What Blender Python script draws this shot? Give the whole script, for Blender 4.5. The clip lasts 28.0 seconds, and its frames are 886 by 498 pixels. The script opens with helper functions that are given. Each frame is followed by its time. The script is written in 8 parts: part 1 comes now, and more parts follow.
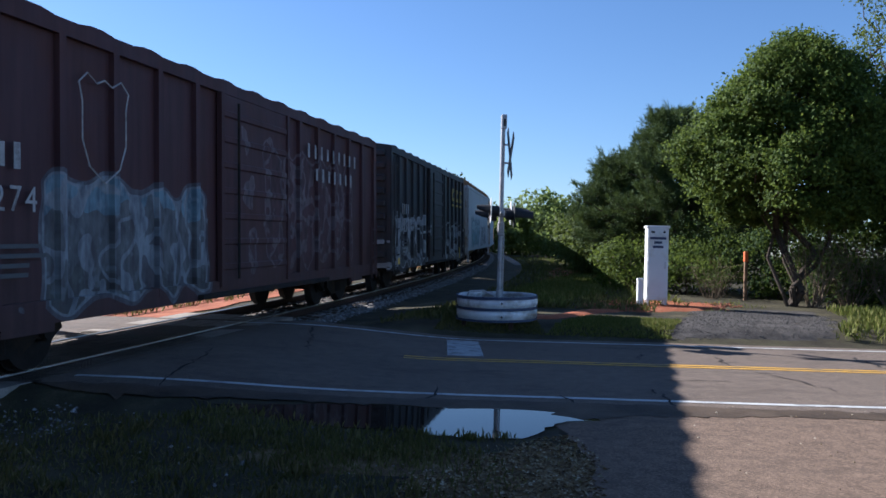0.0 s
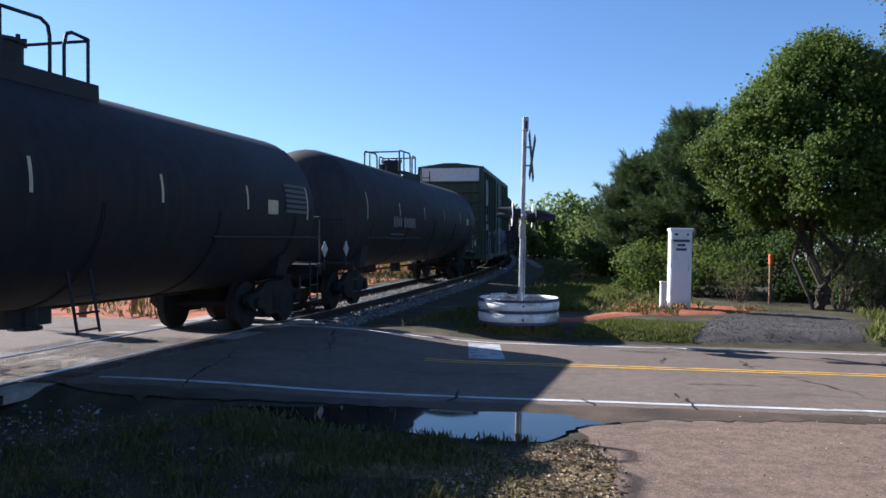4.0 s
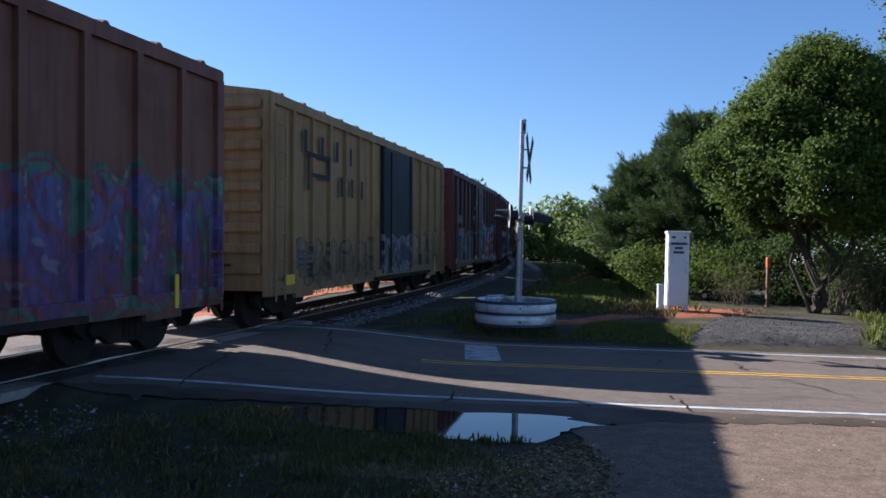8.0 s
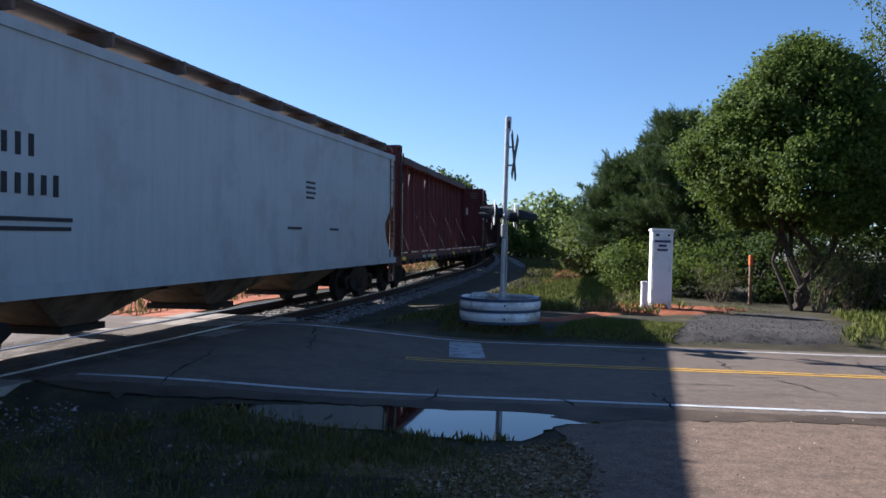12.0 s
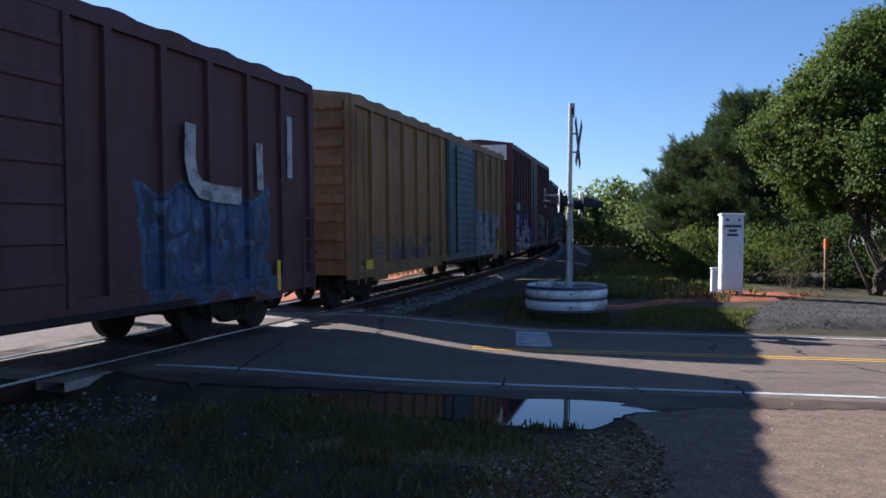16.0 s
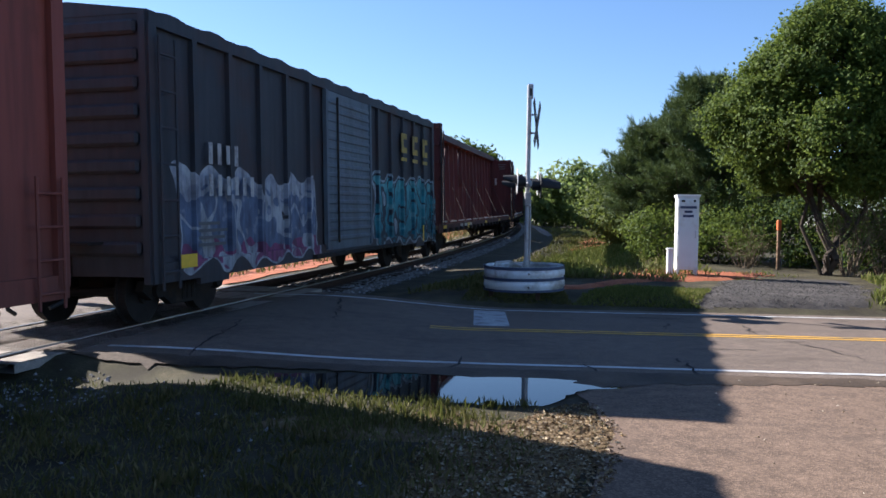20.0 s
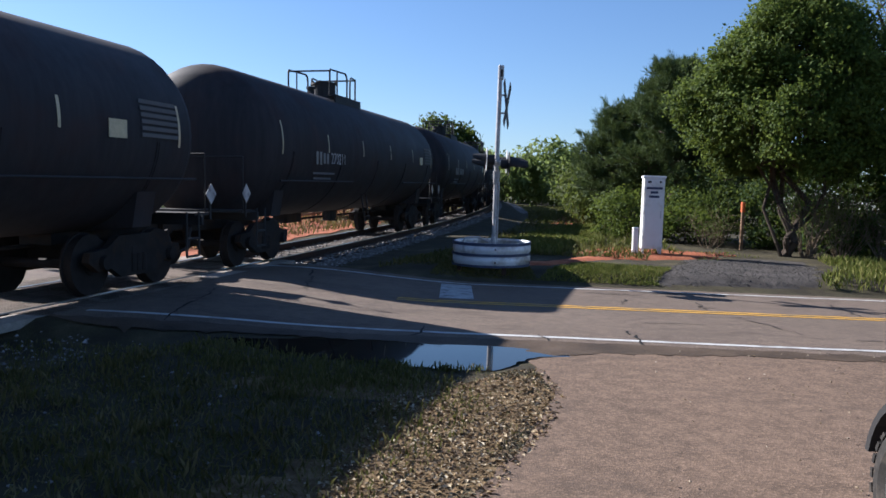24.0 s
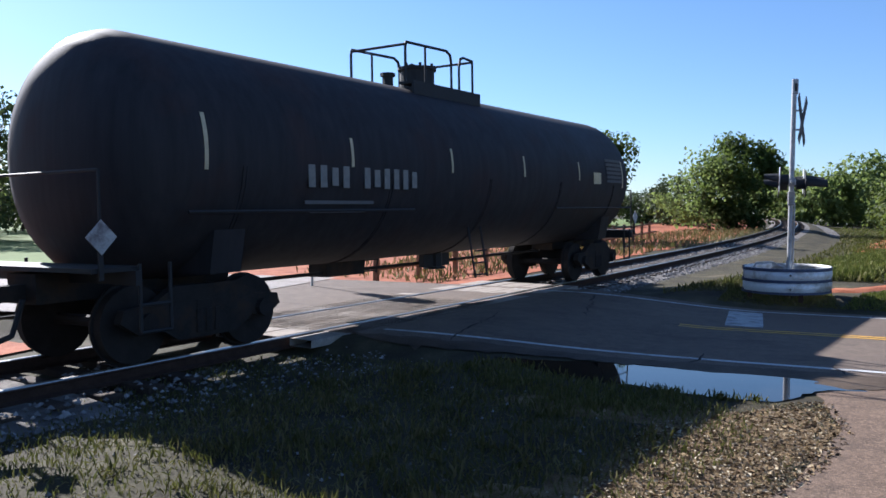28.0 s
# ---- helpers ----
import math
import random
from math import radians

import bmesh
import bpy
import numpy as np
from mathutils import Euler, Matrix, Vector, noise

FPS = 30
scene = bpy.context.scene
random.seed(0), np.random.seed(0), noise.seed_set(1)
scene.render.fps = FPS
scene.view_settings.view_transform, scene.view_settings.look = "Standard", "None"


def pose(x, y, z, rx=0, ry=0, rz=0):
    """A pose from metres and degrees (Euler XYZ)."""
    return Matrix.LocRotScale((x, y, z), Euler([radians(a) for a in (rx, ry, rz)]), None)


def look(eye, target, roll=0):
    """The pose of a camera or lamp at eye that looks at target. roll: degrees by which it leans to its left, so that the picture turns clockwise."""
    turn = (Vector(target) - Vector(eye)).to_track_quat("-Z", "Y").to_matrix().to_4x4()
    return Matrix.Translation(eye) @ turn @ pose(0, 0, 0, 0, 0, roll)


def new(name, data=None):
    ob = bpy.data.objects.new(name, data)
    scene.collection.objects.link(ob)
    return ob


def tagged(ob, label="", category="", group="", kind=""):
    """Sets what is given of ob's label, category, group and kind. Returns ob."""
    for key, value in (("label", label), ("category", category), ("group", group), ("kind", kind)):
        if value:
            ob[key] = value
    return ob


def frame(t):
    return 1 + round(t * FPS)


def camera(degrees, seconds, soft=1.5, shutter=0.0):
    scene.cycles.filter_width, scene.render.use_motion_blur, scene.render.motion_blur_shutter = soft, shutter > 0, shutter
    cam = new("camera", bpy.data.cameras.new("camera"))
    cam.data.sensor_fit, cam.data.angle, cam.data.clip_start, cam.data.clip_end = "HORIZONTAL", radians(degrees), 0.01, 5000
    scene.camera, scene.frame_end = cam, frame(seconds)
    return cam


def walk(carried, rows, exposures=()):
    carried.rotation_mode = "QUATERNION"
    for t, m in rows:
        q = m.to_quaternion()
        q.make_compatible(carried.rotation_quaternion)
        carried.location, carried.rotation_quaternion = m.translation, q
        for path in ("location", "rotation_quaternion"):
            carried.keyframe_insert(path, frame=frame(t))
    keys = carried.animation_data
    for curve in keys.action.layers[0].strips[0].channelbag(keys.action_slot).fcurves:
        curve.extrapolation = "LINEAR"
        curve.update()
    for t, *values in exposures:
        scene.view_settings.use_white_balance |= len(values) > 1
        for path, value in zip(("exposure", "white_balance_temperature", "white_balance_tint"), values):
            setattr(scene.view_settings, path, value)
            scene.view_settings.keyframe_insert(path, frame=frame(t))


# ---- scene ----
# camera: degrees across, and its carried path (seconds, x, y, z, tilt, roll, heading)
cam = camera(56.0, 28.0, soft=1.6)
PATH = [
    (0, -0.000, 0.000, 1.800, 90.04, -1.45, 0.00),
    (0.5, 0.009, 0.014, 1.797, 90.17, -1.12, 0.68),
    (1, 0.020, 0.014, 1.799, 90.12, -1.10, 0.91),
    (1.5, 0.031, 0.013, 1.793, 90.33, -1.25, 0.98),
    (2, 0.026, 0.005, 1.799, 90.36, -1.28, 0.87),
    (2.5, 0.028, 0.003, 1.801, 90.35, -1.27, 1.06),
    (3, 0.023, 0.002, 1.805, 90.19, -1.53, 1.34),
    (3.5, 0.017, 0.012, 1.797, 90.13, -1.47, 1.54),
    (5.5, 0.030, 0.020, 1.794, 90.62, -1.19, 1.33),
    (6, 0.032, 0.025, 1.795, 90.36, -1.39, 1.59),
    (6.5, 0.026, 0.017, 1.792, 90.40, -1.31, 1.77),
    (7, 0.038, 0.002, 1.792, 90.53, -1.44, 1.96),
    (7.5, 0.048, -0.007, 1.790, 90.53, -1.44, 1.88),
    (8, 0.054, -0.013, 1.785, 90.36, -1.67, 1.45),
    (8.5, 0.059, 0.001, 1.792, 90.28, -1.96, 0.95),
    (9, 0.064, 0.002, 1.795, 90.21, -1.88, 0.32),
    (9.5, 0.063, 0.002, 1.798, 90.12, -2.00, -0.30),
    (10, 0.067, 0.004, 1.796, 90.06, -1.89, -0.62),
    (10.5, 0.066, 0.002, 1.794, 90.10, -1.94, -0.51),
    (11, 0.067, -0.011, 1.795, 90.24, -2.01, -0.03),
    (11.5, 0.066, -0.010, 1.807, 90.07, -1.92, 0.39),
    (13.5, 0.054, -0.006, 1.801, 90.43, -1.73, 0.43),
    (14, 0.061, 0.001, 1.798, 90.09, -1.55, 0.84),
    (14.5, 0.054, -0.008, 1.799, 89.89, -1.22, 1.44),
    (15, 0.044, -0.016, 1.800, 89.82, -1.18, 2.42),
    (15.5, 0.037, -0.024, 1.802, 89.69, -1.16, 3.67),
    (16, 0.048, -0.021, 1.798, 89.33, -0.83, 4.82),
    (16.5, 0.048, -0.022, 1.793, 88.70, -0.43, 5.35),
    (17, 0.038, -0.027, 1.779, 88.62, -0.63, 5.68),
    (17.5, 0.047, -0.030, 1.794, 88.35, -0.94, 5.17),
    (18, 0.054, -0.033, 1.798, 87.55, -1.30, 4.24),
    (18.5, 0.073, -0.034, 1.797, 87.81, -1.17, 3.47),
    (19, 0.090, -0.037, 1.797, 88.10, -0.91, 3.17),
    (19.5, 0.100, -0.050, 1.796, 88.05, -0.82, 2.79),
    (20, 0.126, -0.059, 1.786, 88.06, -0.94, 2.24),
    (20.5, 0.159, -0.130, 1.792, 88.30, -1.03, 1.18),
    (21, 0.162, -0.216, 1.799, 87.78, -1.38, 0.19),
    (21.5, 0.158, -0.305, 1.806, 86.69, -1.70, -0.31),
    (23.5, 0.304, -0.582, 1.807, 85.99, -1.38, 1.41),
    (24, 0.330, -0.637, 1.801, 86.43, -2.07, 0.80),
    (24.5, 0.392, -0.679, 1.803, 87.40, -1.70, 3.59),
    (25, 0.428, -0.716, 1.808, 87.85, -0.78, 5.26),
    (25.5, 0.451, -0.750, 1.809, 87.90, -0.60, 5.98),
    (26, 0.463, -0.783, 1.809, 88.02, -0.40, 6.28),
    (26.5, 0.485, -0.796, 1.810, 87.93, -0.37, 6.93),
    (27, 0.491, -0.809, 1.813, 87.44, -0.56, 8.71),
    (27.5, 0.502, -0.803, 1.816, 86.87, -0.78, 12.02),
    (27.9, 0.571, -0.825, 1.812, 87.76, -0.13, 18.52),
    (28, 0.611, -0.846, 1.798, 87.79, -0.76, 20.71),
]
walk(cam, [(t, pose(*p)) for t, *p in PATH], exposures=[(0.0, 1.36, 5200, 14), (6.0, 1.42, 5200, 14), (7.0, 1.41, 5200, 14), (8.0, 1.34, 5200, 14), (10.0, 1.51, 5300, 14), (11.5, 1.45, 5300, 14), (14.0, 1.29, 5200, 15), (16.0, 1.36, 5250, 15), (17.0, 1.68, 5450, 15), (18.0, 1.74, 5500, 15), (20.0, 1.68, 5500, 15), (21.0, 1.52, 5450, 15), (24.0, 1.29, 5400, 15), (28.0, 1.42, 5250, 15)])

# ---- light: low afternoon sun from behind the train, clear sky ----
SUN_AZ, SUN_EL = -60.5, 30.2
world = bpy.data.worlds.new("sky")
scene.world = world
world.use_nodes = True
wn = world.node_tree
sky = wn.nodes.new("ShaderNodeTexSky")
sky.sky_type, sky.sun_disc = "NISHITA", False
sky.sun_elevation, sky.sun_rotation = radians(SUN_EL), radians(SUN_AZ % 360)
sky.air_density, sky.dust_density, sky.ozone_density = 1.0, 0.25, 3.4
wn.nodes["Background"].inputs["Strength"].default_value = 0.05
wn.links.new(sky.outputs[0], wn.nodes["Background"].inputs[0])
sun_data = bpy.data.lights.new("sun", "SUN")
sun_data.energy, sun_data.angle, sun_data.color = 5.0, radians(0.53), (1.0, 0.88, 0.71)
sun = new("sun", sun_data)
_a, _e = radians(SUN_AZ), radians(SUN_EL)
SUN_VEC = Vector((math.sin(_a) * math.cos(_e), math.cos(_a) * math.cos(_e), math.sin(_e)))
sun.matrix_world = look(SUN_VEC * 100, (0, 0, 0))


# ---- materials ----
def shader(name):
    m = bpy.data.materials.new(name)
    m.use_nodes = True
    t = m.node_tree
    return m, t, t.nodes["Principled BSDF"]


def node(t, kind, **values):
    n = t.nodes.new(kind)
    for k, v in values.items():
        if k == "data_type":
            n.data_type = v
        elif k == "op":
            n.operation = v
        elif k == "blend":
            n.blend_type = v
        elif k == "interp":
            n.color_ramp.interpolation = v
        else:
            n.inputs[k.replace("_", " ")].default_value = v
    return n


def ramp(t, fac, stops, constant=False):
    n = t.nodes.new("ShaderNodeValToRGB")
    if constant:
        n.color_ramp.interpolation = "CONSTANT"
    e = n.color_ramp.elements
    while len(e) < len(stops):
        e.new(0.5)
    for el, (p, c) in zip(e, stops):
        el.position = p
        el.color = (*c, 1) if len(c) == 3 else c
    t.links.new(fac, n.inputs[0])
    return n.outputs[0]


def mixc(t, fac, a, b, blend="MIX"):
    n = t.nodes.new("ShaderNodeMix")
    n.data_type, n.blend_type = "RGBA", blend
    for key, val in (("Factor", fac), ("A", a), ("B", b)):
        sock = [s for s in n.inputs if s.name == key and (s.type == "RGBA" or key == "Factor" and s.type == "VALUE")][0]
        if hasattr(val, "is_linked"):
            t.links.new(val, sock)
        else:
            sock.default_value = (*val, 1) if isinstance(val, tuple) and len(val) == 3 else val
    return [s for s in n.outputs if s.type == "RGBA"][0]


def math_n(t, op, a, b=None, clamp=False):
    n = t.nodes.new("ShaderNodeMath")
    n.operation, n.use_clamp = op, clamp
    for i, v in enumerate((a, b)):
        if v is None:
            continue
        if hasattr(v, "is_linked"):
            t.links.new(v, n.inputs[i])
        else:
            n.inputs[i].default_value = v
    return n.outputs[0]


def coords(t, stretch=(1, 1, 1), space="Object"):
    c = t.nodes.new("ShaderNodeTexCoord")
    m = t.nodes.new("ShaderNodeMapping")
    m.inputs["Scale"].default_value = stretch
    t.links.new(c.outputs[space], m.inputs[0])
    return m.outputs[0]


def noise_n(t, vec, scale, detail=4.0, rough=0.55, distort=0.0):
    n = node(t, "ShaderNodeTexNoise", Scale=scale, Detail=detail, Roughness=rough, Distortion=distort)
    t.links.new(vec, n.inputs["Vector"])
    return n.outputs[0]


def bump(t, bsdf, height, strength, dist=0.02):
    b = node(t, "ShaderNodeBump", Strength=strength, Distance=dist)
    t.links.new(height, b.inputs["Height"])
    t.links.new(b.outputs[0], bsdf.inputs["Normal"])


def plain(name, color, rough=0.7, metal=0.0, vary=0.25, scale=6.0, relief=0.15, dirt=None, fine=40.0):
    """Paint, wood, steel or stone with two scales of variation, and patches of dirt."""
    m, t, b = shader(name)
    v = coords(t)
    n1, n2 = noise_n(t, v, scale), noise_n(t, v, fine, 3.0)
    dark = tuple(c * (1 - vary) for c in color)
    lite = tuple(min(1, c * (1 + vary)) for c in color)
    col = ramp(t, n1, [(0.3, dark), (0.7, lite)])
    col = mixc(t, 0.35, col, ramp(t, n2, [(0.35, dark), (0.65, lite)]))
    if dirt:
        mask = ramp(t, noise_n(t, v, scale * 0.6, 6.0, 0.65), [(0.5, (0, 0, 0)), (0.66, (1, 1, 1))])
        col = mixc(t, mask, col, dirt)
    t.links.new(col, b.inputs["Base Color"])
    t.links.new(math_n(t, "ADD", math_n(t, "MULTIPLY", n2, 0.2), rough - 0.1, True), b.inputs["Roughness"])
    b.inputs["Metallic"].default_value = metal
    if rough >= 0.8:
        b.inputs["Specular IOR Level"].default_value = 0.2
    if relief:
        bump(t, b, n2, relief, 0.01)
    return m


# ---- the line of the track: near rail, from its length along the line ----
TX, TA, TK, TZ, TG, T0 = -5.468, 0.210, 0.0025, 0.093, 0.0201, 5.0
GAUGE = 1.5


def rail_height(s):
    if s > 90:
        return TZ + TG * (90 + 60 * (1 - math.exp(-(s - 90) / 60)))
    if s < -10:
        return TZ + TG * (-10 - 20 * (1 - math.exp((s + 10) / 20)))
    return TZ + TG * s


def track(s, off=0.0):
    """A point of the track at length s, off metres to the camera's side of the near rail, and the heading to the right of +y."""
    if s <= T0:
        h, x, y = TA, TX + math.sin(TA) * s, 10 + math.cos(TA) * s
    else:
        u = s - T0
        h = TA - TK * u
        x = TX + math.sin(TA) * T0 + (math.cos(h) - math.cos(TA)) / TK
        y = 10 + math.cos(TA) * T0 + (math.sin(TA) - math.sin(h)) / TK
    return x + off * math.cos(h), y - off * math.sin(h), rail_height(s), h


_ss = np.arange(-330.0, 620.0, 2.0)
_tp = np.array([track(s, -GAUGE / 2) for s in _ss])


def near_track(x, y):
    """Distance to the camera's side of the track's middle, and rail height there, for arrays."""
    x, y = np.atleast_1d(x).astype(float), np.atleast_1d(y).astype(float)
    d, z = np.empty_like(x), np.empty_like(x)
    for i in range(0, len(x), 4000):
        q = (x[i:i + 4000, None] - _tp[:, 0]) ** 2 + (y[i:i + 4000, None] - _tp[:, 1]) ** 2
        k = q.argmin(1)
        h = _tp[k, 3]
        d[i:i + 4000] = (x[i:i + 4000] - _tp[k, 0]) * np.cos(h) - (y[i:i + 4000] - _tp[k, 1]) * np.sin(h)
        along = (x[i:i + 4000] - _tp[k, 0]) * np.sin(h) + (y[i:i + 4000] - _tp[k, 1]) * np.cos(h)
        z[i:i + 4000] = np.interp(_ss[k] + along, _ss, _tp[:, 2])
        far = np.sqrt(q.min(1))
        d[i:i + 4000] = np.where(np.abs(d[i:i + 4000]) < far * 0.7, np.sign(d[i:i + 4000] + 1e-6) * far, d[i:i + 4000])
    return d, z


def step(a, b, v):
    q = np.clip((v - a) / (b - a), 0, 1)
    return q * q * (3 - 2 * q)


ROAD_SLOPE = -0.035


def road_band(x, y):
    return y - ROAD_SLOPE * x


def base_height(x, y):
    r = road_band(x, y)
    z = 0.25 * step(16.9, 18.6, r) + 0.008 * np.clip(y - 20, 0, 60) + 0.012 * np.clip(y - 80, 0, 120)
    return z


def road_height(x, y):
    d, zr = near_track(x, y)
    w = np.where(d > 0, 1 - step(1.5, 5.6, d), 1 - 0.9 * step(3, 30, -d))
    return np.where(d < 0, (zr - 0.012) - 0.25 * step(2, 25, -d), (zr - 0.012) * w)


def ground_height(x, y):
    x, y = np.atleast_1d(x).astype(float), np.atleast_1d(y).astype(float)
    d, zr = near_track(x, y)
    base = np.where(d < 0, zr - 0.35 - 0.4 * step(6, 40, -d), base_height(x, y))
    bed = zr - 0.24
    w = 1 - step(2.0, 3.9, np.abs(d))
    z = base * (1 - w) + bed * w
    r = road_band(x, y)
    inside = step(9.0, 9.8, r) * (1 - step(17.3, 18.1, r))
    rz = road_height(x, y) - 0.003 - 0.05 * step(9.95, 10.5, r) * (1 - step(16.6, 17.15, r))
    z = z * (1 - inside) + rz * inside
    # a shallow dip that holds the puddle
    z = z - 0.035 * np.exp(-(((x - 0.6) / 1.0) ** 2 + ((y - 8.75) / 0.5) ** 2))
    return z


# ---- mesh helpers ----
def part(name, bm, material, parent=None, label="", smooth=False):
    """Links a bmesh as one mesh object under a thing or a part."""
    me = bpy.data.meshes.new(name)
    bm.to_mesh(me)
    bm.free()
    me.materials.append(material)
    if smooth:
        me.polygons.foreach_set("use_smooth", [True] * len(me.polygons))
    ob = new(name, me)
    ob.parent = parent
    if label:
        ob["label"] = label
    return ob


def flat_mesh(name, verts, faces, material, parent=None, smooth=False):
    me = bpy.data.meshes.new(name)
    me.from_pydata(verts, [], faces)
    me.materials.append(material)
    if smooth:
        me.polygons.foreach_set("use_smooth", [True] * len(me.polygons))
    ob = new(name, me)
    ob.parent = parent
    return ob


def empty(name, label="", category="", group="", m=None):
    ob = tagged(new(name), label, category, group)
    if m is not None:
        ob.matrix_world = m
    return ob


def box(bm, cx, cy, cz, sx, sy, sz, rot=None, bevel=0.0):
    r = bmesh.ops.create_cube(bm, size=1.0)
    m = Matrix.Translation((cx, cy, cz)) @ (rot or Matrix()) @ Matrix.Diagonal((sx, sy, sz, 1))
    bmesh.ops.transform(bm, matrix=m, verts=r["verts"])
    if bevel:
        es = list({e for v in r["verts"] for e in v.link_edges})
        bmesh.ops.bevel(bm, geom=es, offset=bevel, segments=1, affect="EDGES")
    return bm


def boxes(*rows, bevel=0.0):
    bm = bmesh.new()
    for r in rows:
        box(bm, *r, bevel=bevel)
    return bm


def rod(bm, a, b, r, seg=8, r2=None):
    a, b = Vector(a), Vector(b)
    d = b - a
    m = Matrix.Translation((a + b) / 2) @ d.to_track_quat("Z", "Y").to_matrix().to_4x4()
    bmesh.ops.create_cone(bm, cap_ends=True, segments=seg, radius1=r, radius2=r if r2 is None else r2, depth=d.length, matrix=m)
    return bm


def rods(*rows, seg=8):
    bm = bmesh.new()
    for a, b, r in rows:
        rod(bm, a, b, r, seg)
    return bm


def tube(points, r, seg=6):
    """A bent round bar through points."""
    bm = bmesh.new()
    for a, b in zip(points, points[1:]):
        rod(bm, a, b, r, seg)
    for p in points[1:-1]:
        bmesh.ops.create_icosphere(bm, subdivisions=1, radius=r, matrix=Matrix.Translation(p))
    return bm


def prism(bm, outline, y0, y1):
    """A plate with an outline in x and z, from y0 to y1."""
    a = [bm.verts.new((x, y0, z)) for x, z in outline]
    b = [bm.verts.new((x, y1, z)) for x, z in outline]
    bm.faces.new(a)
    bm.faces.new(b[::-1])
    n = len(a)
    for i in range(n):
        bm.faces.new((a[i], b[i], b[(i + 1) % n], a[(i + 1) % n]))
    bmesh.ops.recalc_face_normals(bm, faces=bm.faces)
    return bm


def loft(bm, rings, close_ends=True):
    """Skin over rings of equally many points."""
    vs = [[bm.verts.new(p) for p in ring] for ring in rings]
    n = len(vs[0])
    for r0, r1 in zip(vs, vs[1:]):
        for i in range(n):
            bm.faces.new((r0[i], r0[(i + 1) % n], r1[(i + 1) % n], r1[i]))
    if close_ends:
        bm.faces.new(vs[0])
        bm.faces.new(vs[-1])
    bmesh.ops.recalc_face_normals(bm, faces=bm.faces)
    return bm


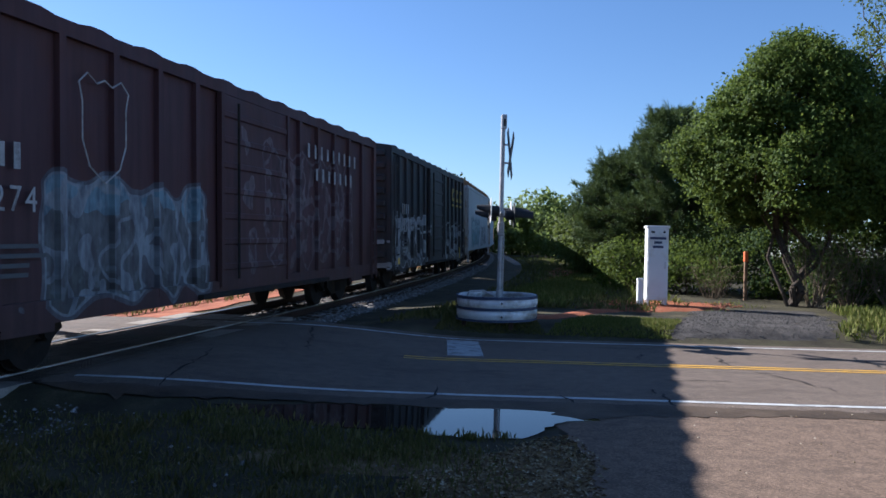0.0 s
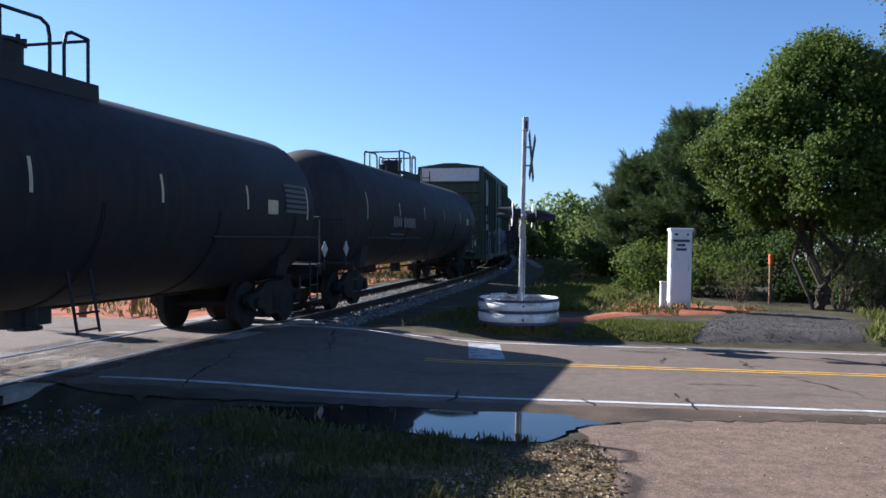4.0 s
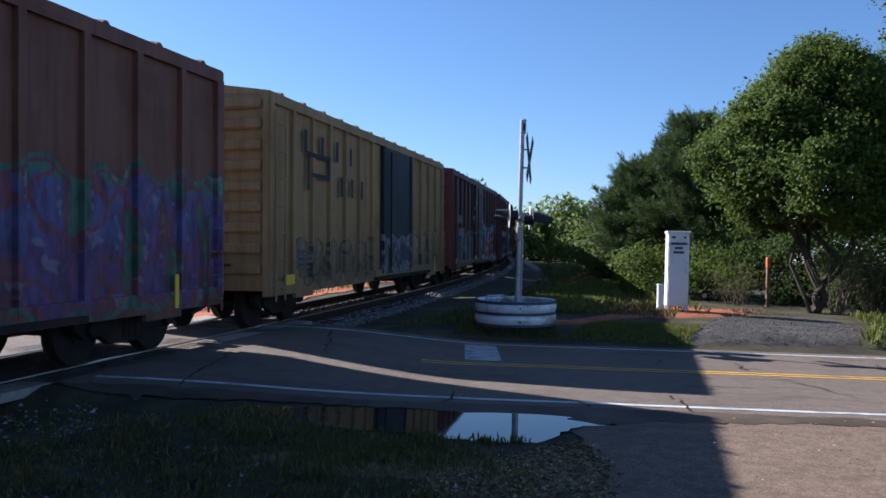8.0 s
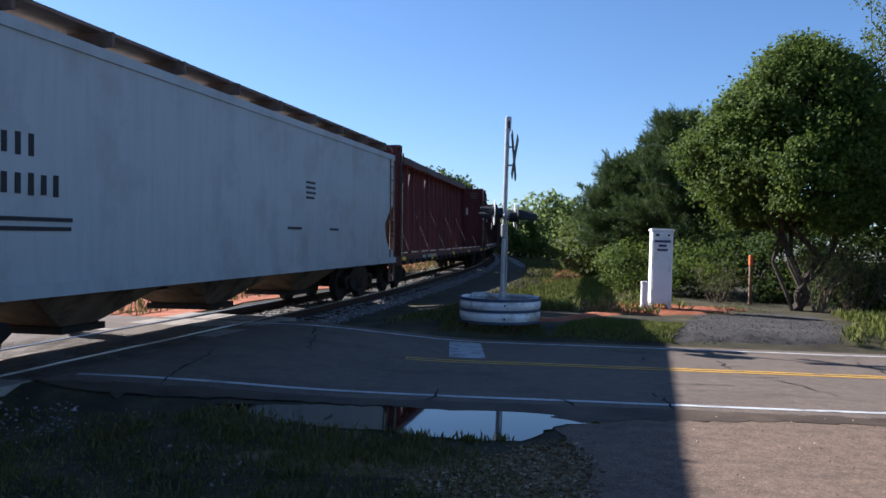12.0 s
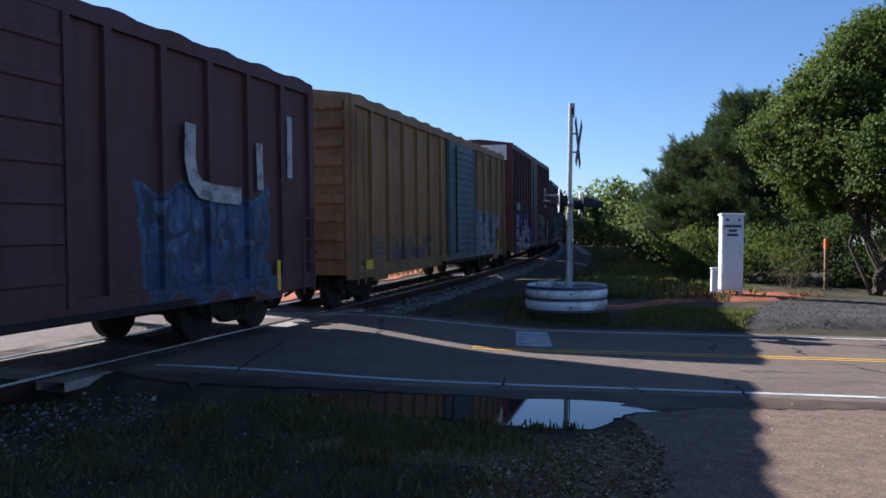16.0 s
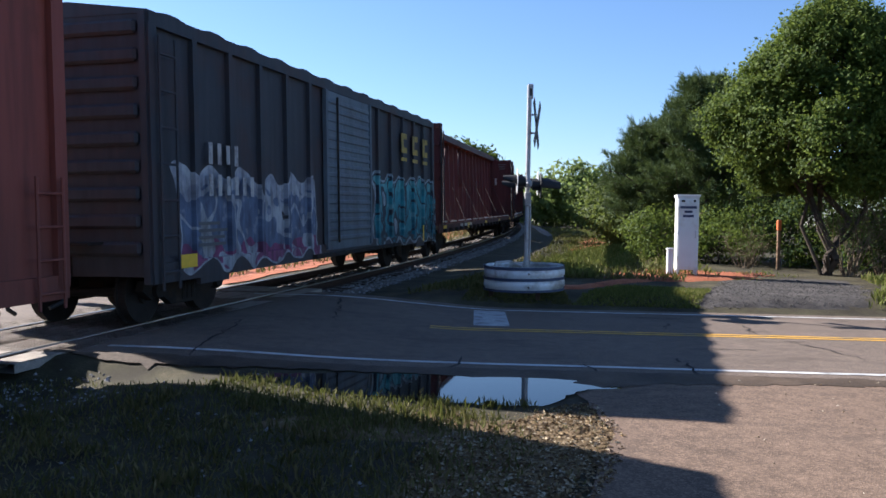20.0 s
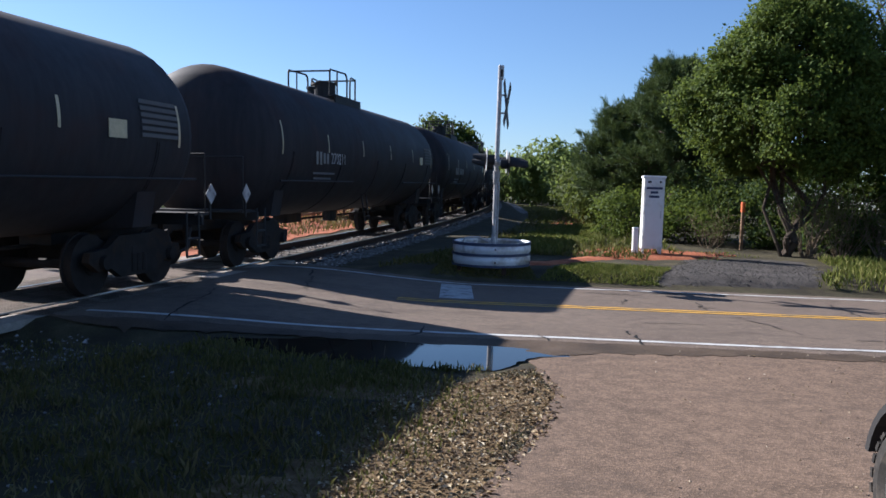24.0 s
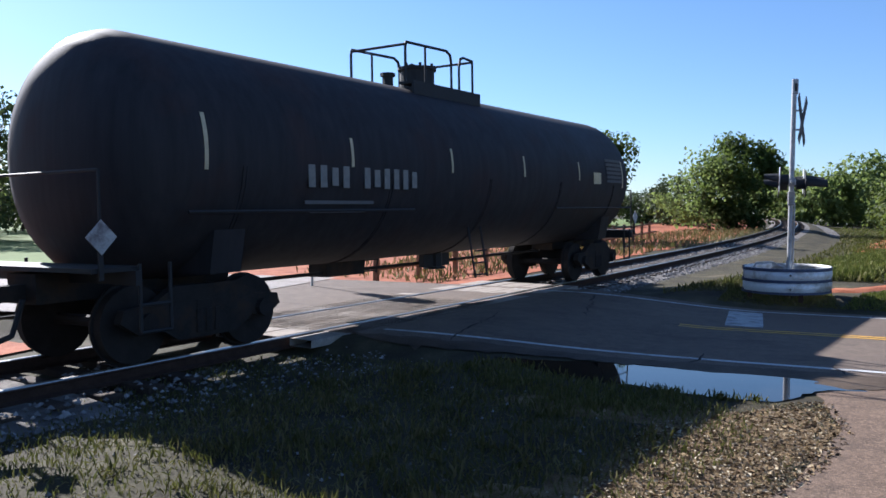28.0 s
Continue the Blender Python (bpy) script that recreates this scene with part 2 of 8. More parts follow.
# ---- paint of the wagons ----
def wagon_paint(name, base, rust=0.35, grime=0.5, tags=(), rough=0.65, rust_color=(0.09, 0.035, 0.02), streaky=0.25, shine=0.4):
    """Weathered paint in the wagon's own space (x along it, z up): rust blotches, streaks running down, road grime at the foot, and painted tags.
    Each tag: x0, x1, z0, z1, a palette of fill colours, the outline colour and a seed."""
    m, t, b = shader(name)
    v = coords(t)
    streak = noise_n(t, coords(t, (3.0, 3.0, 0.22)), 2.2, 5.0, 0.6)
    blot = noise_n(t, v, 0.9, 6.0, 0.62)
    fine = noise_n(t, v, 22.0, 3.0)
    lo, hi = tuple(c * (1 - streaky) for c in base), tuple(min(1, c * (1 + streaky * 0.85)) for c in base)
    col = ramp(t, streak, [(0.32, lo), (0.68, hi)])
    col = mixc(t, math_n(t, "MULTIPLY", ramp(t, blot, [(0.5, (0, 0, 0)), (0.64, (1, 1, 1))]), rust), col, rust_color)
    col = mixc(t, math_n(t, "MULTIPLY", ramp(t, streak, [(0.55, (0, 0, 0)), (0.7, (1, 1, 1))]), rust * 0.5), col, rust_color)
    sep = t.nodes.new("ShaderNodeSeparateXYZ")
    t.links.new(v, sep.inputs[0])
    x, z = sep.outputs[0], sep.outputs[2]
    for x0, x1, z0, z1, fills, outline, seed, *back in tags:
        mp = t.nodes.new("ShaderNodeMapping")
        mp.inputs["Location"].default_value = (seed * 3.7, 0, seed * 1.9)
        t.links.new(coords(t, (1, 0.02, 1)), mp.inputs[0])
        low, mid, cut = (noise_n(t, mp.outputs[0], q, 1.0) for q in (0.5, 1.7, 1.15))
        u = math_n(t, "DIVIDE", math_n(t, "SUBTRACT", x, (x0 + x1) / 2), (x1 - x0) / 2)
        v_ = math_n(t, "DIVIDE", math_n(t, "SUBTRACT", z, (z0 + z1) / 2), (z1 - z0) / 2)
        # letters stand side by side, leaning a little, their outline swelling and pinching
        letters = max(2, round((x1 - x0) / 1.05))
        lean = math_n(t, "ADD", math_n(t, "MULTIPLY", u, math.pi * letters), math_n(t, "ADD", math_n(t, "MULTIPLY", v_, 0.7), math_n(t, "MULTIPLY", low, 5.0)))
        beat = math_n(t, "MULTIPLY", math_n(t, "COSINE", lean), 0.26)
        wave = math_n(t, "ADD", math_n(t, "MULTIPLY", math_n(t, "SUBTRACT", low, 0.5), 0.9), math_n(t, "MULTIPLY", math_n(t, "SUBTRACT", mid, 0.5), 0.75))
        rim = math_n(t, "MAXIMUM", math_n(t, "ABSOLUTE", u), math_n(t, "ABSOLUTE", v_))
        fall = math_n(t, "MULTIPLY", math_n(t, "MAXIMUM", math_n(t, "SUBTRACT", rim, 0.72), 0.0), 2.2)
        form = math_n(t, "SUBTRACT", math_n(t, "ADD", math_n(t, "ADD", wave, beat), 0.53), fall)
        n = len(fills)
        tone = math_n(t, "ADD", math_n(t, "MULTIPLY", math_n(t, "SUBTRACT", v_, -1.0), 0.3), math_n(t, "MULTIPLY", mid, 0.4), True)
        fill = ramp(t, tone, [(i / n, f) for i, f in enumerate(fills)], True)
        inner = math_n(t, "LESS_THAN", math_n(t, "ABSOLUTE", math_n(t, "SUBTRACT", cut, 0.5)), 0.024)
        paint = mixc(t, inner, fill, outline)
        paint = mixc(t, math_n(t, "GREATER_THAN", form, 0.33), outline, paint)
        paint = mixc(t, math_n(t, "GREATER_THAN", form, 0.22), back[0] if back else fills[0], paint)
        edge = 0.05 if back else 0.22
        spray = noise_n(t, coords(t, (2.2, 0.02, 0.9)), 2.6, 4.0, 0.6)
        paint = mixc(t, 1.0, paint, ramp(t, spray, [(0.34, (0.42, 0.42, 0.45)), (0.62, (1.15, 1.15, 1.12))]), "MULTIPLY")
        paint = mixc(t, ramp(t, noise_n(t, mp.outputs[0], 3.4, 2.0), [(0.6, (0, 0, 0)), (0.66, (0.35, 0.35, 0.35))]), paint, tuple(min(1.0, 0.25 + 0.6 * max(f[k] for f in fills)) for k in range(3)))
        worn = math_n(t, "MULTIPLY", math_n(t, "GREATER_THAN", form, edge), ramp(t, streak, [(0.3, (0.55, 0.55, 0.55)), (0.5, (0.88, 0.88, 0.88))]))
        col = mixc(t, worn, col, paint)
    foot = node(t, "ShaderNodeMapRange")
    for i, val in ((1, 0.6), (2, 2.4), (3, 1.0), (4, 0.0)):
        foot.inputs[i].default_value = val
    t.links.new(z, foot.inputs[0])
    dirt = math_n(t, "MULTIPLY", math_n(t, "MULTIPLY", foot.outputs[0], noise_n(t, coords(t, (2, 2, 0.5)), 1.7, 5.0)), grime, True)
    col = mixc(t, dirt, col, (0.06, 0.047, 0.038))
    t.links.new(col, b.inputs["Base Color"])
    b.inputs["Specular IOR Level"].default_value = shine
    t.links.new(math_n(t, "ADD", math_n(t, "MULTIPLY", blot, 0.3), rough - 0.15, True), b.inputs["Roughness"])
    bump(t, b, math_n(t, "ADD", math_n(t, "MULTIPLY", fine, 0.4), blot), 0.12, 0.02)
    return m


M_STEEL = plain("dark_running_steel", (0.026, 0.023, 0.021), 0.9, 0.0, 0.35, 4.0, 0.25, (0.05, 0.032, 0.02))
M_WHEEL = plain("worn_wheel_steel", (0.026, 0.022, 0.02), 0.85, 0.0, 0.3, 5.0, 0.2)
M_BLACK = plain("black_bar_paint", (0.014, 0.014, 0.015), 0.7, 0.0, 0.3, 8.0, 0.1)
M_WHITE = plain("faded_white_lettering", (0.62, 0.62, 0.6), 0.7, 0.0, 0.15, 9.0, 0.05)
M_YELLOW = plain("yellow_reflector_sheet", (0.75, 0.48, 0.04), 0.45, 0.0, 0.1, 9.0, 0.05)
M_GALV = plain("galvanised_steel", (0.45, 0.46, 0.47), 0.45, 0.7, 0.2, 7.0, 0.15)

NEAR = -1  # the camera's side of a wagon is its -y side


def truck(car, cx, inset=0.0):
    """A two-axle freight bogie with side frames, springs, wheels and axles."""
    tr = part("truck", boxes((cx, 0, 0.55, 0.35, 2.1, 0.28), (cx, 0, 0.72, 0.5, 0.9, 0.12)), M_STEEL, car, "cast steel freight bogie, grimy brown-black")
    for sy in (-1, 1):
        bm = bmesh.new()
        o = [(-1.25, 0.52), (-1.2, 0.66), (-0.8, 0.70), (-0.5, 0.88), (0.5, 0.88), (0.8, 0.70), (1.2, 0.66), (1.25, 0.52), (1.0, 0.36), (0.75, 0.42), (0.45, 0.24), (-0.45, 0.24), (-0.75, 0.42), (-1.0, 0.36)]
        prism(bm, [(cx + x, z) for x, z in o], sy * 0.98 - 0.06, sy * 0.98 + 0.06)
        part("side_frame", bm, M_STEEL, tr)
        part("spring_nest", rods(*[((cx + k * 0.14, sy * 1.02, 0.3), (cx + k * 0.14, sy * 1.02, 0.58), 0.06) for k in (-1, 0, 1)]), M_WHEEL, tr)
    for ax in (-0.9, 0.9):
        part("axle", rods(((cx + ax, -1.0, 0.46), (cx + ax, 1.0, 0.46), 0.075)), M_WHEEL, tr)
        for sy in (-1, 1):
            bm = bmesh.new()
            rod(bm, (cx + ax, sy * 0.69, 0.46), (cx + ax, sy * 0.82, 0.46), 0.455, 28)
            rod(bm, (cx + ax, sy * 0.655, 0.46), (cx + ax, sy * 0.69, 0.46), 0.485, 28)
            rod(bm, (cx + ax, sy * 0.82, 0.46), (cx + ax, sy * 0.86, 0.46), 0.16, 16)
            rod(bm, (cx + ax, sy * 1.04, 0.5), (cx + ax, sy * 1.12, 0.5), 0.11, 12)
            part("wheel", bm, M_WHEEL, tr, "worn steel wheel")
    return tr


def couplers(car, half, z=0.88):
    for sx in (-1, 1):
        bm = boxes((sx * (half + 0.35), 0, z, 0.95, 0.16, 0.18), (sx * (half + 0.66), 0.03, z, 0.3, 0.3, 0.28))
        part("coupler", bm, M_STEEL, car)
        part("air_hose", tube([(sx * (half + 0.2), -0.35, z - 0.05), (sx * (half + 0.35), -0.38, z - 0.42), (sx * (half + 0.55), -0.3, z - 0.5)], 0.03), M_BLACK, car)


def ladder(car, x, y, z0, z1, n, width=0.42, along="x", material=None):
    """Grab-iron ladder standing proud of a side or an end."""
    bm = bmesh.new()
    a = (width / 2, 0) if along == "x" else (0, width / 2)
    for k in (-1, 1):
        rod(bm, (x + k * a[0], y + k * a[1], z0), (x + k * a[0], y + k * a[1], z1), 0.022, 6)
    for i in range(n):
        z = z0 + (i + 0.5) * (z1 - z0) / n
        rod(bm, (x - a[0], y - a[1], z), (x + a[0], y + a[1], z), 0.018, 6)
    return part("ladder", bm, material or M_BLACK, car)


def glyph_bars(car, x, z, text_len, h, material, y, tilt=0.0, gap=0.28, blanks=()):
    """Lettering that cannot be read: a row of short bars of the letters' size."""
    w = h * 0.55
    rnd = random.Random(int(x * 100) + text_len)
    for i in range(text_len):
        if i in blanks:
            continue
        cx = x + i * (w + h * gap)
        bar = boxes((cx, y, z, w * 0.62, 0.006, h * rnd.choice((1.0, 1.0, 0.9))))
        part("lettering", bar, material, car, "painted lettering worn past reading")


def stencilled(car, text, x, z, h, material, y, name="lettering", spread=1.0):
    """Painted characters standing on the side of a wagon, x at their start, z at their middle."""
    cu = bpy.data.curves.new(name, "FONT")
    cu.body, cu.size, cu.align_y, cu.extrude, cu.space_character = text, h * 1.4, "CENTER", 0.002, spread
    tmp = bpy.data.objects.new(name, cu)
    me = bpy.data.meshes.new_from_object(tmp)
    bpy.data.objects.remove(tmp)
    me.materials.clear()
    me.materials.append(material)
    ob = new(name, me)
    ob.parent = car
    ob.matrix_local = pose(x, y, z, 90, 0, 0)
    return ob


def small_print(car, x, z, w, rows, material, y, dz=0.11):
    """Lines of small print too small to read, one bar to a line."""
    rnd = random.Random(int(x * 77 + z * 13))
    for r in range(rows):
        lw = w * (0.6 + 0.4 * rnd.random())
        part("stencil", boxes((x + lw / 2, y, z - r * dz, lw, 0.006, 0.05)), material, car)


def boxcar(label, length, paint, eave=4.45, sill=0.67, posts=15, door=(0.0, 3.0), door_paint=None, ribbed_door=True, scallop=True, roof_paint=None, group="freight wagons", extras=None, end_plate=None, louvre=False):
    """A steel boxcar: sheet sides with posts, sliding doors, corrugated ends, panelled roof, bogies. length is over the couplers."""
    car = empty("boxcar", label, "boxcar", group)
    half, w = length / 2 - 0.86, 1.53
    roof_paint = roof_paint or paint
    door_paint = door_paint or paint
    h = eave - sill
    part("body", boxes((0, 0, (sill + eave) / 2 + 0.1, 2 * half - 0.12, 2 * w - 0.06, h - 0.24)), paint, car)
    part("underframe", boxes((0, 0, 0.93, 2 * half, 0.5, 0.3), *[(k * half / 4, 0, 0.97, 0.2, 2 * w - 0.1, 0.2) for k in (-3, -2, -1, 0, 1, 2, 3)]), M_STEEL, car)
    dc, dw = door
    for sy in (-1, 1):
        y = sy * w
        part("side_sill", boxes((0, y, sill + 0.14, 2 * half, 0.09, 0.28)), paint, car)
        part("top_rail", boxes((0, y, eave - 0.09, 2 * half, 0.1, 0.18)), paint, car)
        for i in range(posts):
            x = -half + 0.08 + i * (2 * half - 0.16) / (posts - 1)
            if dc - dw / 2 - 0.12 < x < dc + dw / 2 + 0.12:
                continue
            part("post", boxes((x, y + sy * 0.008, (sill + eave) / 2, 0.13 if 0 < i < posts - 1 else 0.2, 0.085, h - 0.3)), paint, car)
        dr = part("door", boxes((dc, y + sy * 0.03, (sill + eave) / 2 - 0.02, dw, 0.05, h - 0.34)), door_paint, car)
        if ribbed_door:
            n = 16 if louvre else 7
            for i in range(n):
                z = sill + 0.3 + (i + 0.5) * (h - 0.6) / n
                part("door_rib", boxes((dc, y + sy * 0.06, z, dw - 0.22, 0.05, 0.12 if not louvre else 0.1), bevel=0.018), door_paint, dr)
        for k in (-1, 1):
            part("door_edge", boxes((dc + k * (dw / 2 - 0.05), y + sy * 0.065, (sill + eave) / 2, 0.1, 0.06, h - 0.36)), door_paint, dr)
        part("door_rod", rods(((dc - dw * 0.3, y + sy * 0.12, sill + 0.3), (dc - dw * 0.3, y + sy * 0.12, eave - 0.3), 0.025)), M_STEEL, dr)
        part("door_track", boxes((dc + dw * 0.25, y + sy * 0.09, sill + 0.06, dw * 2.0, 0.12, 0.08)), M_STEEL, car)
        for sx in (-1, 1):
            part("bolster_tab", boxes((sx * (half - 1.7), y, sill - 0.02, 0.9, 0.07, 0.16)), paint, car)
            ladder(car, sx * (half - 0.35), y + sy * 0.1, sill - 0.1, 2.1 if sx > 0 else eave - 0.3, 4 if sx > 0 else 7, material=paint)
    # roof panels with raised seams that break the skyline
    bm = bmesh.new()
    rise = 0.2
    prof = [(-w - 0.02, eave - 0.02), (-w - 0.02, eave + 0.03), (-0.3, eave + rise), (0.3, eave + rise), (w + 0.02, eave + 0.03), (w + 0.02, eave - 0.02)]
    loft(bm, [[(x, yy, z) for yy, z in prof] for x in (-half, half)])
    part("roof", bm, roof_paint, car)
    seams = 13
    for i in range(seams):
        x = -half + (i + 0.5) * 2 * half / seams
        bm = bmesh.new()
        up, wd = (0.034, 0.36) if scallop else (0.04, 0.08)
        pr = [(-w - 0.03, eave + 0.0), (-w - 0.03, eave + 0.03 + up), (-0.3, eave + rise + up), (0.3, eave + rise + up), (w + 0.03, eave + 0.03 + up), (w + 0.03, eave + 0.0)]
        pl = [(yy, z - up * 0.98 if z > eave + 0.01 else z) for yy, z in pr]
        loft(bm, [[(x - wd, yy, z) for yy, z in pl], [(x - wd * 0.35, yy, z) for yy, z in pr], [(x + wd * 0.35, yy, z) for yy, z in pr], [(x + wd, yy, z) for yy, z in pl]])
        part("roof_seam", bm, roof_paint, car)
    for sx in (-1, 1):
        xe = sx * half
        part("end_wall", boxes((xe - sx * 0.05, 0, (sill + eave) / 2 + 0.05, 0.08, 2 * w - 0.02, h - 0.1)), paint, car)
        n = 9
        for i in range(n):
            z = sill + 0.5 + i * (h - 0.7) / (n - 1)
            part("end_rib", boxes((xe + sx * 0.02, 0, z, 0.1, 2 * w - 0.28, 0.2), bevel=0.04), paint, car)
        for sy in (-1, 1):
            part("corner_post", boxes((xe - sx * 0.02, sy * (w - 0.04), (sill + eave) / 2, 0.14, 0.1, h)), paint, car)
        part("brake_platform", boxes((xe + sx * 0.2, -0.4, 1.25, 0.35, 0.8, 0.04)), M_STEEL, car)
        ladder(car, xe + sx * 0.12, -1.2 * sx, sill + 0.1, eave - 0.2, 7, 0.42, "y")
        truck(car, sx * (half - 1.75))
    if end_plate:
        part("end_plate", boxes((-half - 0.08, 0, eave - 0.36, 0.012, 2 * w - 0.3, 0.62)), end_plate, car)
    part("air_reservoir", rods(((-2.0, 0.6, 0.72), (-1.0, 0.6, 0.72), 0.2), seg=14), M_STEEL, car)
    part("brake_cylinder", rods(((0.9, -0.5, 0.76), (1.5, -0.5, 0.76), 0.17), seg=14), M_STEEL, car)
    part("brake_rod", rods(((-half + 2.5, 0.15, 0.62), (half - 2.5, 0.15, 0.62), 0.03)), M_STEEL, car)
    couplers(car, half)
    if extras:
        extras(car, half, -w - 0.055)
    return car


def hopper(label, length, paint, cage, top=4.55, sill=0.98, walkway=None, roof_paint=None, extras=None, curved=True):
    """A covered hopper: curved smooth sides, cut-away ends with open frames, roof walkway, hopper chutes below."""
    car = empty("covered_hopper", label, "hopper wagon", "freight wagons")
    half, w = length / 2 - 0.38, 1.58
    body_half = half - 0.25
    bm = bmesh.new()
    prof = []
    for i in range(7):
        q = i / 6
        z = sill + 0.28 + q * (top - 0.28 - sill - 0.28)
        bulge = w - 0.05 + 0.06 * math.sin(q * math.pi) - (0.1 * max(0, q - 0.8) / 0.2)
        prof.append((bulge, z))
    full = [(-y, z) for y, z in prof] + [(-1.1, top - 0.06), (-0.6, top), (0.6, top), (1.1, top - 0.06)] + [(y, z) for y, z in prof[::-1]]
    rings = []
    for x in (-body_half, body_half):
        rings.append([(x + (0.0 if z > 2.6 else -math.copysign(1.75 * min(1, (2.6 - z) / 1.0), x)), y, z) for y, z in full])
    loft(bm, rings)
    part("body", bm, paint, car, "smooth rounded sheet-steel body", smooth=False)
    for sy in (-1, 1):
        # side sheets with sloping cut-outs near both ends
        bm = bmesh.new()
        o = [(-half + 0.1, top - 0.42), (-half + 0.1, top - 0.25), (half - 0.1, top - 0.25), (half - 0.1, top - 0.42), (half - 0.18, 3.2)]
        for q in range(7):
            a = q / 6
            o.append((half - 0.3 - 0.75 * math.sin(a * math.pi / 2), 3.0 - a * 1.0))
        o += [(half - 0.95, 1.75), (half - 0.6, sill + 0.42), (half - 0.05, sill + 0.36), (half - 0.05, sill), (-half + 0.05, sill), (-half + 0.05, sill + 0.36), (-half + 0.6, sill + 0.42), (-half + 0.95, 1.75)]
        for q in range(7):
            a = 1 - q / 6
            o.append((-half + 0.3 + 0.75 * math.sin(a * math.pi / 2), 3.0 - a * 1.0))
        o.append((-half + 0.18, 3.2))
        prism(bm, o, sy * (w - 0.03), sy * w)
        part("side_sheet", bm, paint, car)
        part("side_sill", boxes((0, sy * w, sill + 0.08, 2 * half, 0.1, 0.16)), paint, car)
        part("top_chord", boxes((0, sy * (w - 0.02), top - 0.32, 2 * half - 0.2, 0.1, 0.14)), paint, car)
        for sx in (-1, 1):
            part("end_post", boxes((sx * (half - 0.08), sy * (w - 0.06), 2.5, 0.09, 0.09, 3.4)), cage, car)
            part("inner_post", boxes((sx * (half - 0.75), sy * (w - 0.1), 1.6, 0.08, 0.08, 1.2)), cage, car)
            ladder(car, sx * (half - 0.35), sy * (w + 0.02), 0.45, top - 0.4, 9, 0.4, "x", cage)
            part("stirrup", rods(((sx * (half - 0.15), sy * w, 0.95), (sx * (half - 0.15), sy * w, 0.45), 0.02), ((sx * (half - 0.6), sy * w, 0.95), (sx * (half - 0.6), sy * w, 0.45), 0.02), ((sx * (half - 0.6), sy * w, 0.45), (sx * (half - 0.15), sy * w, 0.45), 0.02)), cage, car)
    for sx in (-1, 1):
        part("end_platform", boxes((sx * (half - 0.5), 0, 1.05, 1.0, 2.6, 0.12)), cage, car)
        bm = bmesh.new()
        box(bm, sx * (half - 1.15), 0, 1.95, 0.06, 2.9, 2.2, Matrix.Rotation(sx * 0.75, 4, "Y"))
        part("slope_sheet", bm, cage, car)
        part("end_sheet", boxes((sx * (half - 0.28), 0, top - 0.9, 0.08, 2.9, 1.2)), paint, car)
        for k in (-0.9, 0, 0.9):
            part("end_brace", boxes((sx * (half - 0.12), k, 2.3, 0.07, 0.07, 2.5)), cage, car)
        ladder(car, sx * (half - 0.02), -1.1, 1.1, top - 0.3, 8, 0.42, "y", cage)
        truck(car, sx * (half - 1.75))
    wk = walkway or cage
    for sy in (-1, 1):
        part("roof_walkway", boxes((0, sy * 1.0, top + 0.1, 2 * half - 0.3, 0.62, 0.05)), wk, car, "open grating walkway")
        for i in range(10):
            x = -half + 0.6 + i * (2 * half - 1.2) / 9
            part("walkway_bracket", boxes((x, sy * 1.12, top - 0.03, 0.06, 0.7, 0.2)), wk, car)
        for sx in (-1, 1):
            part("roof_grab", tube([(sx * (half - 0.25), sy * 1.3, top + 0.12), (sx * (half - 0.12), sy * 1.5, top - 0.05), (sx * (half - 0.1), sy * 1.54, top - 0.15)], 0.025), wk, car)
    part("hatch", boxes((0, 0, top + 0.06, 2 * half - 2.0, 0.55, 0.12)), roof_paint or paint, car)
    for k in (-1, 0, 1):
        bm = bmesh.new()
        xc = k * (half - 3.3) * 0.72
        ww = (half - 3.3) * 0.34 + 0.35
        loft(bm, [[(xc - ww, -1.35, sill + 0.3), (xc + ww, -1.35, sill + 0.3), (xc + ww, 1.35, sill + 0.3), (xc - ww, 1.35, sill + 0.3)],
                  [(xc - 0.4, -0.55, 0.42), (xc + 0.4, -0.55, 0.42), (xc + 0.4, 0.55, 0.42), (xc - 0.4, 0.55, 0.42)]])
        part("discharge_chute", bm, M_DUSTY, car, "dusty brown discharge chute")
        part("outlet_gate", boxes((xc, 0, 0.38, 1.0, 1.3, 0.1)), M_STEEL, car)
    part("centre_sill", boxes((0, 0, 0.9, 2 * half, 0.4, 0.28)), M_STEEL, car)
    couplers(car, half)
    if extras:
        extras(car, half, -w - 0.012)
    return car


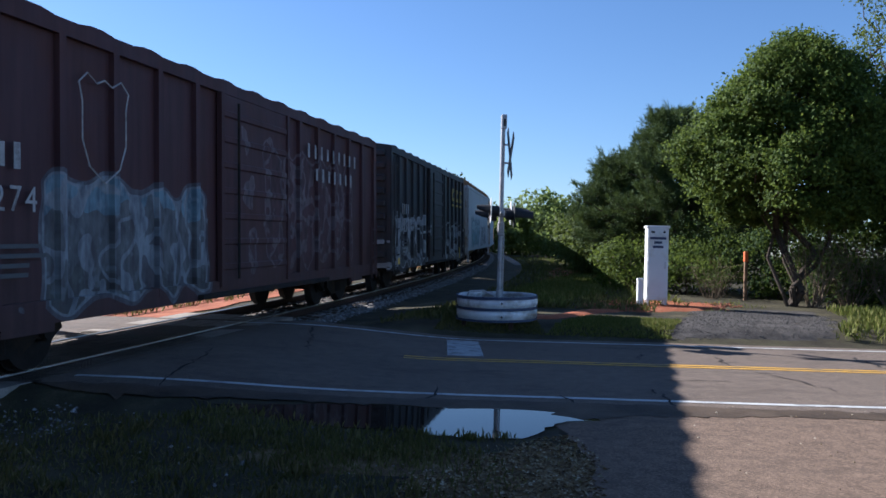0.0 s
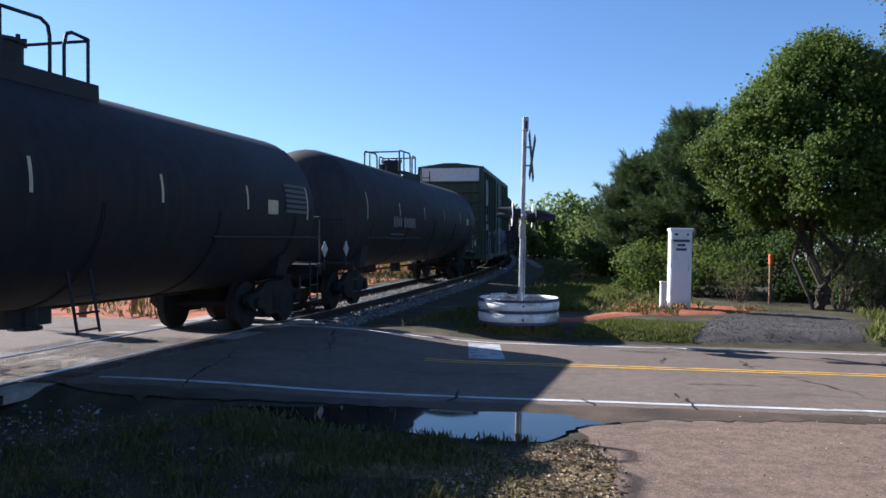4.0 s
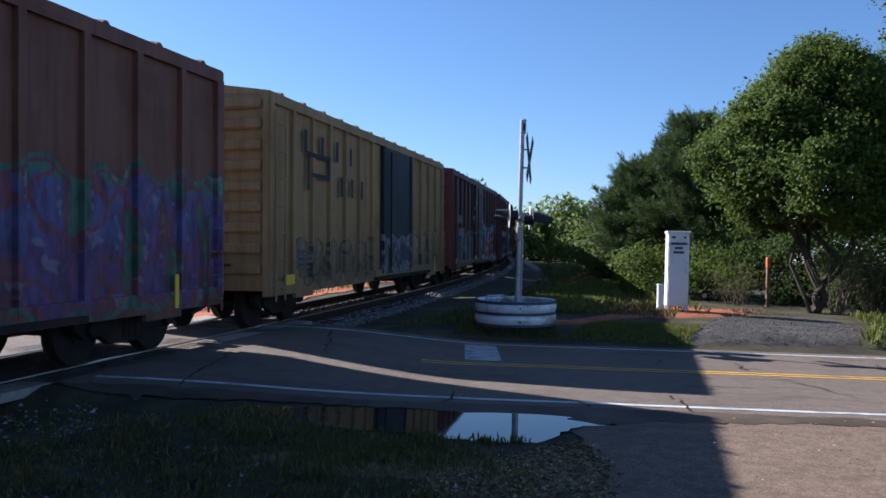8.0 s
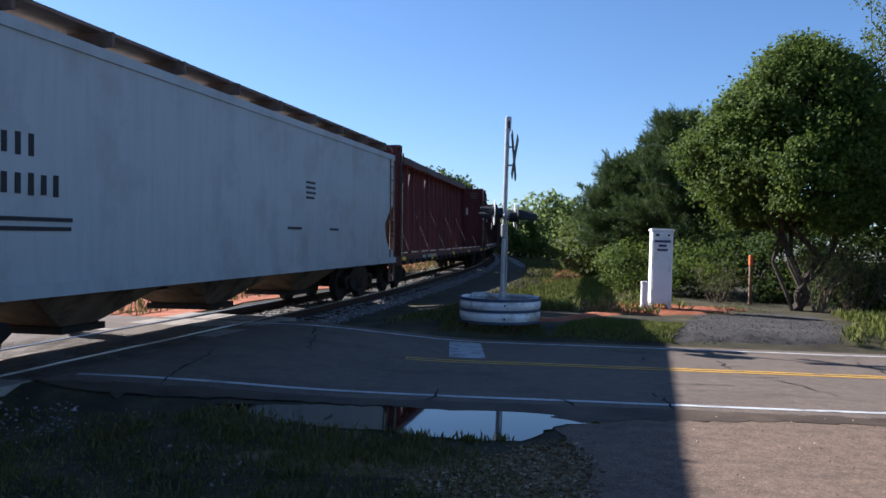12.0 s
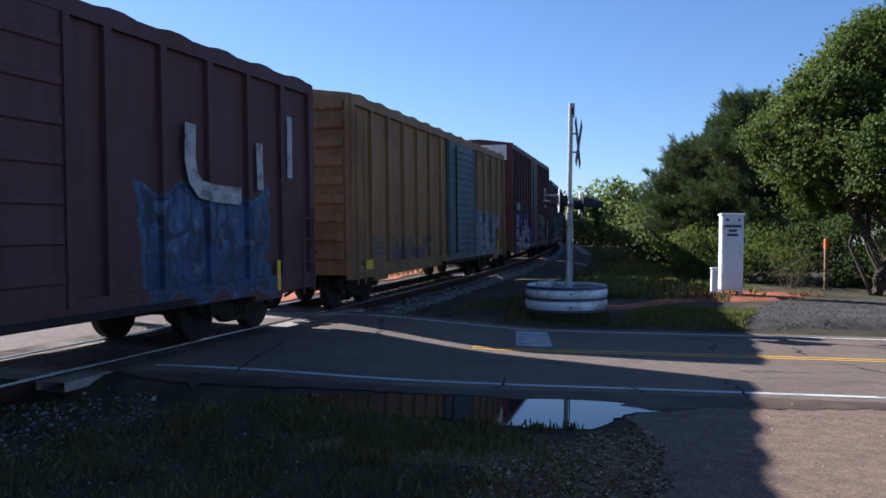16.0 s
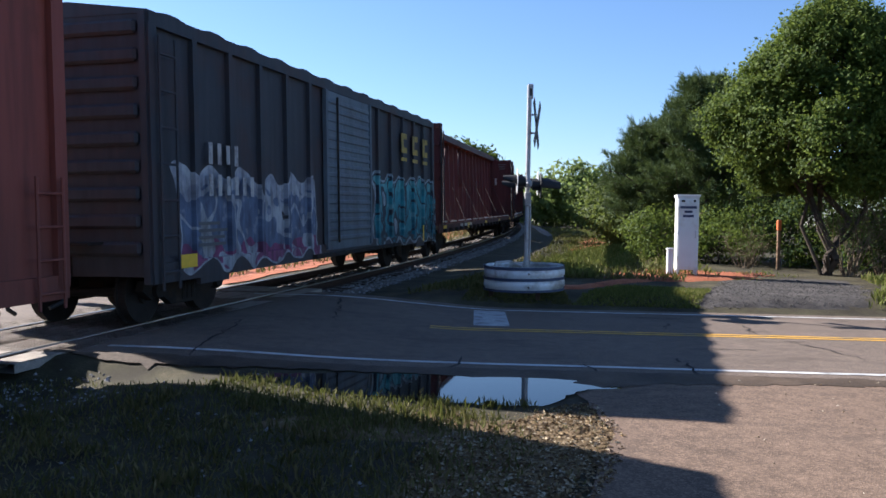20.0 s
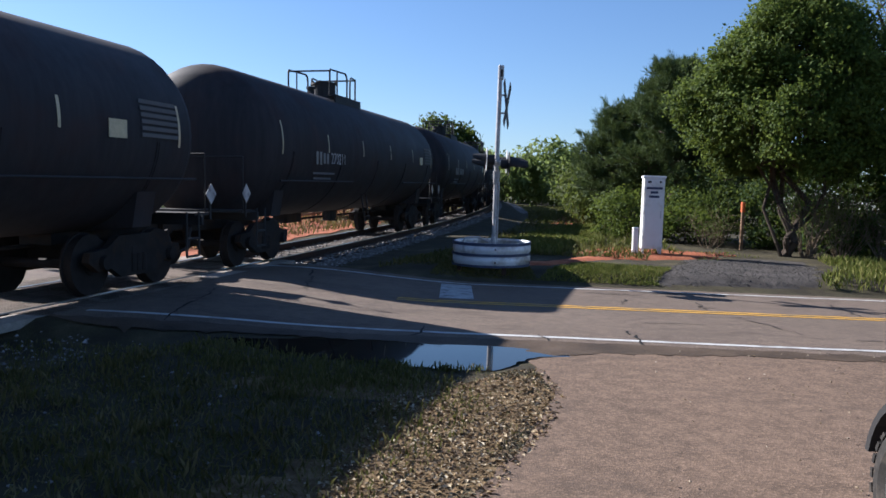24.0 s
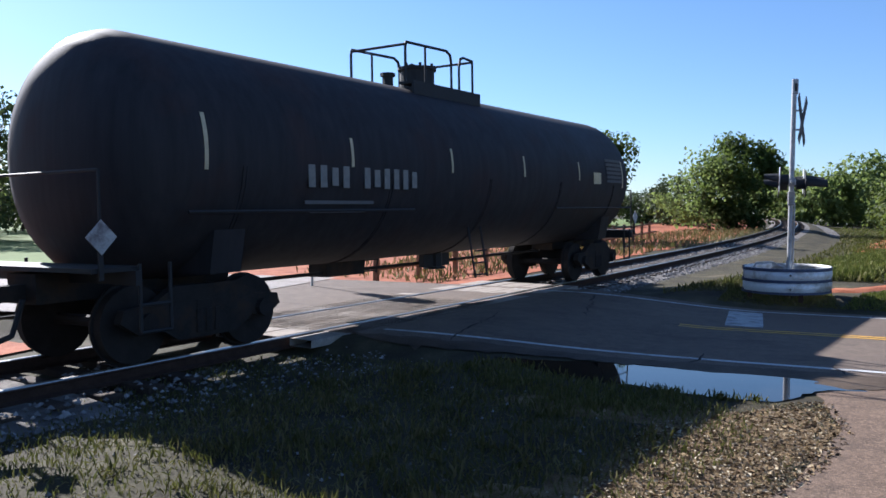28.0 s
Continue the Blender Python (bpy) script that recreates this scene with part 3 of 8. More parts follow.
def tank_car(label, length, paint, radius=1.54, top=3.97, bands=5, extras=None, platform=0.76):
    """A tank wagon: long round barrel with domed heads, saddle bogies, manway with railings, side ladder."""
    car = empty("tank_wagon", label, "tank wagon", "freight wagons")
    half = length / 2 - 0.6
    zc = top - radius
    bh = half - 0.35
    rings = []
    seg = 40
    prof = [(-bh, 0.05), (-bh + 0.03, 0.35), (-bh + 0.12, 0.62), (-bh + 0.28, 0.83), (-bh + 0.48, 0.95), (-bh + 0.7, 1.0), (0, 1.0), (bh - 0.7, 1.0), (bh - 0.48, 0.95), (bh - 0.28, 0.83), (bh - 0.12, 0.62), (bh - 0.03, 0.35), (bh, 0.05)]
    for x, q in prof:
        rings.append([(x, radius * q * math.cos(a), zc + radius * q * math.sin(a)) for a in (2 * math.pi * i / seg for i in range(seg))])
    bm = loft(bmesh.new(), rings)
    part("barrel", bm, paint, car, smooth=True)
    for k in range(bands):
        x = -bh + 1.6 + k * (2 * bh - 3.2) / (bands - 1)
        bm = bmesh.new()
        a0, a1 = math.radians(185), math.radians(355)
        arc = [a0 + (a1 - a0) * i / 20 for i in range(21)]
        loft(bm, [[(x - 0.03, (radius + o) * math.cos(a), zc + (radius + o) * math.sin(a)) for a in arc] + [(x + 0.03, (radius + o) * math.cos(a), zc + (radius + o) * math.sin(a)) for a in arc[::-1]] for o in (0.0, 0.012)], False)
        part("barrel_strap", bm, paint, car)
    for sy in (-1, 1):
        # reflective strips on the barrel
        for k in range(6):
            x = -bh + 1.0 + k * (2 * bh - 2.0) / 5
            bm = bmesh.new()
            a0, a1 = (math.radians(155), math.radians(195)) if sy < 0 else (math.radians(-15), math.radians(25))
            hi = 0.62 if k in (0, 5) else 0.38
            arc = [a0 + (a1 - a0) * (0.5 + hi * (i / 8 - 0.5)) for i in range(9)]
            vs0 = [(x - 0.03, (radius + 0.006) * math.cos(a), zc + (radius + 0.006) * math.sin(a)) for a in arc]
            vs1 = [(x + 0.03, (radius + 0.006) * math.cos(a), zc + (radius + 0.006) * math.sin(a)) for a in arc]
            ids0, ids1 = [bm.verts.new(p) for p in vs0], [bm.verts.new(p) for p in vs1]
            for i in range(8):
                bm.faces.new((ids0[i], ids0[i + 1], ids1[i + 1], ids1[i]))
            part("reflector_strip", bm, M_STRIP, car, "dull yellow-white reflective strip")
    for sx in (-1, 1):
        part("stub_sill", boxes((sx * (half - 1.4), 0, 0.92, 2.8, 0.55, 0.34)), M_STEEL, car)
        bm = bmesh.new()
        o = [(-1.2, 1.0), (1.2, 1.0), (1.3, zc - 0.9), (0.9, zc - 1.12), (0, zc - radius - 0.02), (-0.9, zc - 1.12), (-1.3, zc - 0.9)]
        vs = [(sx * (half - 1.9), y, z) for y, z in o]
        loft(bm, [[(x - 0.25, y, z) for x, y, z in vs], [(x + 0.25, y, z) for x, y, z in vs]])
        part("saddle", bm, paint, car)
        part("end_platform", boxes((sx * (half - 0.25), 0, 1.15, 0.6, 2.7, 0.05), (sx * (half - 0.45), 0, 1.05, 0.08, 2.9, 0.16)), M_BLACK, car)
        rail = [(sx * (half - 0.1), -1.3, 1.15), (sx * (half - 0.1), -1.3, 2.2), (sx * (half - 0.1), 1.3, 2.2), (sx * (half - 0.1), 1.3, 1.15)]
        part("end_rail", tube(rail, 0.018), M_BLACK, car)
        for sy in (-1, 1):
            part("end_step", rods(((sx * (half - 0.5), sy * 1.4, 1.2), (sx * (half - 0.5), sy * 1.4, 0.45), 0.022), ((sx * (half - 0.9), sy * 1.4, 1.2), (sx * (half - 0.9), sy * 1.4, 0.45), 0.022), ((sx * (half - 0.5), sy * 1.4, 0.45), (sx * (half - 0.9), sy * 1.4, 0.45), 0.022), ((sx * (half - 0.5), sy * 1.4, 0.75), (sx * (half - 0.9), sy * 1.4, 0.75), 0.022)), M_BLACK, car)
            part("handrail", rods(((sx * 2.6, sy * (radius + 0.08), 1.75), (sx * (half - 1.0), sy * (radius + 0.08), 1.75), 0.02)), M_BLACK, car)
        truck(car, sx * (half - 1.75))
    # manway, fittings and railings on top
    pl = platform
    man = part("manway", rods(((-0.1, 0, top - 0.05), (-0.1, 0, top + 0.42), 0.33), ((-0.1, 0, top + 0.42), (-0.1, 0, top + 0.47), 0.37), seg=24), M_BLACK, car, "round black manway dome with bolted lid")
    for i in range(8):
        a = i * math.pi / 4
        part("lid_bolt", rods(((-0.1 + 0.34 * math.cos(a), 0.34 * math.sin(a), top + 0.40), (-0.1 + 0.34 * math.cos(a), 0.34 * math.sin(a), top + 0.52), 0.03), seg=6), M_BLACK, man)
    part("valve", rods(((-0.9, 0.1, top - 0.05), (-0.9, 0.1, top + 0.22), 0.1), ((-0.9, 0.1, top + 0.22), (-0.9, 0.1, top + 0.28), 0.14)), M_BLACK, car)
    part("relief_valve", rods(((0.62, 0.05, top - 0.05), (0.62, 0.05, top + 0.2), 0.09), ((0.5, 0.05, top + 0.12), (1.0, 0.05, top + 0.12), 0.05)), M_BLACK, car)
    for sy in (-1, 1):
        part("top_platform", boxes((-0.25 * pl, sy * 0.62, top + 0.0, 3.0 * pl, 0.3, 0.05), (-0.25 * pl, sy * 0.75, top - 0.1, 3.0 * pl, 0.05, 0.22)), M_BLACK, car)
        y = sy * 0.6
        lo, hi = -1.75 * pl, 1.25 * pl
        part("platform_rail", tube([(lo, y, top), (lo, y, top + 0.62), (lo + 0.03, y, top + 0.7), (hi - 0.95, y, top + 0.74), (hi - 0.82, y, top + 0.68), (hi - 0.78, y, top + 0.54), (hi - 0.78, y, top)], 0.026), M_BLACK, car)
        part("platform_rail", tube([(hi - 0.5, y, top), (hi - 0.5, y, top + 0.5), (hi - 0.45, y, top + 0.66), (hi - 0.34, y, top + 0.7), (hi, y, top + 0.68), (hi, y, top)], 0.026), M_BLACK, car)
        part("rail_post", rods(((lo + 0.62, y, top), (lo + 0.62, y, top + 0.72), 0.022)), M_BLACK, car)
    for x in (-1.75 * pl, 1.25 * pl):
        part("cross_rail", rods(((x, -0.6, top + 0.66), (x, 0.6, top + 0.66), 0.024)), M_BLACK, car)
    for sy in (-1, 1):
        # short steps that hang below the barrel
        bm = bmesh.new()
        for k in (-0.22, 0.22):
            rod(bm, (k, sy * 1.3, 0.5), (k, sy * 1.15, zc - 1.0), 0.022, 6)
        for i in range(3):
            rod(bm, (-0.22, sy * 1.29, 0.55 + 0.22 * i), (0.22, sy * 1.29, 0.55 + 0.22 * i), 0.016, 6)
        part("hanging_steps", bm, M_BLACK, car)
    part("bottom_outlet", rods(((0.4, 0, zc - radius - 0.25), (0.4, 0, zc - radius + 0.1), 0.16), ((0.4, 0, zc - radius - 0.3), (0.4, 0, zc - radius - 0.25), 0.22)), M_BLACK, car)
    part("outlet_guard", boxes((0.4, 0, zc - radius - 0.1, 0.9, 0.12, 0.3)), M_BLACK, car)
    part("brake_gear", boxes((-2.2, 0.3, 0.85, 1.0, 0.4, 0.4), (-2.2, 0.3, 1.1, 0.1, 0.3, 0.3)), M_STEEL, car)
    part("brake_rod", rods(((-half + 2.6, 0.2, 0.72), (half - 2.6, 0.2, 0.72), 0.03)), M_STEEL, car)
    couplers(car, half)
    if extras:
        extras(car, half, radius, zc)
    return car


def centerbeam(label, length, paint, deck_paint, extras=None):
    """An empty centre-beam flat wagon: bulkheads, a top beam along the middle on upright posts with diagonal braces."""
    car = empty("centerbeam_flatcar", label, "flat wagon", "freight wagons")
    half, deck, top = length / 2 - 0.52, 1.12, 4.6
    part("deck", boxes((0, 0, deck - 0.08, 2 * half, 2.75, 0.14)), deck_paint, car)
    part("centre_sill", boxes((0, 0, 0.86, 2 * half, 0.5, 0.36)), M_STEEL, car)
    for sy in (-1, 1):
        part("side_sill", boxes((0, sy * 1.36, deck - 0.12, 2 * half, 0.06, 0.3)), paint, car)
        for i in range(20):
            x = -half + 0.9 + i * (2 * half - 1.8) / 19
            part("tie_down_winch", boxes((x, sy * 1.44, deck - 0.2, 0.22, 0.12, 0.14)), M_STEEL, car)
        for i in range(24):
            x = -half + 0.5 + i * (2 * half - 1.0) / 23
            part("riser", boxes((x, sy * 0.75, deck + 0.03, 0.1, 1.1, 0.1)), paint, car)
    for sx in (-1, 1):
        xb = sx * (half - 0.26)
        bk = part("bulkhead", boxes((xb - sx * 0.06, 0, (deck + top) / 2 + 0.03, 0.1, 2.8, top - deck)), paint, car, "tall ribbed bulkhead")
        for k in range(6):
            part("bulkhead_rail", boxes((xb + sx * 0.03, 0, deck + 0.4 + k * 0.6, 0.1, 2.7, 0.1)), paint, bk)
        for k in (-0.45, 0.5):
            part("bulkhead_mark", boxes((xb - sx * 0.115, k, 3.3, 0.008, 0.12, 0.42)), M_FAINT, bk, "worn white painted stroke")
        small_print_inner = [(xb - sx * 0.115, -0.85, 4.35 - 0.13 * r, 0.008, 0.5 - 0.08 * r, 0.05) for r in range(3)]
        for row in small_print_inner:
            part("stencil", boxes(row), M_GREYPRINT, bk)
        for sy in (-1, 1):
            part("bulkhead_side", boxes((sx * (half - 0.46), sy * 1.38, (deck + top) / 2 + 0.03, 0.36, 0.06, top - deck)), paint, bk)
        part("top_grab", tube([(xb, -0.5, top), (xb, -0.5, top + 0.09), (xb, 0.5, top + 0.09), (xb, 0.5, top)], 0.018), paint, bk)
        ladder(car, sx * (half - 0.46), -1.44, deck, top - 0.2, 7)
        truck(car, sx * (half - 1.75))
    inner = half - 0.37
    beam = part("top_beam", boxes((0, 0, top + 0.12, 2 * inner, 0.6, 0.2)), paint, car, "riveted steel top beam")
    for sy in (-1, 1):
        part("beam_web", boxes((0, sy * 0.32, top + 0.1, 2 * inner, 0.04, 0.26)), paint, beam)
    n = 20
    for i in range(n):
        x = -inner + 0.2 + i * (2 * inner - 0.4) / (n - 1)
        bm = bmesh.new()
        loft(bm, [[(x - 0.06, -0.2, deck), (x + 0.06, -0.2, deck), (x + 0.06, 0.2, deck), (x - 0.06, 0.2, deck)],
                  [(x - 0.055, -0.11, top + 0.03), (x + 0.055, -0.11, top + 0.03), (x + 0.055, 0.11, top + 0.03), (x - 0.055, 0.11, top + 0.03)]])
        part("post", bm, paint, car)
    g = (2 * inner - 0.4) / (n - 1)
    for i in range(n - 1):
        if i in (2, 4, 6, 12, 14, 16):
            x0 = -inner + 0.2 + i * g
            lean = 1 if i < 9 else -1
            xa, xb = (x0, x0 + g) if lean > 0 else (x0 + g, x0)
            part("diagonal_brace", rods(((xa, 0, deck + 1.3), (xb, 0, top - 0.05), 0.06)), paint, car)
        if i == 9:
            x0 = -inner + 0.2 + i * g
            part("cross_brace", rods(((x0, 0, deck + 1.6), (x0 + g, 0, top - 0.05), 0.06), ((x0 + g, 0, deck + 1.6), (x0, 0, top - 0.05), 0.06)), paint, car)
    for i in range(6):
        x = -inner + 2.0 + i * (2 * inner - 4) / 5
        part("tie_cable", rods(((x, -1.4, deck - 0.1), (x + 1.9, -0.3, 2.9), 0.009)), M_WHEEL, car)
    part("air_reservoir", rods(((-2.7, 0.5, 0.75), (-1.7, 0.5, 0.75), 0.2), seg=14), M_STEEL, car)
    part("brake_cylinder", rods(((1.1, -0.5, 0.72), (1.9, -0.5, 0.72), 0.17), seg=14), M_STEEL, car)
    couplers(car, half)
    for k in range(5):
        x = -half + 1.1 + k * (2 * half - 2.2) / 4
        part("reflector", boxes((x, -1.397, deck - 0.12, 0.55, 0.012, 0.2)), M_YELLOW, car, "yellow reflector plate")
    bm = bmesh.new()
    for k in range(9):
        if k not in (2, 6):
            box(bm, -half + 4.6 + k * 0.34, -1.396, deck - 0.12, 0.16, 0.01, 0.2)
    part("lettering", bm, M_WHITE, car, "white lettering worn past reading")
    for k in range(12):
        x = -half + 1.5 + k * (2 * half - 3.0) / 11
        part("side_rail", boxes((x, -1.3, deck + 0.1, 1.1, 0.05, 0.04)), M_GALV, car)
    if extras:
        extras(car, half, -1.40)
    return car


from mathutils.geometry import delaunay_2d_cdt


# ---- ground materials ----
def earth(name, cols, scale=1.2, relief=0.5, rough=0.95, fine=30.0, dist=0.03):
    """Loose ground in three tones by noise at two scales."""
    m, t, b = shader(name)
    v = coords(t, space="Object")
    n1, n2 = noise_n(t, v, scale, 6.0, 0.6), noise_n(t, v, fine, 4.0, 0.7)
    k = math_n(t, "ADD", math_n(t, "MULTIPLY", n1, 0.6), math_n(t, "MULTIPLY", n2, 0.4))
    st = [(0.34 + 0.32 * i / (len(cols) - 1), c) for i, c in enumerate(cols)]
    t.links.new(ramp(t, k, st), b.inputs["Base Color"])
    b.inputs["Roughness"].default_value = rough
    b.inputs["Specular IOR Level"].default_value = 0.2
    bump(t, b, k, relief, dist)
    return m


def asphalt(name, tone, warm=1.0, cell=180.0, patch=0.25, chip=1.0):
    m, t, b = shader(name)
    v = coords(t)
    vo = t.nodes.new("ShaderNodeTexVoronoi")
    vo.inputs["Scale"].default_value = cell
    t.links.new(v, vo.inputs["Vector"])
    sp = t.nodes.new("ShaderNodeSeparateColor")
    t.links.new(vo.outputs["Color"], sp.inputs[0])
    big, mid = noise_n(t, v, 0.45, 5.0, 0.6), noise_n(t, v, 5.0, 5.0, 0.6)
    lo = (tone * 0.62 * warm, tone * 0.6, tone * 0.58 / warm)
    hi = (tone * 1.5 * warm, tone * 1.42, tone * 1.34 / warm)
    col = ramp(t, sp.outputs[0], [(0.1, tuple(c / chip for c in lo)), (0.6, tuple((c + d) * 0.47 for c, d in zip(lo, hi))), (0.97, tuple(c * chip for c in hi))])
    col = mixc(t, patch, col, ramp(t, big, [(0.35, lo), (0.68, hi)]))
    col = mixc(t, patch, col, ramp(t, mid, [(0.35, lo), (0.68, hi)]))
    stain = ramp(t, noise_n(t, coords(t, (0.6, 1.4, 1.0)), 0.9, 7.0, 0.68, 0.6), [(0.52, (0, 0, 0)), (0.68, (0.55, 0.55, 0.55))])
    col = mixc(t, stain, col, (tone * 0.62, tone * 0.47, tone * 0.36))
    t.links.new(col, b.inputs["Base Color"])
    b.inputs["Roughness"].default_value = 0.88
    b.inputs["Specular IOR Level"].default_value = 0.25
    bump(t, b, math_n(t, "ADD", vo.outputs["Distance"], mid), 0.35, 0.012)
    return m


M_GROUND = earth("grassy_earth", [(0.02, 0.017, 0.011), (0.04, 0.033, 0.02), (0.058, 0.052, 0.026), (0.13, 0.1, 0.062)], 1.3, 0.7, 0.95, 55.0)
M_FIELD = earth("mown_field", [(0.09, 0.13, 0.035), (0.13, 0.18, 0.05), (0.19, 0.2, 0.08)], 0.2, 0.4)
M_CLAY = earth("red_clay", [(0.15, 0.045, 0.022), (0.3, 0.095, 0.042), (0.42, 0.17, 0.085)], 1.6, 0.7, 0.95, 22.0)
M_GRIT = earth("grey_gravel_bed", [(0.06, 0.055, 0.05), (0.15, 0.135, 0.12), (0.3, 0.28, 0.25)], 3.0, 0.9, 0.95, 60.0)
M_APRON = earth("dark_gravel", [(0.028, 0.025, 0.022), (0.06, 0.053, 0.047), (0.11, 0.098, 0.086)], 2.0, 0.9, 0.95, 60.0)
M_LITTER = earth("leaf_litter", [(0.05, 0.034, 0.018), (0.14, 0.095, 0.045), (0.3, 0.22, 0.12)], 5.0, 0.9, 0.95, 70.0)
M_MUD = earth("damp_brown_mud", [(0.03, 0.022, 0.016), (0.07, 0.05, 0.033), (0.11, 0.08, 0.055)], 1.5, 0.5, 0.75)
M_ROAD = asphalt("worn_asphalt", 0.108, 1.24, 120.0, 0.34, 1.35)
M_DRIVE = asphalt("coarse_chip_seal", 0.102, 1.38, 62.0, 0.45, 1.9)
# paler copy of the road asphalt: sunlight beyond the rails put into its tone
M_FARROAD = asphalt("sun_paled_asphalt", 0.27, 1.06)
M_LINE = plain("worn_white_road_paint", (0.5, 0.5, 0.48), 0.7, 0, 0.12, 4.0, 0.1, (0.2, 0.19, 0.18))
M_YLINE = plain("worn_yellow_road_paint", (0.6, 0.33, 0.03), 0.7, 0, 0.15, 4.0, 0.1, (0.25, 0.18, 0.08))
M_STOPBAR = plain("flaking_stop_bar_paint", (0.36, 0.36, 0.35), 0.75, 0, 0.3, 5.0, 0.15, (0.14, 0.13, 0.13))
M_CRACK = plain("dark_crack_filler", (0.02, 0.02, 0.02), 0.9, 0, 0.3, 9.0, 0.1)
M_RAIL = plain("rail_steel_head", (0.35, 0.33, 0.31), 0.3, 0.9, 0.15, 8.0, 0.05)
M_RUST = plain("rusty_steel", (0.055, 0.033, 0.024), 0.85, 0.2, 0.35, 9.0, 0.3)
M_TIE = plain("creosoted_timber", (0.06, 0.045, 0.034), 0.9, 0, 0.35, 7.0, 0.4)
M_PLANK = plain("weathered_crossing_timber", (0.3, 0.26, 0.22), 0.9, 0, 0.3, 5.0, 0.4)
M_DUSTY = plain("dusty_brown_steel", (0.16, 0.11, 0.07), 0.85, 0.1, 0.35, 3.0, 0.2, (0.06, 0.04, 0.03))
M_STRIP = plain("dull_reflective_strip", (0.5, 0.43, 0.27), 0.5, 0, 0.25, 6.0, 0.05)


# ---- ground sheet ----
def spaced(lo, hi, near, n):
    """n coordinates from lo to hi, dense about near."""
    q = np.linspace(-1, 1, n)
    e = np.sinh(q * 5.6) / math.sinh(5.6)
    return np.where(e < 0, near + e * (near - lo), near + e * (hi - near))


def sheet(name, xs, ys, height, material, lift=0.0, label="", smooth=True):
    X, Y = np.meshgrid(xs, ys)
    Z = height(X.ravel(), Y.ravel()).reshape(X.shape) + lift
    verts = np.stack([X.ravel(), Y.ravel(), Z.ravel()], 1).tolist()
    nx = len(xs)
    faces = [(j * nx + i, j * nx + i + 1, (j + 1) * nx + i + 1, (j + 1) * nx + i) for j in range(len(ys) - 1) for i in range(nx - 1)]
    ob = flat_mesh(name, verts, faces, material, None, smooth)
    return tagged(ob, label, "", "", "structure")


def rough_height(x, y):
    z = ground_height(x, y)
    d, _ = near_track(x, y)
    r = road_band(x, y)
    amp = np.where((r > 9.3) & (r < 17.6), 0.0, 1.0) * step(2.2, 3.5, np.abs(d)) * step(0.3, 3.0, np.hypot(x, y))
    bumps = np.array([noise.noise((a * 1.1, b * 1.1, 0)) * 0.008 + noise.noise((a * 0.25, b * 0.25, 3)) * 0.02 for a, b in zip(x, y)])
    return z + amp * bumps


sheet("ground", spaced(-900, 900, -1.0, 190), spaced(-600, 1500, 10.0, 190), rough_height, M_GROUND, 0, "rough grassy earth beside the railway")


def patch(name, outline, material, lift, label="", height=rough_height, cut=0.35, ragged=0.12, seed=0, sunk=True):
    """A draped patch of another ground with a ragged edge; outline in x, y."""
    rnd = random.Random(seed)
    pts = []
    n = len(outline)
    for i in range(n):
        (x0, y0), (x1, y1) = outline[i], outline[(i + 1) % n]
        k = max(1, int(math.hypot(x1 - x0, y1 - y0) / cut))
        for j in range(k):
            pts.append((x0 + (x1 - x0) * j / k + rnd.uniform(-ragged, ragged), y0 + (y1 - y0) * j / k + rnd.uniform(-ragged, ragged)))
    xs, ys = [q[0] for q in pts], [q[1] for q in pts]
    inner = []
    m = len(pts)
    gap = max(cut, math.sqrt((max(xs) - min(xs)) * (max(ys) - min(ys)) / 9000))
    for gy in np.arange(min(ys) + gap, max(ys), gap):
        cross = sorted(x0 + (gy - y0) / (y1 - y0) * (x1 - x0) for (x0, y0), (x1, y1) in ((pts[i], pts[(i + 1) % m]) for i in range(m)) if (y0 > gy) != (y1 > gy))
        for c0, c1 in zip(cross[::2], cross[1::2]):
            inner += [(float(gx), float(gy)) for gx in np.arange(c0 + gap * 0.6, c1 - gap * 0.5, gap)]
    flat = [Vector(q) for q in pts + inner]
    vs, _, fs, _, _, _ = delaunay_2d_cdt(flat, [(i, (i + 1) % m) for i in range(m)], [], 1, 1e-4)
    z = height(np.array([v.x for v in vs]), np.array([v.y for v in vs]))
    if sunk:
        z = z - (lift + 0.025) * (np.arange(len(z)) < m)
    ob = flat_mesh(name, [(v.x, v.y, float(zz) + lift) for v, zz in zip(vs, z)], [list(fc) for fc in fs], material, None, True)
    return tagged(ob, label, "", "", "structure")


# ---- road over the crossing ----
def band_strip(name, r0, r1, x0, x1, material, lift, label="", parent=None, dx=0.35, wander=0.0, height=road_height, rows=2):
    xs = np.arange(x0, x1 + dx * 0.5, dx)
    verts, faces = [], []
    for i, x in enumerate(xs):
        wob = wander * noise.noise((x * 0.9, r0, 5))
        for k in range(rows):
            r = r0 + (r1 - r0) * k / (rows - 1) + wob
            verts.append((x, r + ROAD_SLOPE * x))
        if i:
            a = (i - 1) * rows
            for k in range(rows - 1):
                faces.append((a + k, a + rows + k, a + rows + k + 1, a + k + 1))
    z = height(np.array([v[0] for v in verts]), np.array([v[1] for v in verts]))
    ob = flat_mesh(name, [(x, y, zz + lift) for (x, y), zz in zip(verts, z)], faces, material, parent, True)
    if parent is None:
        tagged(ob, label, "", "", "structure")
    return ob


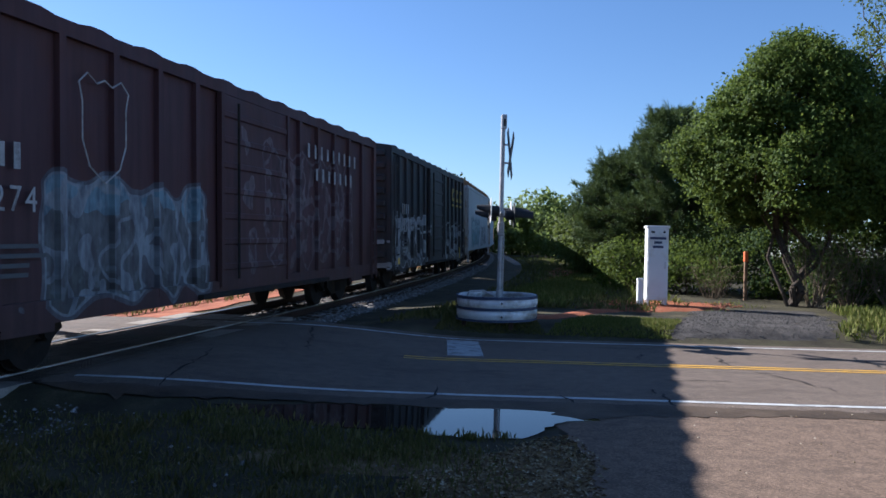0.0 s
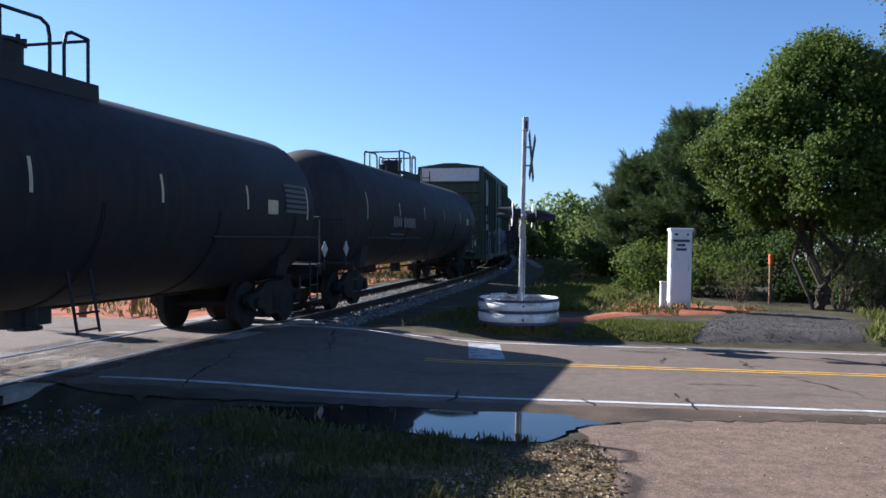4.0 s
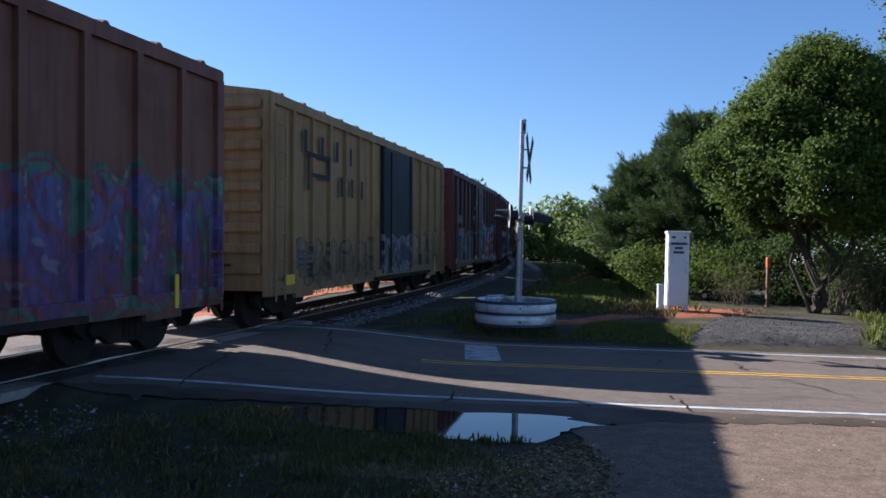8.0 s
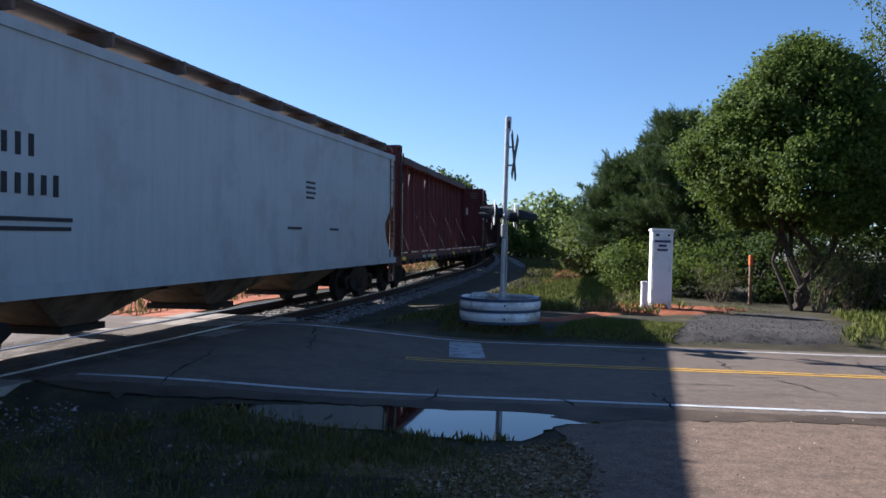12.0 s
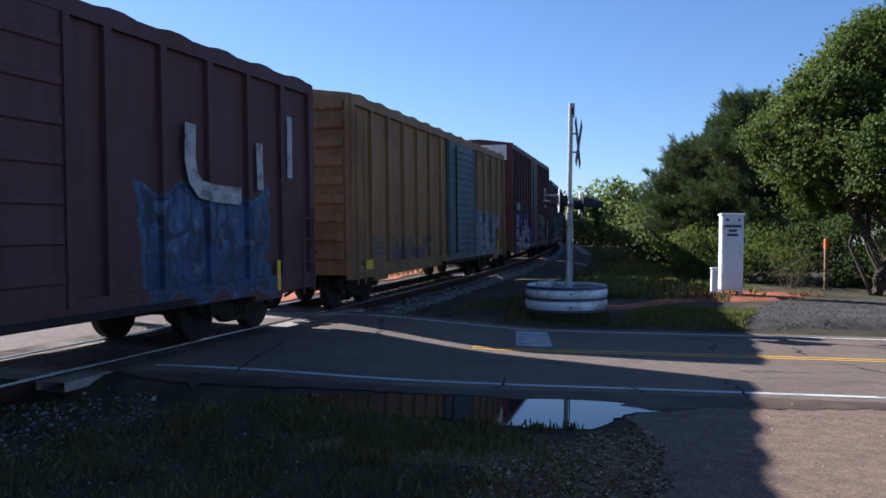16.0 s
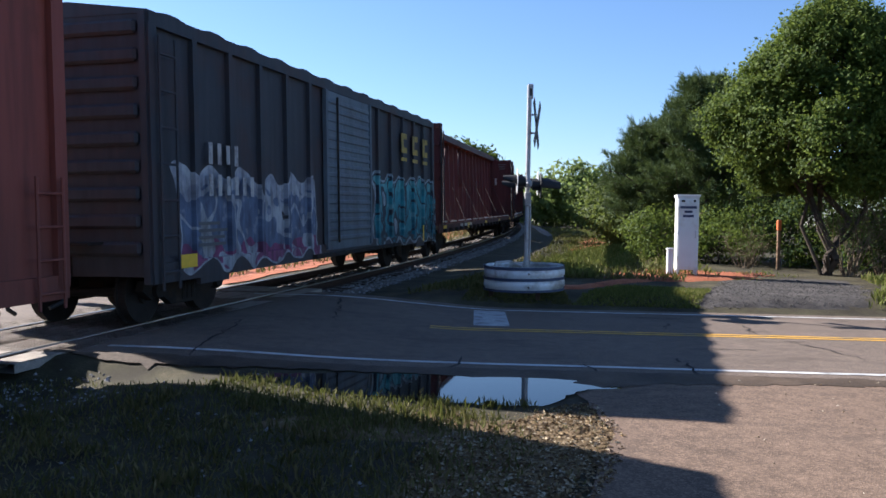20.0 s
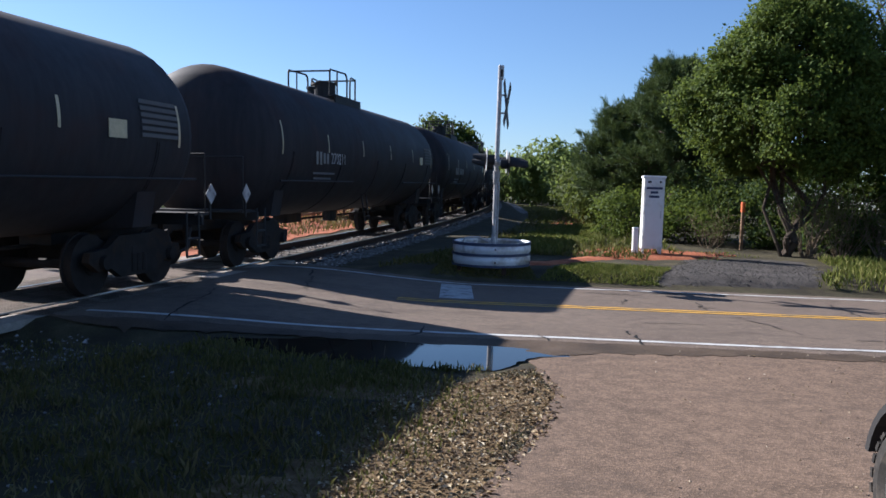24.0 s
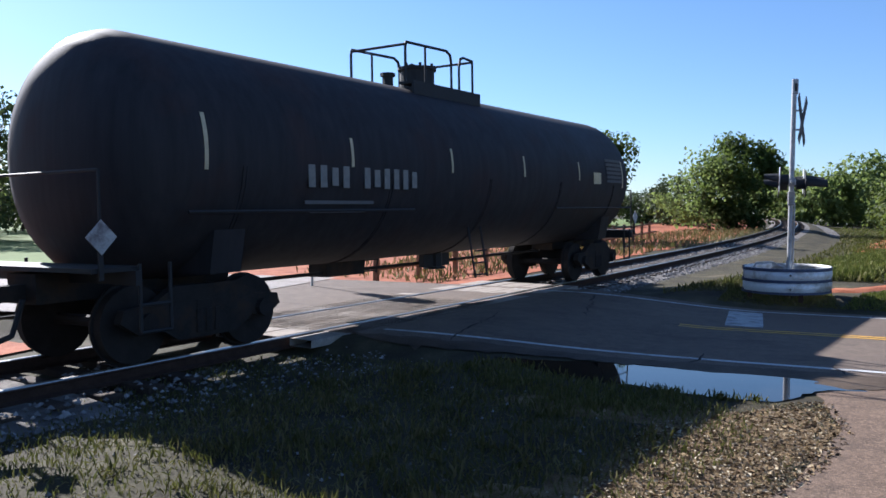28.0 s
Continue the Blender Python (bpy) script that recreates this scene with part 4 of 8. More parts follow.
road = band_strip("road", 9.85, 17.25, -60, 140, M_ROAD, 0.0, "worn two-lane asphalt road with cracks, rising to the rails", rows=14)
# overlay whose pale colour stands in for sun on the road past the rails
band_strip("far_road", 9.6, 17.6, -58, -9.2, M_FARROAD, 0.012, "asphalt beyond the rails, sunlight painted in as a paler tone", rows=10)
band_strip("edge_line", 10.31, 10.43, -4.6, 140, M_LINE, 0.006, parent=road, wander=0.03)
band_strip("edge_line", 16.68, 16.80, -4.4, 140, M_LINE, 0.006, parent=road, wander=0.03)
band_strip("centre_line", 13.52, 13.62, -0.6, 140, M_YLINE, 0.006, parent=road, wander=0.02)
band_strip("centre_line", 13.74, 13.84, -0.6, 140, M_YLINE, 0.006, parent=road, wander=0.02)

# painted stop bar across the far lane, cracks and patches of the road
band_strip("stop_bar", 14.15, 16.45, 0.12, 0.74, M_STOPBAR, 0.007, parent=road, dx=0.31)


def crack(x, r, dx, dr, seed, w=0.035):
    """A jagged crack in the asphalt as a thin dark ribbon."""
    rnd = random.Random(seed)
    n = max(4, int(math.hypot(dx, dr) / 0.16))
    pts = []
    for i in range(n + 1):
        pts.append((x + dx * i / n + rnd.uniform(-0.06, 0.06), r + dr * i / n + rnd.uniform(-0.06, 0.06)))
    verts = []
    for i, (a, b) in enumerate(pts):
        ww = w * (0.35 + rnd.random()) * (0.4 if i in (0, n) else 1)
        ox, oy = (ww, 0) if abs(dr) > abs(dx) else (0, ww)
        verts += [(a - ox / 2, b - oy / 2), (a + ox / 2, b + oy / 2)]
    pos = [(a, b + ROAD_SLOPE * a) for a, b in verts]
    z = road_height(np.array([p[0] for p in pos]), np.array([p[1] for p in pos]))
    faces = [(2 * i, 2 * i + 1, 2 * i + 3, 2 * i + 2) for i in range(n)]
    flat_mesh("crack", [(a, b, zz + 0.009) for (a, b), zz in zip(pos, z)], faces, M_CRACK, road)


for k, row in enumerate([(2.8, 9.95, 0.05, 0.9), (2.75, 10.8, 0.1, 0.5), (-0.12, 9.9, 0.1, 1.0), (1.65, 9.95, -0.1, 0.6), (3.4, 14.3, 0.2, 0.9), (4.75, 13.9, 0.15, 1.2), (4.7, 14.2, 0.4, 0.1), (4.95, 13.1, 0.5, -0.9), (5.3, 12.3, 0.1, -0.8), (4.9, 13.1, 0.35, 0.1),
                          (6.4, 15.1, 0.5, 0.1), (6.0, 11.2, 0.8, 0.05), (3.2, 12.1, 1.1, 0.05), (7.4, 13.9, 0.2, 1.8), (2.4, 16.0, 1.8, 0.04), (8.4, 11.0, -0.3, 1.5), (3.1, 15.9, 0.9, -0.06), (6.9, 16.2, 1.2, 0.03), (4.2, 16.3, 0.7, 0.05), (-3.4, 9.9, -0.2, 3.2), (-2.2, 13.5, -0.3, 3.0)]):
    crack(*row, seed=k)

# ---- verges, driveway, clay, gravel and the puddle ----
patch("driveway", [(0.5, 4.27), (0.85, 5.22), (1.32, 6.99), (1.26, 8.27), (1.2, 8.8), (2.2, 9.55), (9, 9.4), (30, 8.7), (30, -25), (-2.0, -25), (-0.3, 0.0), (0.2, 2.6)], M_DRIVE, 0.010, "coarse grey-brown chip-seal driveway", cut=0.2, ragged=0.025, seed=3, sunk=False)
patch("shoulder", [(1.2, 8.75), (1.9, 9.12), (4, 9.4), (9, 9.24), (20, 8.86), (40, 8.1), (40, 8.4), (14, 9.36), (2.0, 9.95), (-5.0, 10.05), (-4.0, 9.6), (0.0, 9.5)], M_MUD, 0.016, "damp brown road shoulder", cut=0.14, ragged=0.085, seed=4, sunk=False)
patch("litter_strip", [(-1.4, 2.0), (0.35, 2.6), (0.8, 4.3), (1.2, 5.4), (1.6, 6.9), (1.55, 8.2), (1.1, 8.1), (0.6, 7.75), (-0.2, 7.7), (-1.8, 7.6), (-2.2, 7.0), (-0.4, 6.3), (-0.6, 5.0), (-2.6, 3.0)], M_LITTER, 0.005, "strip of dead leaves and gravel beside the driveway", cut=0.35, ragged=0.15, seed=5)
patch("gravel_apron", [(4.7, 17.3), (8.1, 17.4), (9.2, 19.0), (10.4, 22.0), (10.8, 24.0), (9.0, 24.4), (6.9, 23.0), (5.8, 20.5)], M_APRON, 0.016, "grey gravel apron off the road", cut=0.4, ragged=0.15, seed=6)
patch("clay_pad", [(4.4, 22.9), (5.4, 22.1), (7.2, 23.0), (8.3, 24.0), (8.5, 25.8), (7.2, 26.8), (5.0, 26.4), (4.2, 24.6)], M_CLAY, 0.055, "bare red clay round the signal cabinet", cut=0.4, ragged=0.18, seed=7)
patch("clay_bank", [(4.2, 36), (6.4, 38), (9.0, 52), (11.0, 66), (9.2, 68), (7.2, 56), (5.0, 44)], M_CLAY, 0.06, "red clay bank beside the line", cut=1.0, ragged=0.3, seed=8)
patch("dirt_path", [(1.9, 18.7), (3.0, 19.7), (4.2, 21.5), (5.7, 22.9), (5.6, 23.9), (4.0, 22.7), (2.9, 20.8), (1.6, 19.5)], M_CLAY, 0.045, "trodden clay path", cut=0.35, ragged=0.12, seed=9)


def along_strip(name, d0, d1, s0, s1, material, lift, label, ds=1.2, cols=4, ragged=0.15, profile=None):
    """A strip beside the track, from d0 to d1 on the camera's side of the near rail."""
    rnd = random.Random(int(d0 * 10 + s0))
    verts, faces = [], []
    ss = np.arange(s0, s1, ds)
    for i, s in enumerate(ss):
        for k in range(cols):
            q = k / (cols - 1)
            d = d0 + (d1 - d0) * q + (rnd.uniform(-ragged, ragged) if k in (0, cols - 1) else 0)
            x, y, z, h = track(s, d)
            verts.append((x, y, z + (profile(d) if profile else 0)))
        if i:
            a = (i - 1) * cols
            faces += [(a + k, a + k + 1, a + cols + k + 1, a + cols + k) for k in range(cols - 1)]
    if profile is None:
        zz = ground_height(np.array([v[0] for v in verts]), np.array([v[1] for v in verts]))
        verts = [(x, y, z + lift) for (x, y, _), z in zip(verts, zz)]
    ob = flat_mesh(name, verts, faces, material, None, True)
    return tagged(ob, label, "", "", "structure")


along_strip("clay_strip", -14.0, -3.2, 7.6, 110, M_CLAY, 0.03, "red clay and gravel strip behind the track", 1.0, 8, 0.4)
along_strip("clay_strip_south", -9.0, -3.2, -60, -1.5, M_CLAY, 0.03, "red clay behind the track", 1.0, 6, 0.4)
along_strip("field", -90, -14.5, 9.0, 120, M_FIELD, 0.02, "sunlit mown field", 3.0, 12, 0.6)


def ballast_profile(d):
    dd = max(0.0, max(d - 0.55, -(d + GAUGE) - 0.55))
    return -0.17 - 0.02 * (1 if dd > 0 else 0) - 0.42 * max(0.0, dd - 0.15) / 2.2 if dd > 0 else -0.165


for nm, a, b in (("ballast", 8.0, 330), ("ballast_south", -330, -3.0)):
    along_strip(nm, -3.4, 3.2, a, b, M_GRIT, 0, "grey stone ballast bed of the railway", 1.0, 12, 0.05, ballast_profile)

# rails, ties and the timber crossing
track_ob = tagged(empty("railway_track"), "single track with shiny worn rails on dark ties", "railway track", "", "structure")


def sweep(name, pts_profile, off, s0, s1, ds, material, lift=0.0):
    verts, faces = [], []
    n = len(pts_profile)
    ss = list(np.arange(s0, s1, ds)) + [s1]
    for i, s in enumerate(ss):
        for d, z in pts_profile:
            x, y, zr, h = track(s, off + d)
            verts.append((x, y, zr + z + lift))
        if i:
            a = (i - 1) * n
            faces += [(a + k, a + (k + 1) % n, a + n + (k + 1) % n, a + n + k) for k in range(n)]
    return flat_mesh(name, verts, faces, material, track_ob)


WEB = [(-0.07, -0.17), (-0.07, -0.155), (-0.012, -0.13), (-0.012, -0.045), (-0.034, -0.035), (-0.034, -0.012), (0.034, -0.012), (0.034, -0.035), (0.012, -0.045), (0.012, -0.13), (0.07, -0.155), (0.07, -0.17)]
for off in (0.0, -GAUGE):
    sweep("rail_web", WEB, off, -320, 600, 3.0, M_RUST)
    sweep("rail_head", [(-0.035, -0.014), (-0.03, 0.0), (0.03, 0.0), (0.035, -0.014)], off, -320, 600, 3.0, M_RAIL, 0.002)
for d0, d1 in ((0.12, 0.52), (-0.52, -0.12), (-1.02, -0.56), (-1.38, -1.06), (-2.0, -1.62)):
    sweep("crossing_timber", [(d0, -0.12), (d0, -0.012), (d1, -0.012), (d1, -0.12)], 0.0, -0.7, 8.4, 0.91, M_PLANK)
tie_me = None
ties = []
for s in list(np.arange(9.0, 120, 0.56)) + list(np.arange(-38, -2.5, 0.56)):
    x, y, z, h = track(float(s), -GAUGE / 2)
    if tie_me is None:
        bm = boxes((0, 0, 0, 2.6, 0.22, 0.16), bevel=0.012)
        tie_me = part("tie", bm, M_TIE, track_ob).data
        tie = bpy.data.objects["tie"]
    else:
        tie = new("tie", tie_me)
        tie.parent = track_ob
    tie.matrix_world = pose(x, y, z - 0.235, 0, 0, -math.degrees(h) + random.uniform(-1, 1))


def stones(name, count, where, size, material, label, seed):
    """Loose stones in one mesh: squashed, turned lumps."""
    rng = np.random.default_rng(seed)
    ico = np.array([(0, 0, 1), (0.9, 0, 0.1), (-0.2, 0.85, 0), (-0.75, -0.4, 0.1), (0.3, -0.85, 0), (0.1, 0.1, -0.6)], float)
    tri = [(0, 1, 2), (0, 2, 3), (0, 3, 4), (0, 4, 1), (5, 2, 1), (5, 3, 2), (5, 4, 3), (5, 1, 4)]
    P = where(rng, count)
    V, F = [], []
    for i, p in enumerate(P):
        a = rng.uniform(0, 6.28)
        c, s = math.cos(a), math.sin(a)
        q = ico * rng.uniform(0.6, 1.3, (6, 3)) * rng.uniform(size[0], size[1]) * (1, 1, 0.7)
        q = np.stack([q[:, 0] * c - q[:, 1] * s, q[:, 0] * s + q[:, 1] * c, q[:, 2]], 1) + p
        V += q.tolist()
        F += [(a0 + 6 * i, b0 + 6 * i, c0 + 6 * i) for a0, b0, c0 in tri]
    ob = flat_mesh(name, V, F, material)
    return tagged(ob, label, "", "", "stuff")


def island_tint(name, cols, rough=0.9, fine=30.0):
    m, t, b = shader(name)
    g = t.nodes.new("ShaderNodeNewGeometry")
    v = coords(t)
    k = math_n(t, "ADD", math_n(t, "MULTIPLY", g.outputs["Random Per Island"], 0.75), math_n(t, "MULTIPLY", noise_n(t, v, fine, 3.0), 0.25))
    t.links.new(ramp(t, k, [(0.1 + 0.8 * i / (len(cols) - 1), c) for i, c in enumerate(cols)]), b.inputs["Base Color"])
    b.inputs["Roughness"].default_value = rough
    return m


M_STONE = island_tint("ballast_stone", [(0.09, 0.085, 0.08), (0.2, 0.19, 0.18), (0.36, 0.34, 0.32)])
M_PEBBLE = island_tint("shoulder_pebble", [(0.09, 0.06, 0.035), (0.2, 0.15, 0.09), (0.42, 0.36, 0.27)])


def on_ballast(rng, n):
    out = []
    for _ in range(n):
        s = rng.uniform(8.2, 45) if rng.random() < 0.8 else rng.uniform(-14, -2.5)
        d = rng.uniform(0.2, 3.1) if rng.random() < 0.75 else rng.uniform(-3.2, -0.2)
        x, y, z, h = track(s, d)
        out.append((x, y, z + ballast_profile(d) + 0.01))
    return np.array(out)


stones("ballast_stones", 9000, on_ballast, (0.025, 0.06), M_STONE, "loose grey ballast stones", 11)


def in_poly(poly, lift, height=ground_height):
    xs, ys = [p[0] for p in poly], [p[1] for p in poly]

    def inside(x, y):
        c = False
        for i in range(len(poly)):
            (x0, y0), (x1, y1) = poly[i], poly[i - 1]
            if (y0 > y) != (y1 > y) and x < (x1 - x0) * (y - y0) / (y1 - y0) + x0:
                c = not c
        return c

    def f(rng, n):
        out = []
        while len(out) < n:
            x, y = rng.uniform(min(xs), max(xs)), rng.uniform(min(ys), max(ys))
            if inside(x, y):
                out.append((x, y))
        a = np.array(out)
        return np.column_stack([a, height(a[:, 0], a[:, 1]) + lift])
    return f


LITTER = [(-2.8, 2.6), (0.1, 4.1), (0.85, 5.4), (1.25, 6.6), (1.3, 8.2), (0.6, 7.8), (-0.2, 7.7), (-3.0, 7.6), (-5.0, 7.0), (-4.6, 4.0)]
stones("pebbles", 2600, in_poly([(-1.2, 2.4), (0.2, 4.1), (0.85, 5.4), (1.25, 6.6), (1.3, 8.2), (0.6, 7.7), (-0.4, 7.5), (-0.2, 6.0), (-0.5, 4.6), (-2.4, 2.8)], 0.01), (0.005, 0.016), M_PEBBLE, "pebbles and dry leaf bits on the shoulder", 12)
stones("apron_gravel", 2500, in_poly([(4.8, 17.4), (8.0, 17.6), (9.2, 19.0), (10.2, 22.0), (9.0, 24.0), (6.9, 22.8), (5.9, 20.5)], 0.02), (0.01, 0.028), island_tint("dark_gravel_stone", [(0.035, 0.032, 0.029), (0.07, 0.063, 0.057), (0.13, 0.118, 0.105)]), "loose dark grey gravel", 13)
stones("clay_lumps", 700, in_poly([(3.6, 23.0), (5.2, 22.5), (7.2, 23.3), (9.0, 24.8), (9.0, 26.2), (5.0, 26.4)], 0.03), (0.02, 0.07), island_tint("clay_lump", [(0.14, 0.045, 0.024), (0.3, 0.1, 0.05)]), "crumbled red clay", 14)
stones("road_grit", 260, in_poly([(1.5, 4), (9, 4), (9, 9.8), (2.5, 9.8)], 0.045), (0.006, 0.02), M_PEBBLE, "bits of grit on the driveway", 15)

stones("loose_gravel", 380, in_poly([(-7, 2.0), (-1.2, 2.2), (-0.2, 4.6), (0.0, 6.6), (-0.8, 7.8), (-2.0, 9.3), (-5.0, 9.6), (-6.6, 7.0)], 0.0), (0.008, 0.032), M_STONE, "scattered grey gravel in the shaded earth", 16)
stones("track_side_gravel", 900, in_poly([(-7.5, 4.0), (-5.2, 4.2), (-3.6, 8.6), (-4.2, 9.6), (-5.4, 9.4)], 0.0), (0.012, 0.04), M_STONE, "grey gravel spilled beside the rails", 17)

m_water, t_w, b_w = shader("puddle_water")
b_w.inputs["Base Color"].default_value = (0.012, 0.011, 0.009, 1)
b_w.inputs["Roughness"].default_value = 0.03
b_w.inputs["IOR"].default_value = 1.33
bump(t_w, b_w, noise_n(t_w, coords(t_w), 3.0, 2.0), 0.012, 0.01)
pud = patch("puddle", [(-2.5, 9.3), (-2.1, 8.95), (-1.5, 8.4), (-0.9, 8.3), (-0.4, 8.2), (-0.25, 8.05), (0.1, 8.04), (0.44, 7.96), (0.8, 7.98), (1.0, 8.2), (1.2, 8.7), (1.45, 8.88), (2.05, 9.06), (1.28, 9.42), (0.5, 9.62), (-0.12, 9.55), (-1.3, 9.5)], m_water, 0.0, "shallow rain puddle mirroring the sky", height=lambda x, y: np.full(len(x), 0.009), cut=0.1, ragged=0.04, seed=21, sunk=False)


# ---- plants ----
def leaf_mesh(name, P, N, L, W, material, parent, rng, bend=0.25, face=None):
    """Many small pointed leaves: places P, ways N, length and width per leaf, each a folded pair of faces."""
    n = len(P)
    N = N / np.linalg.norm(N, axis=1, keepdims=True)
    R = rng.normal(size=(n, 3)) if face is None else face
    S = np.cross(N, R)
    S /= np.linalg.norm(S, axis=1, keepdims=True)
    U = np.cross(S, N)
    L, W = L[:, None], W[:, None]
    a = P
    b = P + N * L * 0.5 + S * W * 0.5 + U * L * bend * 0.3
    c = P + N * L
    d = P + N * L * 0.5 - S * W * 0.5 + U * L * bend * 0.3
    V = np.stack([a, b, c, d], 1).reshape(-1, 3)
    me = bpy.data.meshes.new(name)
    i = np.arange(n) * 4
    F = np.stack([i, i + 1, i + 2, i, i + 2, i + 3], 1).reshape(-1, 3)
    me.from_pydata(V.tolist(), [], F.tolist())
    me.materials.append(material)
    ob = new(name, me)
    ob.parent = parent
    return ob


def foliage(name, cols, trans=0.45, rough=0.65):
    m, t, b = shader(name)
    g = t.nodes.new("ShaderNodeNewGeometry")
    v = coords(t)
    k = math_n(t, "ADD", math_n(t, "MULTIPLY", g.outputs["Random Per Island"], 0.55), math_n(t, "MULTIPLY", noise_n(t, v, 0.7, 3.0), 0.45))
    col = ramp(t, k, [(0.15 + 0.7 * i / (len(cols) - 1), c) for i, c in enumerate(cols)])
    t.links.new(col, b.inputs["Base Color"])
    b.inputs["Roughness"].default_value = rough
    b.inputs["Specular IOR Level"].default_value = 0.16
    tr = t.nodes.new("ShaderNodeBsdfTranslucent")
    bright = mixc(t, 0.5, col, (0.17, 0.21, 0.04))
    t.links.new(bright, tr.inputs[0])
    mx = t.nodes.new("ShaderNodeMixShader")
    mx.inputs[0].default_value = trans
    t.links.new(b.outputs[0], mx.inputs[1])
    t.links.new(tr.outputs[0], mx.inputs[2])
    t.links.new(mx.outputs[0], t.nodes["Material Output"].inputs[0])
    return m


M_BARK = plain("grey_brown_bark", (0.06, 0.047, 0.036), 0.95, 0, 0.4, 8.0, 0.6)
M_LEAF = foliage("spring_leaf", [(0.026, 0.046, 0.008), (0.065, 0.1, 0.016), (0.14, 0.19, 0.03)], 0.4)
M_LEAF_PALE = foliage("pale_spring_leaf", [(0.038, 0.056, 0.013), (0.066, 0.092, 0.022), (0.11, 0.135, 0.036)], 0.36)
# lighter leaf colours with the haze of distance painted in
M_LEAF_FAR = foliage("haze_tinted_far_leaf", [(0.1, 0.14, 0.05), (0.15, 0.2, 0.07), (0.2, 0.25, 0.1)], 0.6)
# darker leaf colours: the backlit row's shade is put into them
M_LEAF_ROW = foliage("shade_tinted_far_leaf", [(0.03, 0.045, 0.022), (0.05, 0.07, 0.034), (0.08, 0.105, 0.05)], 0.15)
M_LEAF_DARK = foliage("dark_leaf", [(0.018, 0.035, 0.01), (0.03, 0.06, 0.014), (0.05, 0.085, 0.02)])
M_NEEDLE = foliage("pine_needle", [(0.025, 0.045, 0.018), (0.05, 0.082, 0.03), (0.09, 0.125, 0.045)], 0.15)
M_GRASS = foliage("grass_blade", [(0.045, 0.075, 0.014), (0.08, 0.12, 0.022), (0.15, 0.17, 0.05)], 0.3)
M_LITGRASS = foliage("fresh_grass_blade", [(0.075, 0.095, 0.018), (0.13, 0.145, 0.03), (0.24, 0.22, 0.075)], 0.3)
M_DULLGRASS = foliage("dull_trodden_grass", [(0.06, 0.06, 0.018), (0.11, 0.105, 0.03), (0.22, 0.18, 0.08)], 0.25)
M_STRAW = foliage("dry_grass_blade", [(0.14, 0.1, 0.045), (0.24, 0.19, 0.09), (0.12, 0.13, 0.04)], 0.2)


def limb(bm, a, b, r0, r1, rng, kinks=3):
    pts = [np.array(a, float)]
    for i in range(1, kinks + 1):
        q = i / kinks
        p = np.array(a) * (1 - q) + np.array(b) * q
        if i < kinks:
            p = p + rng.normal(size=3) * np.linalg.norm(np.array(b) - a) * 0.07
        pts.append(p)
    for i in range(kinks):
        rod(bm, pts[i], pts[i + 1], r0 + (r1 - r0) * i / kinks, 7, r0 + (r1 - r0) * (i + 1) / kinks)


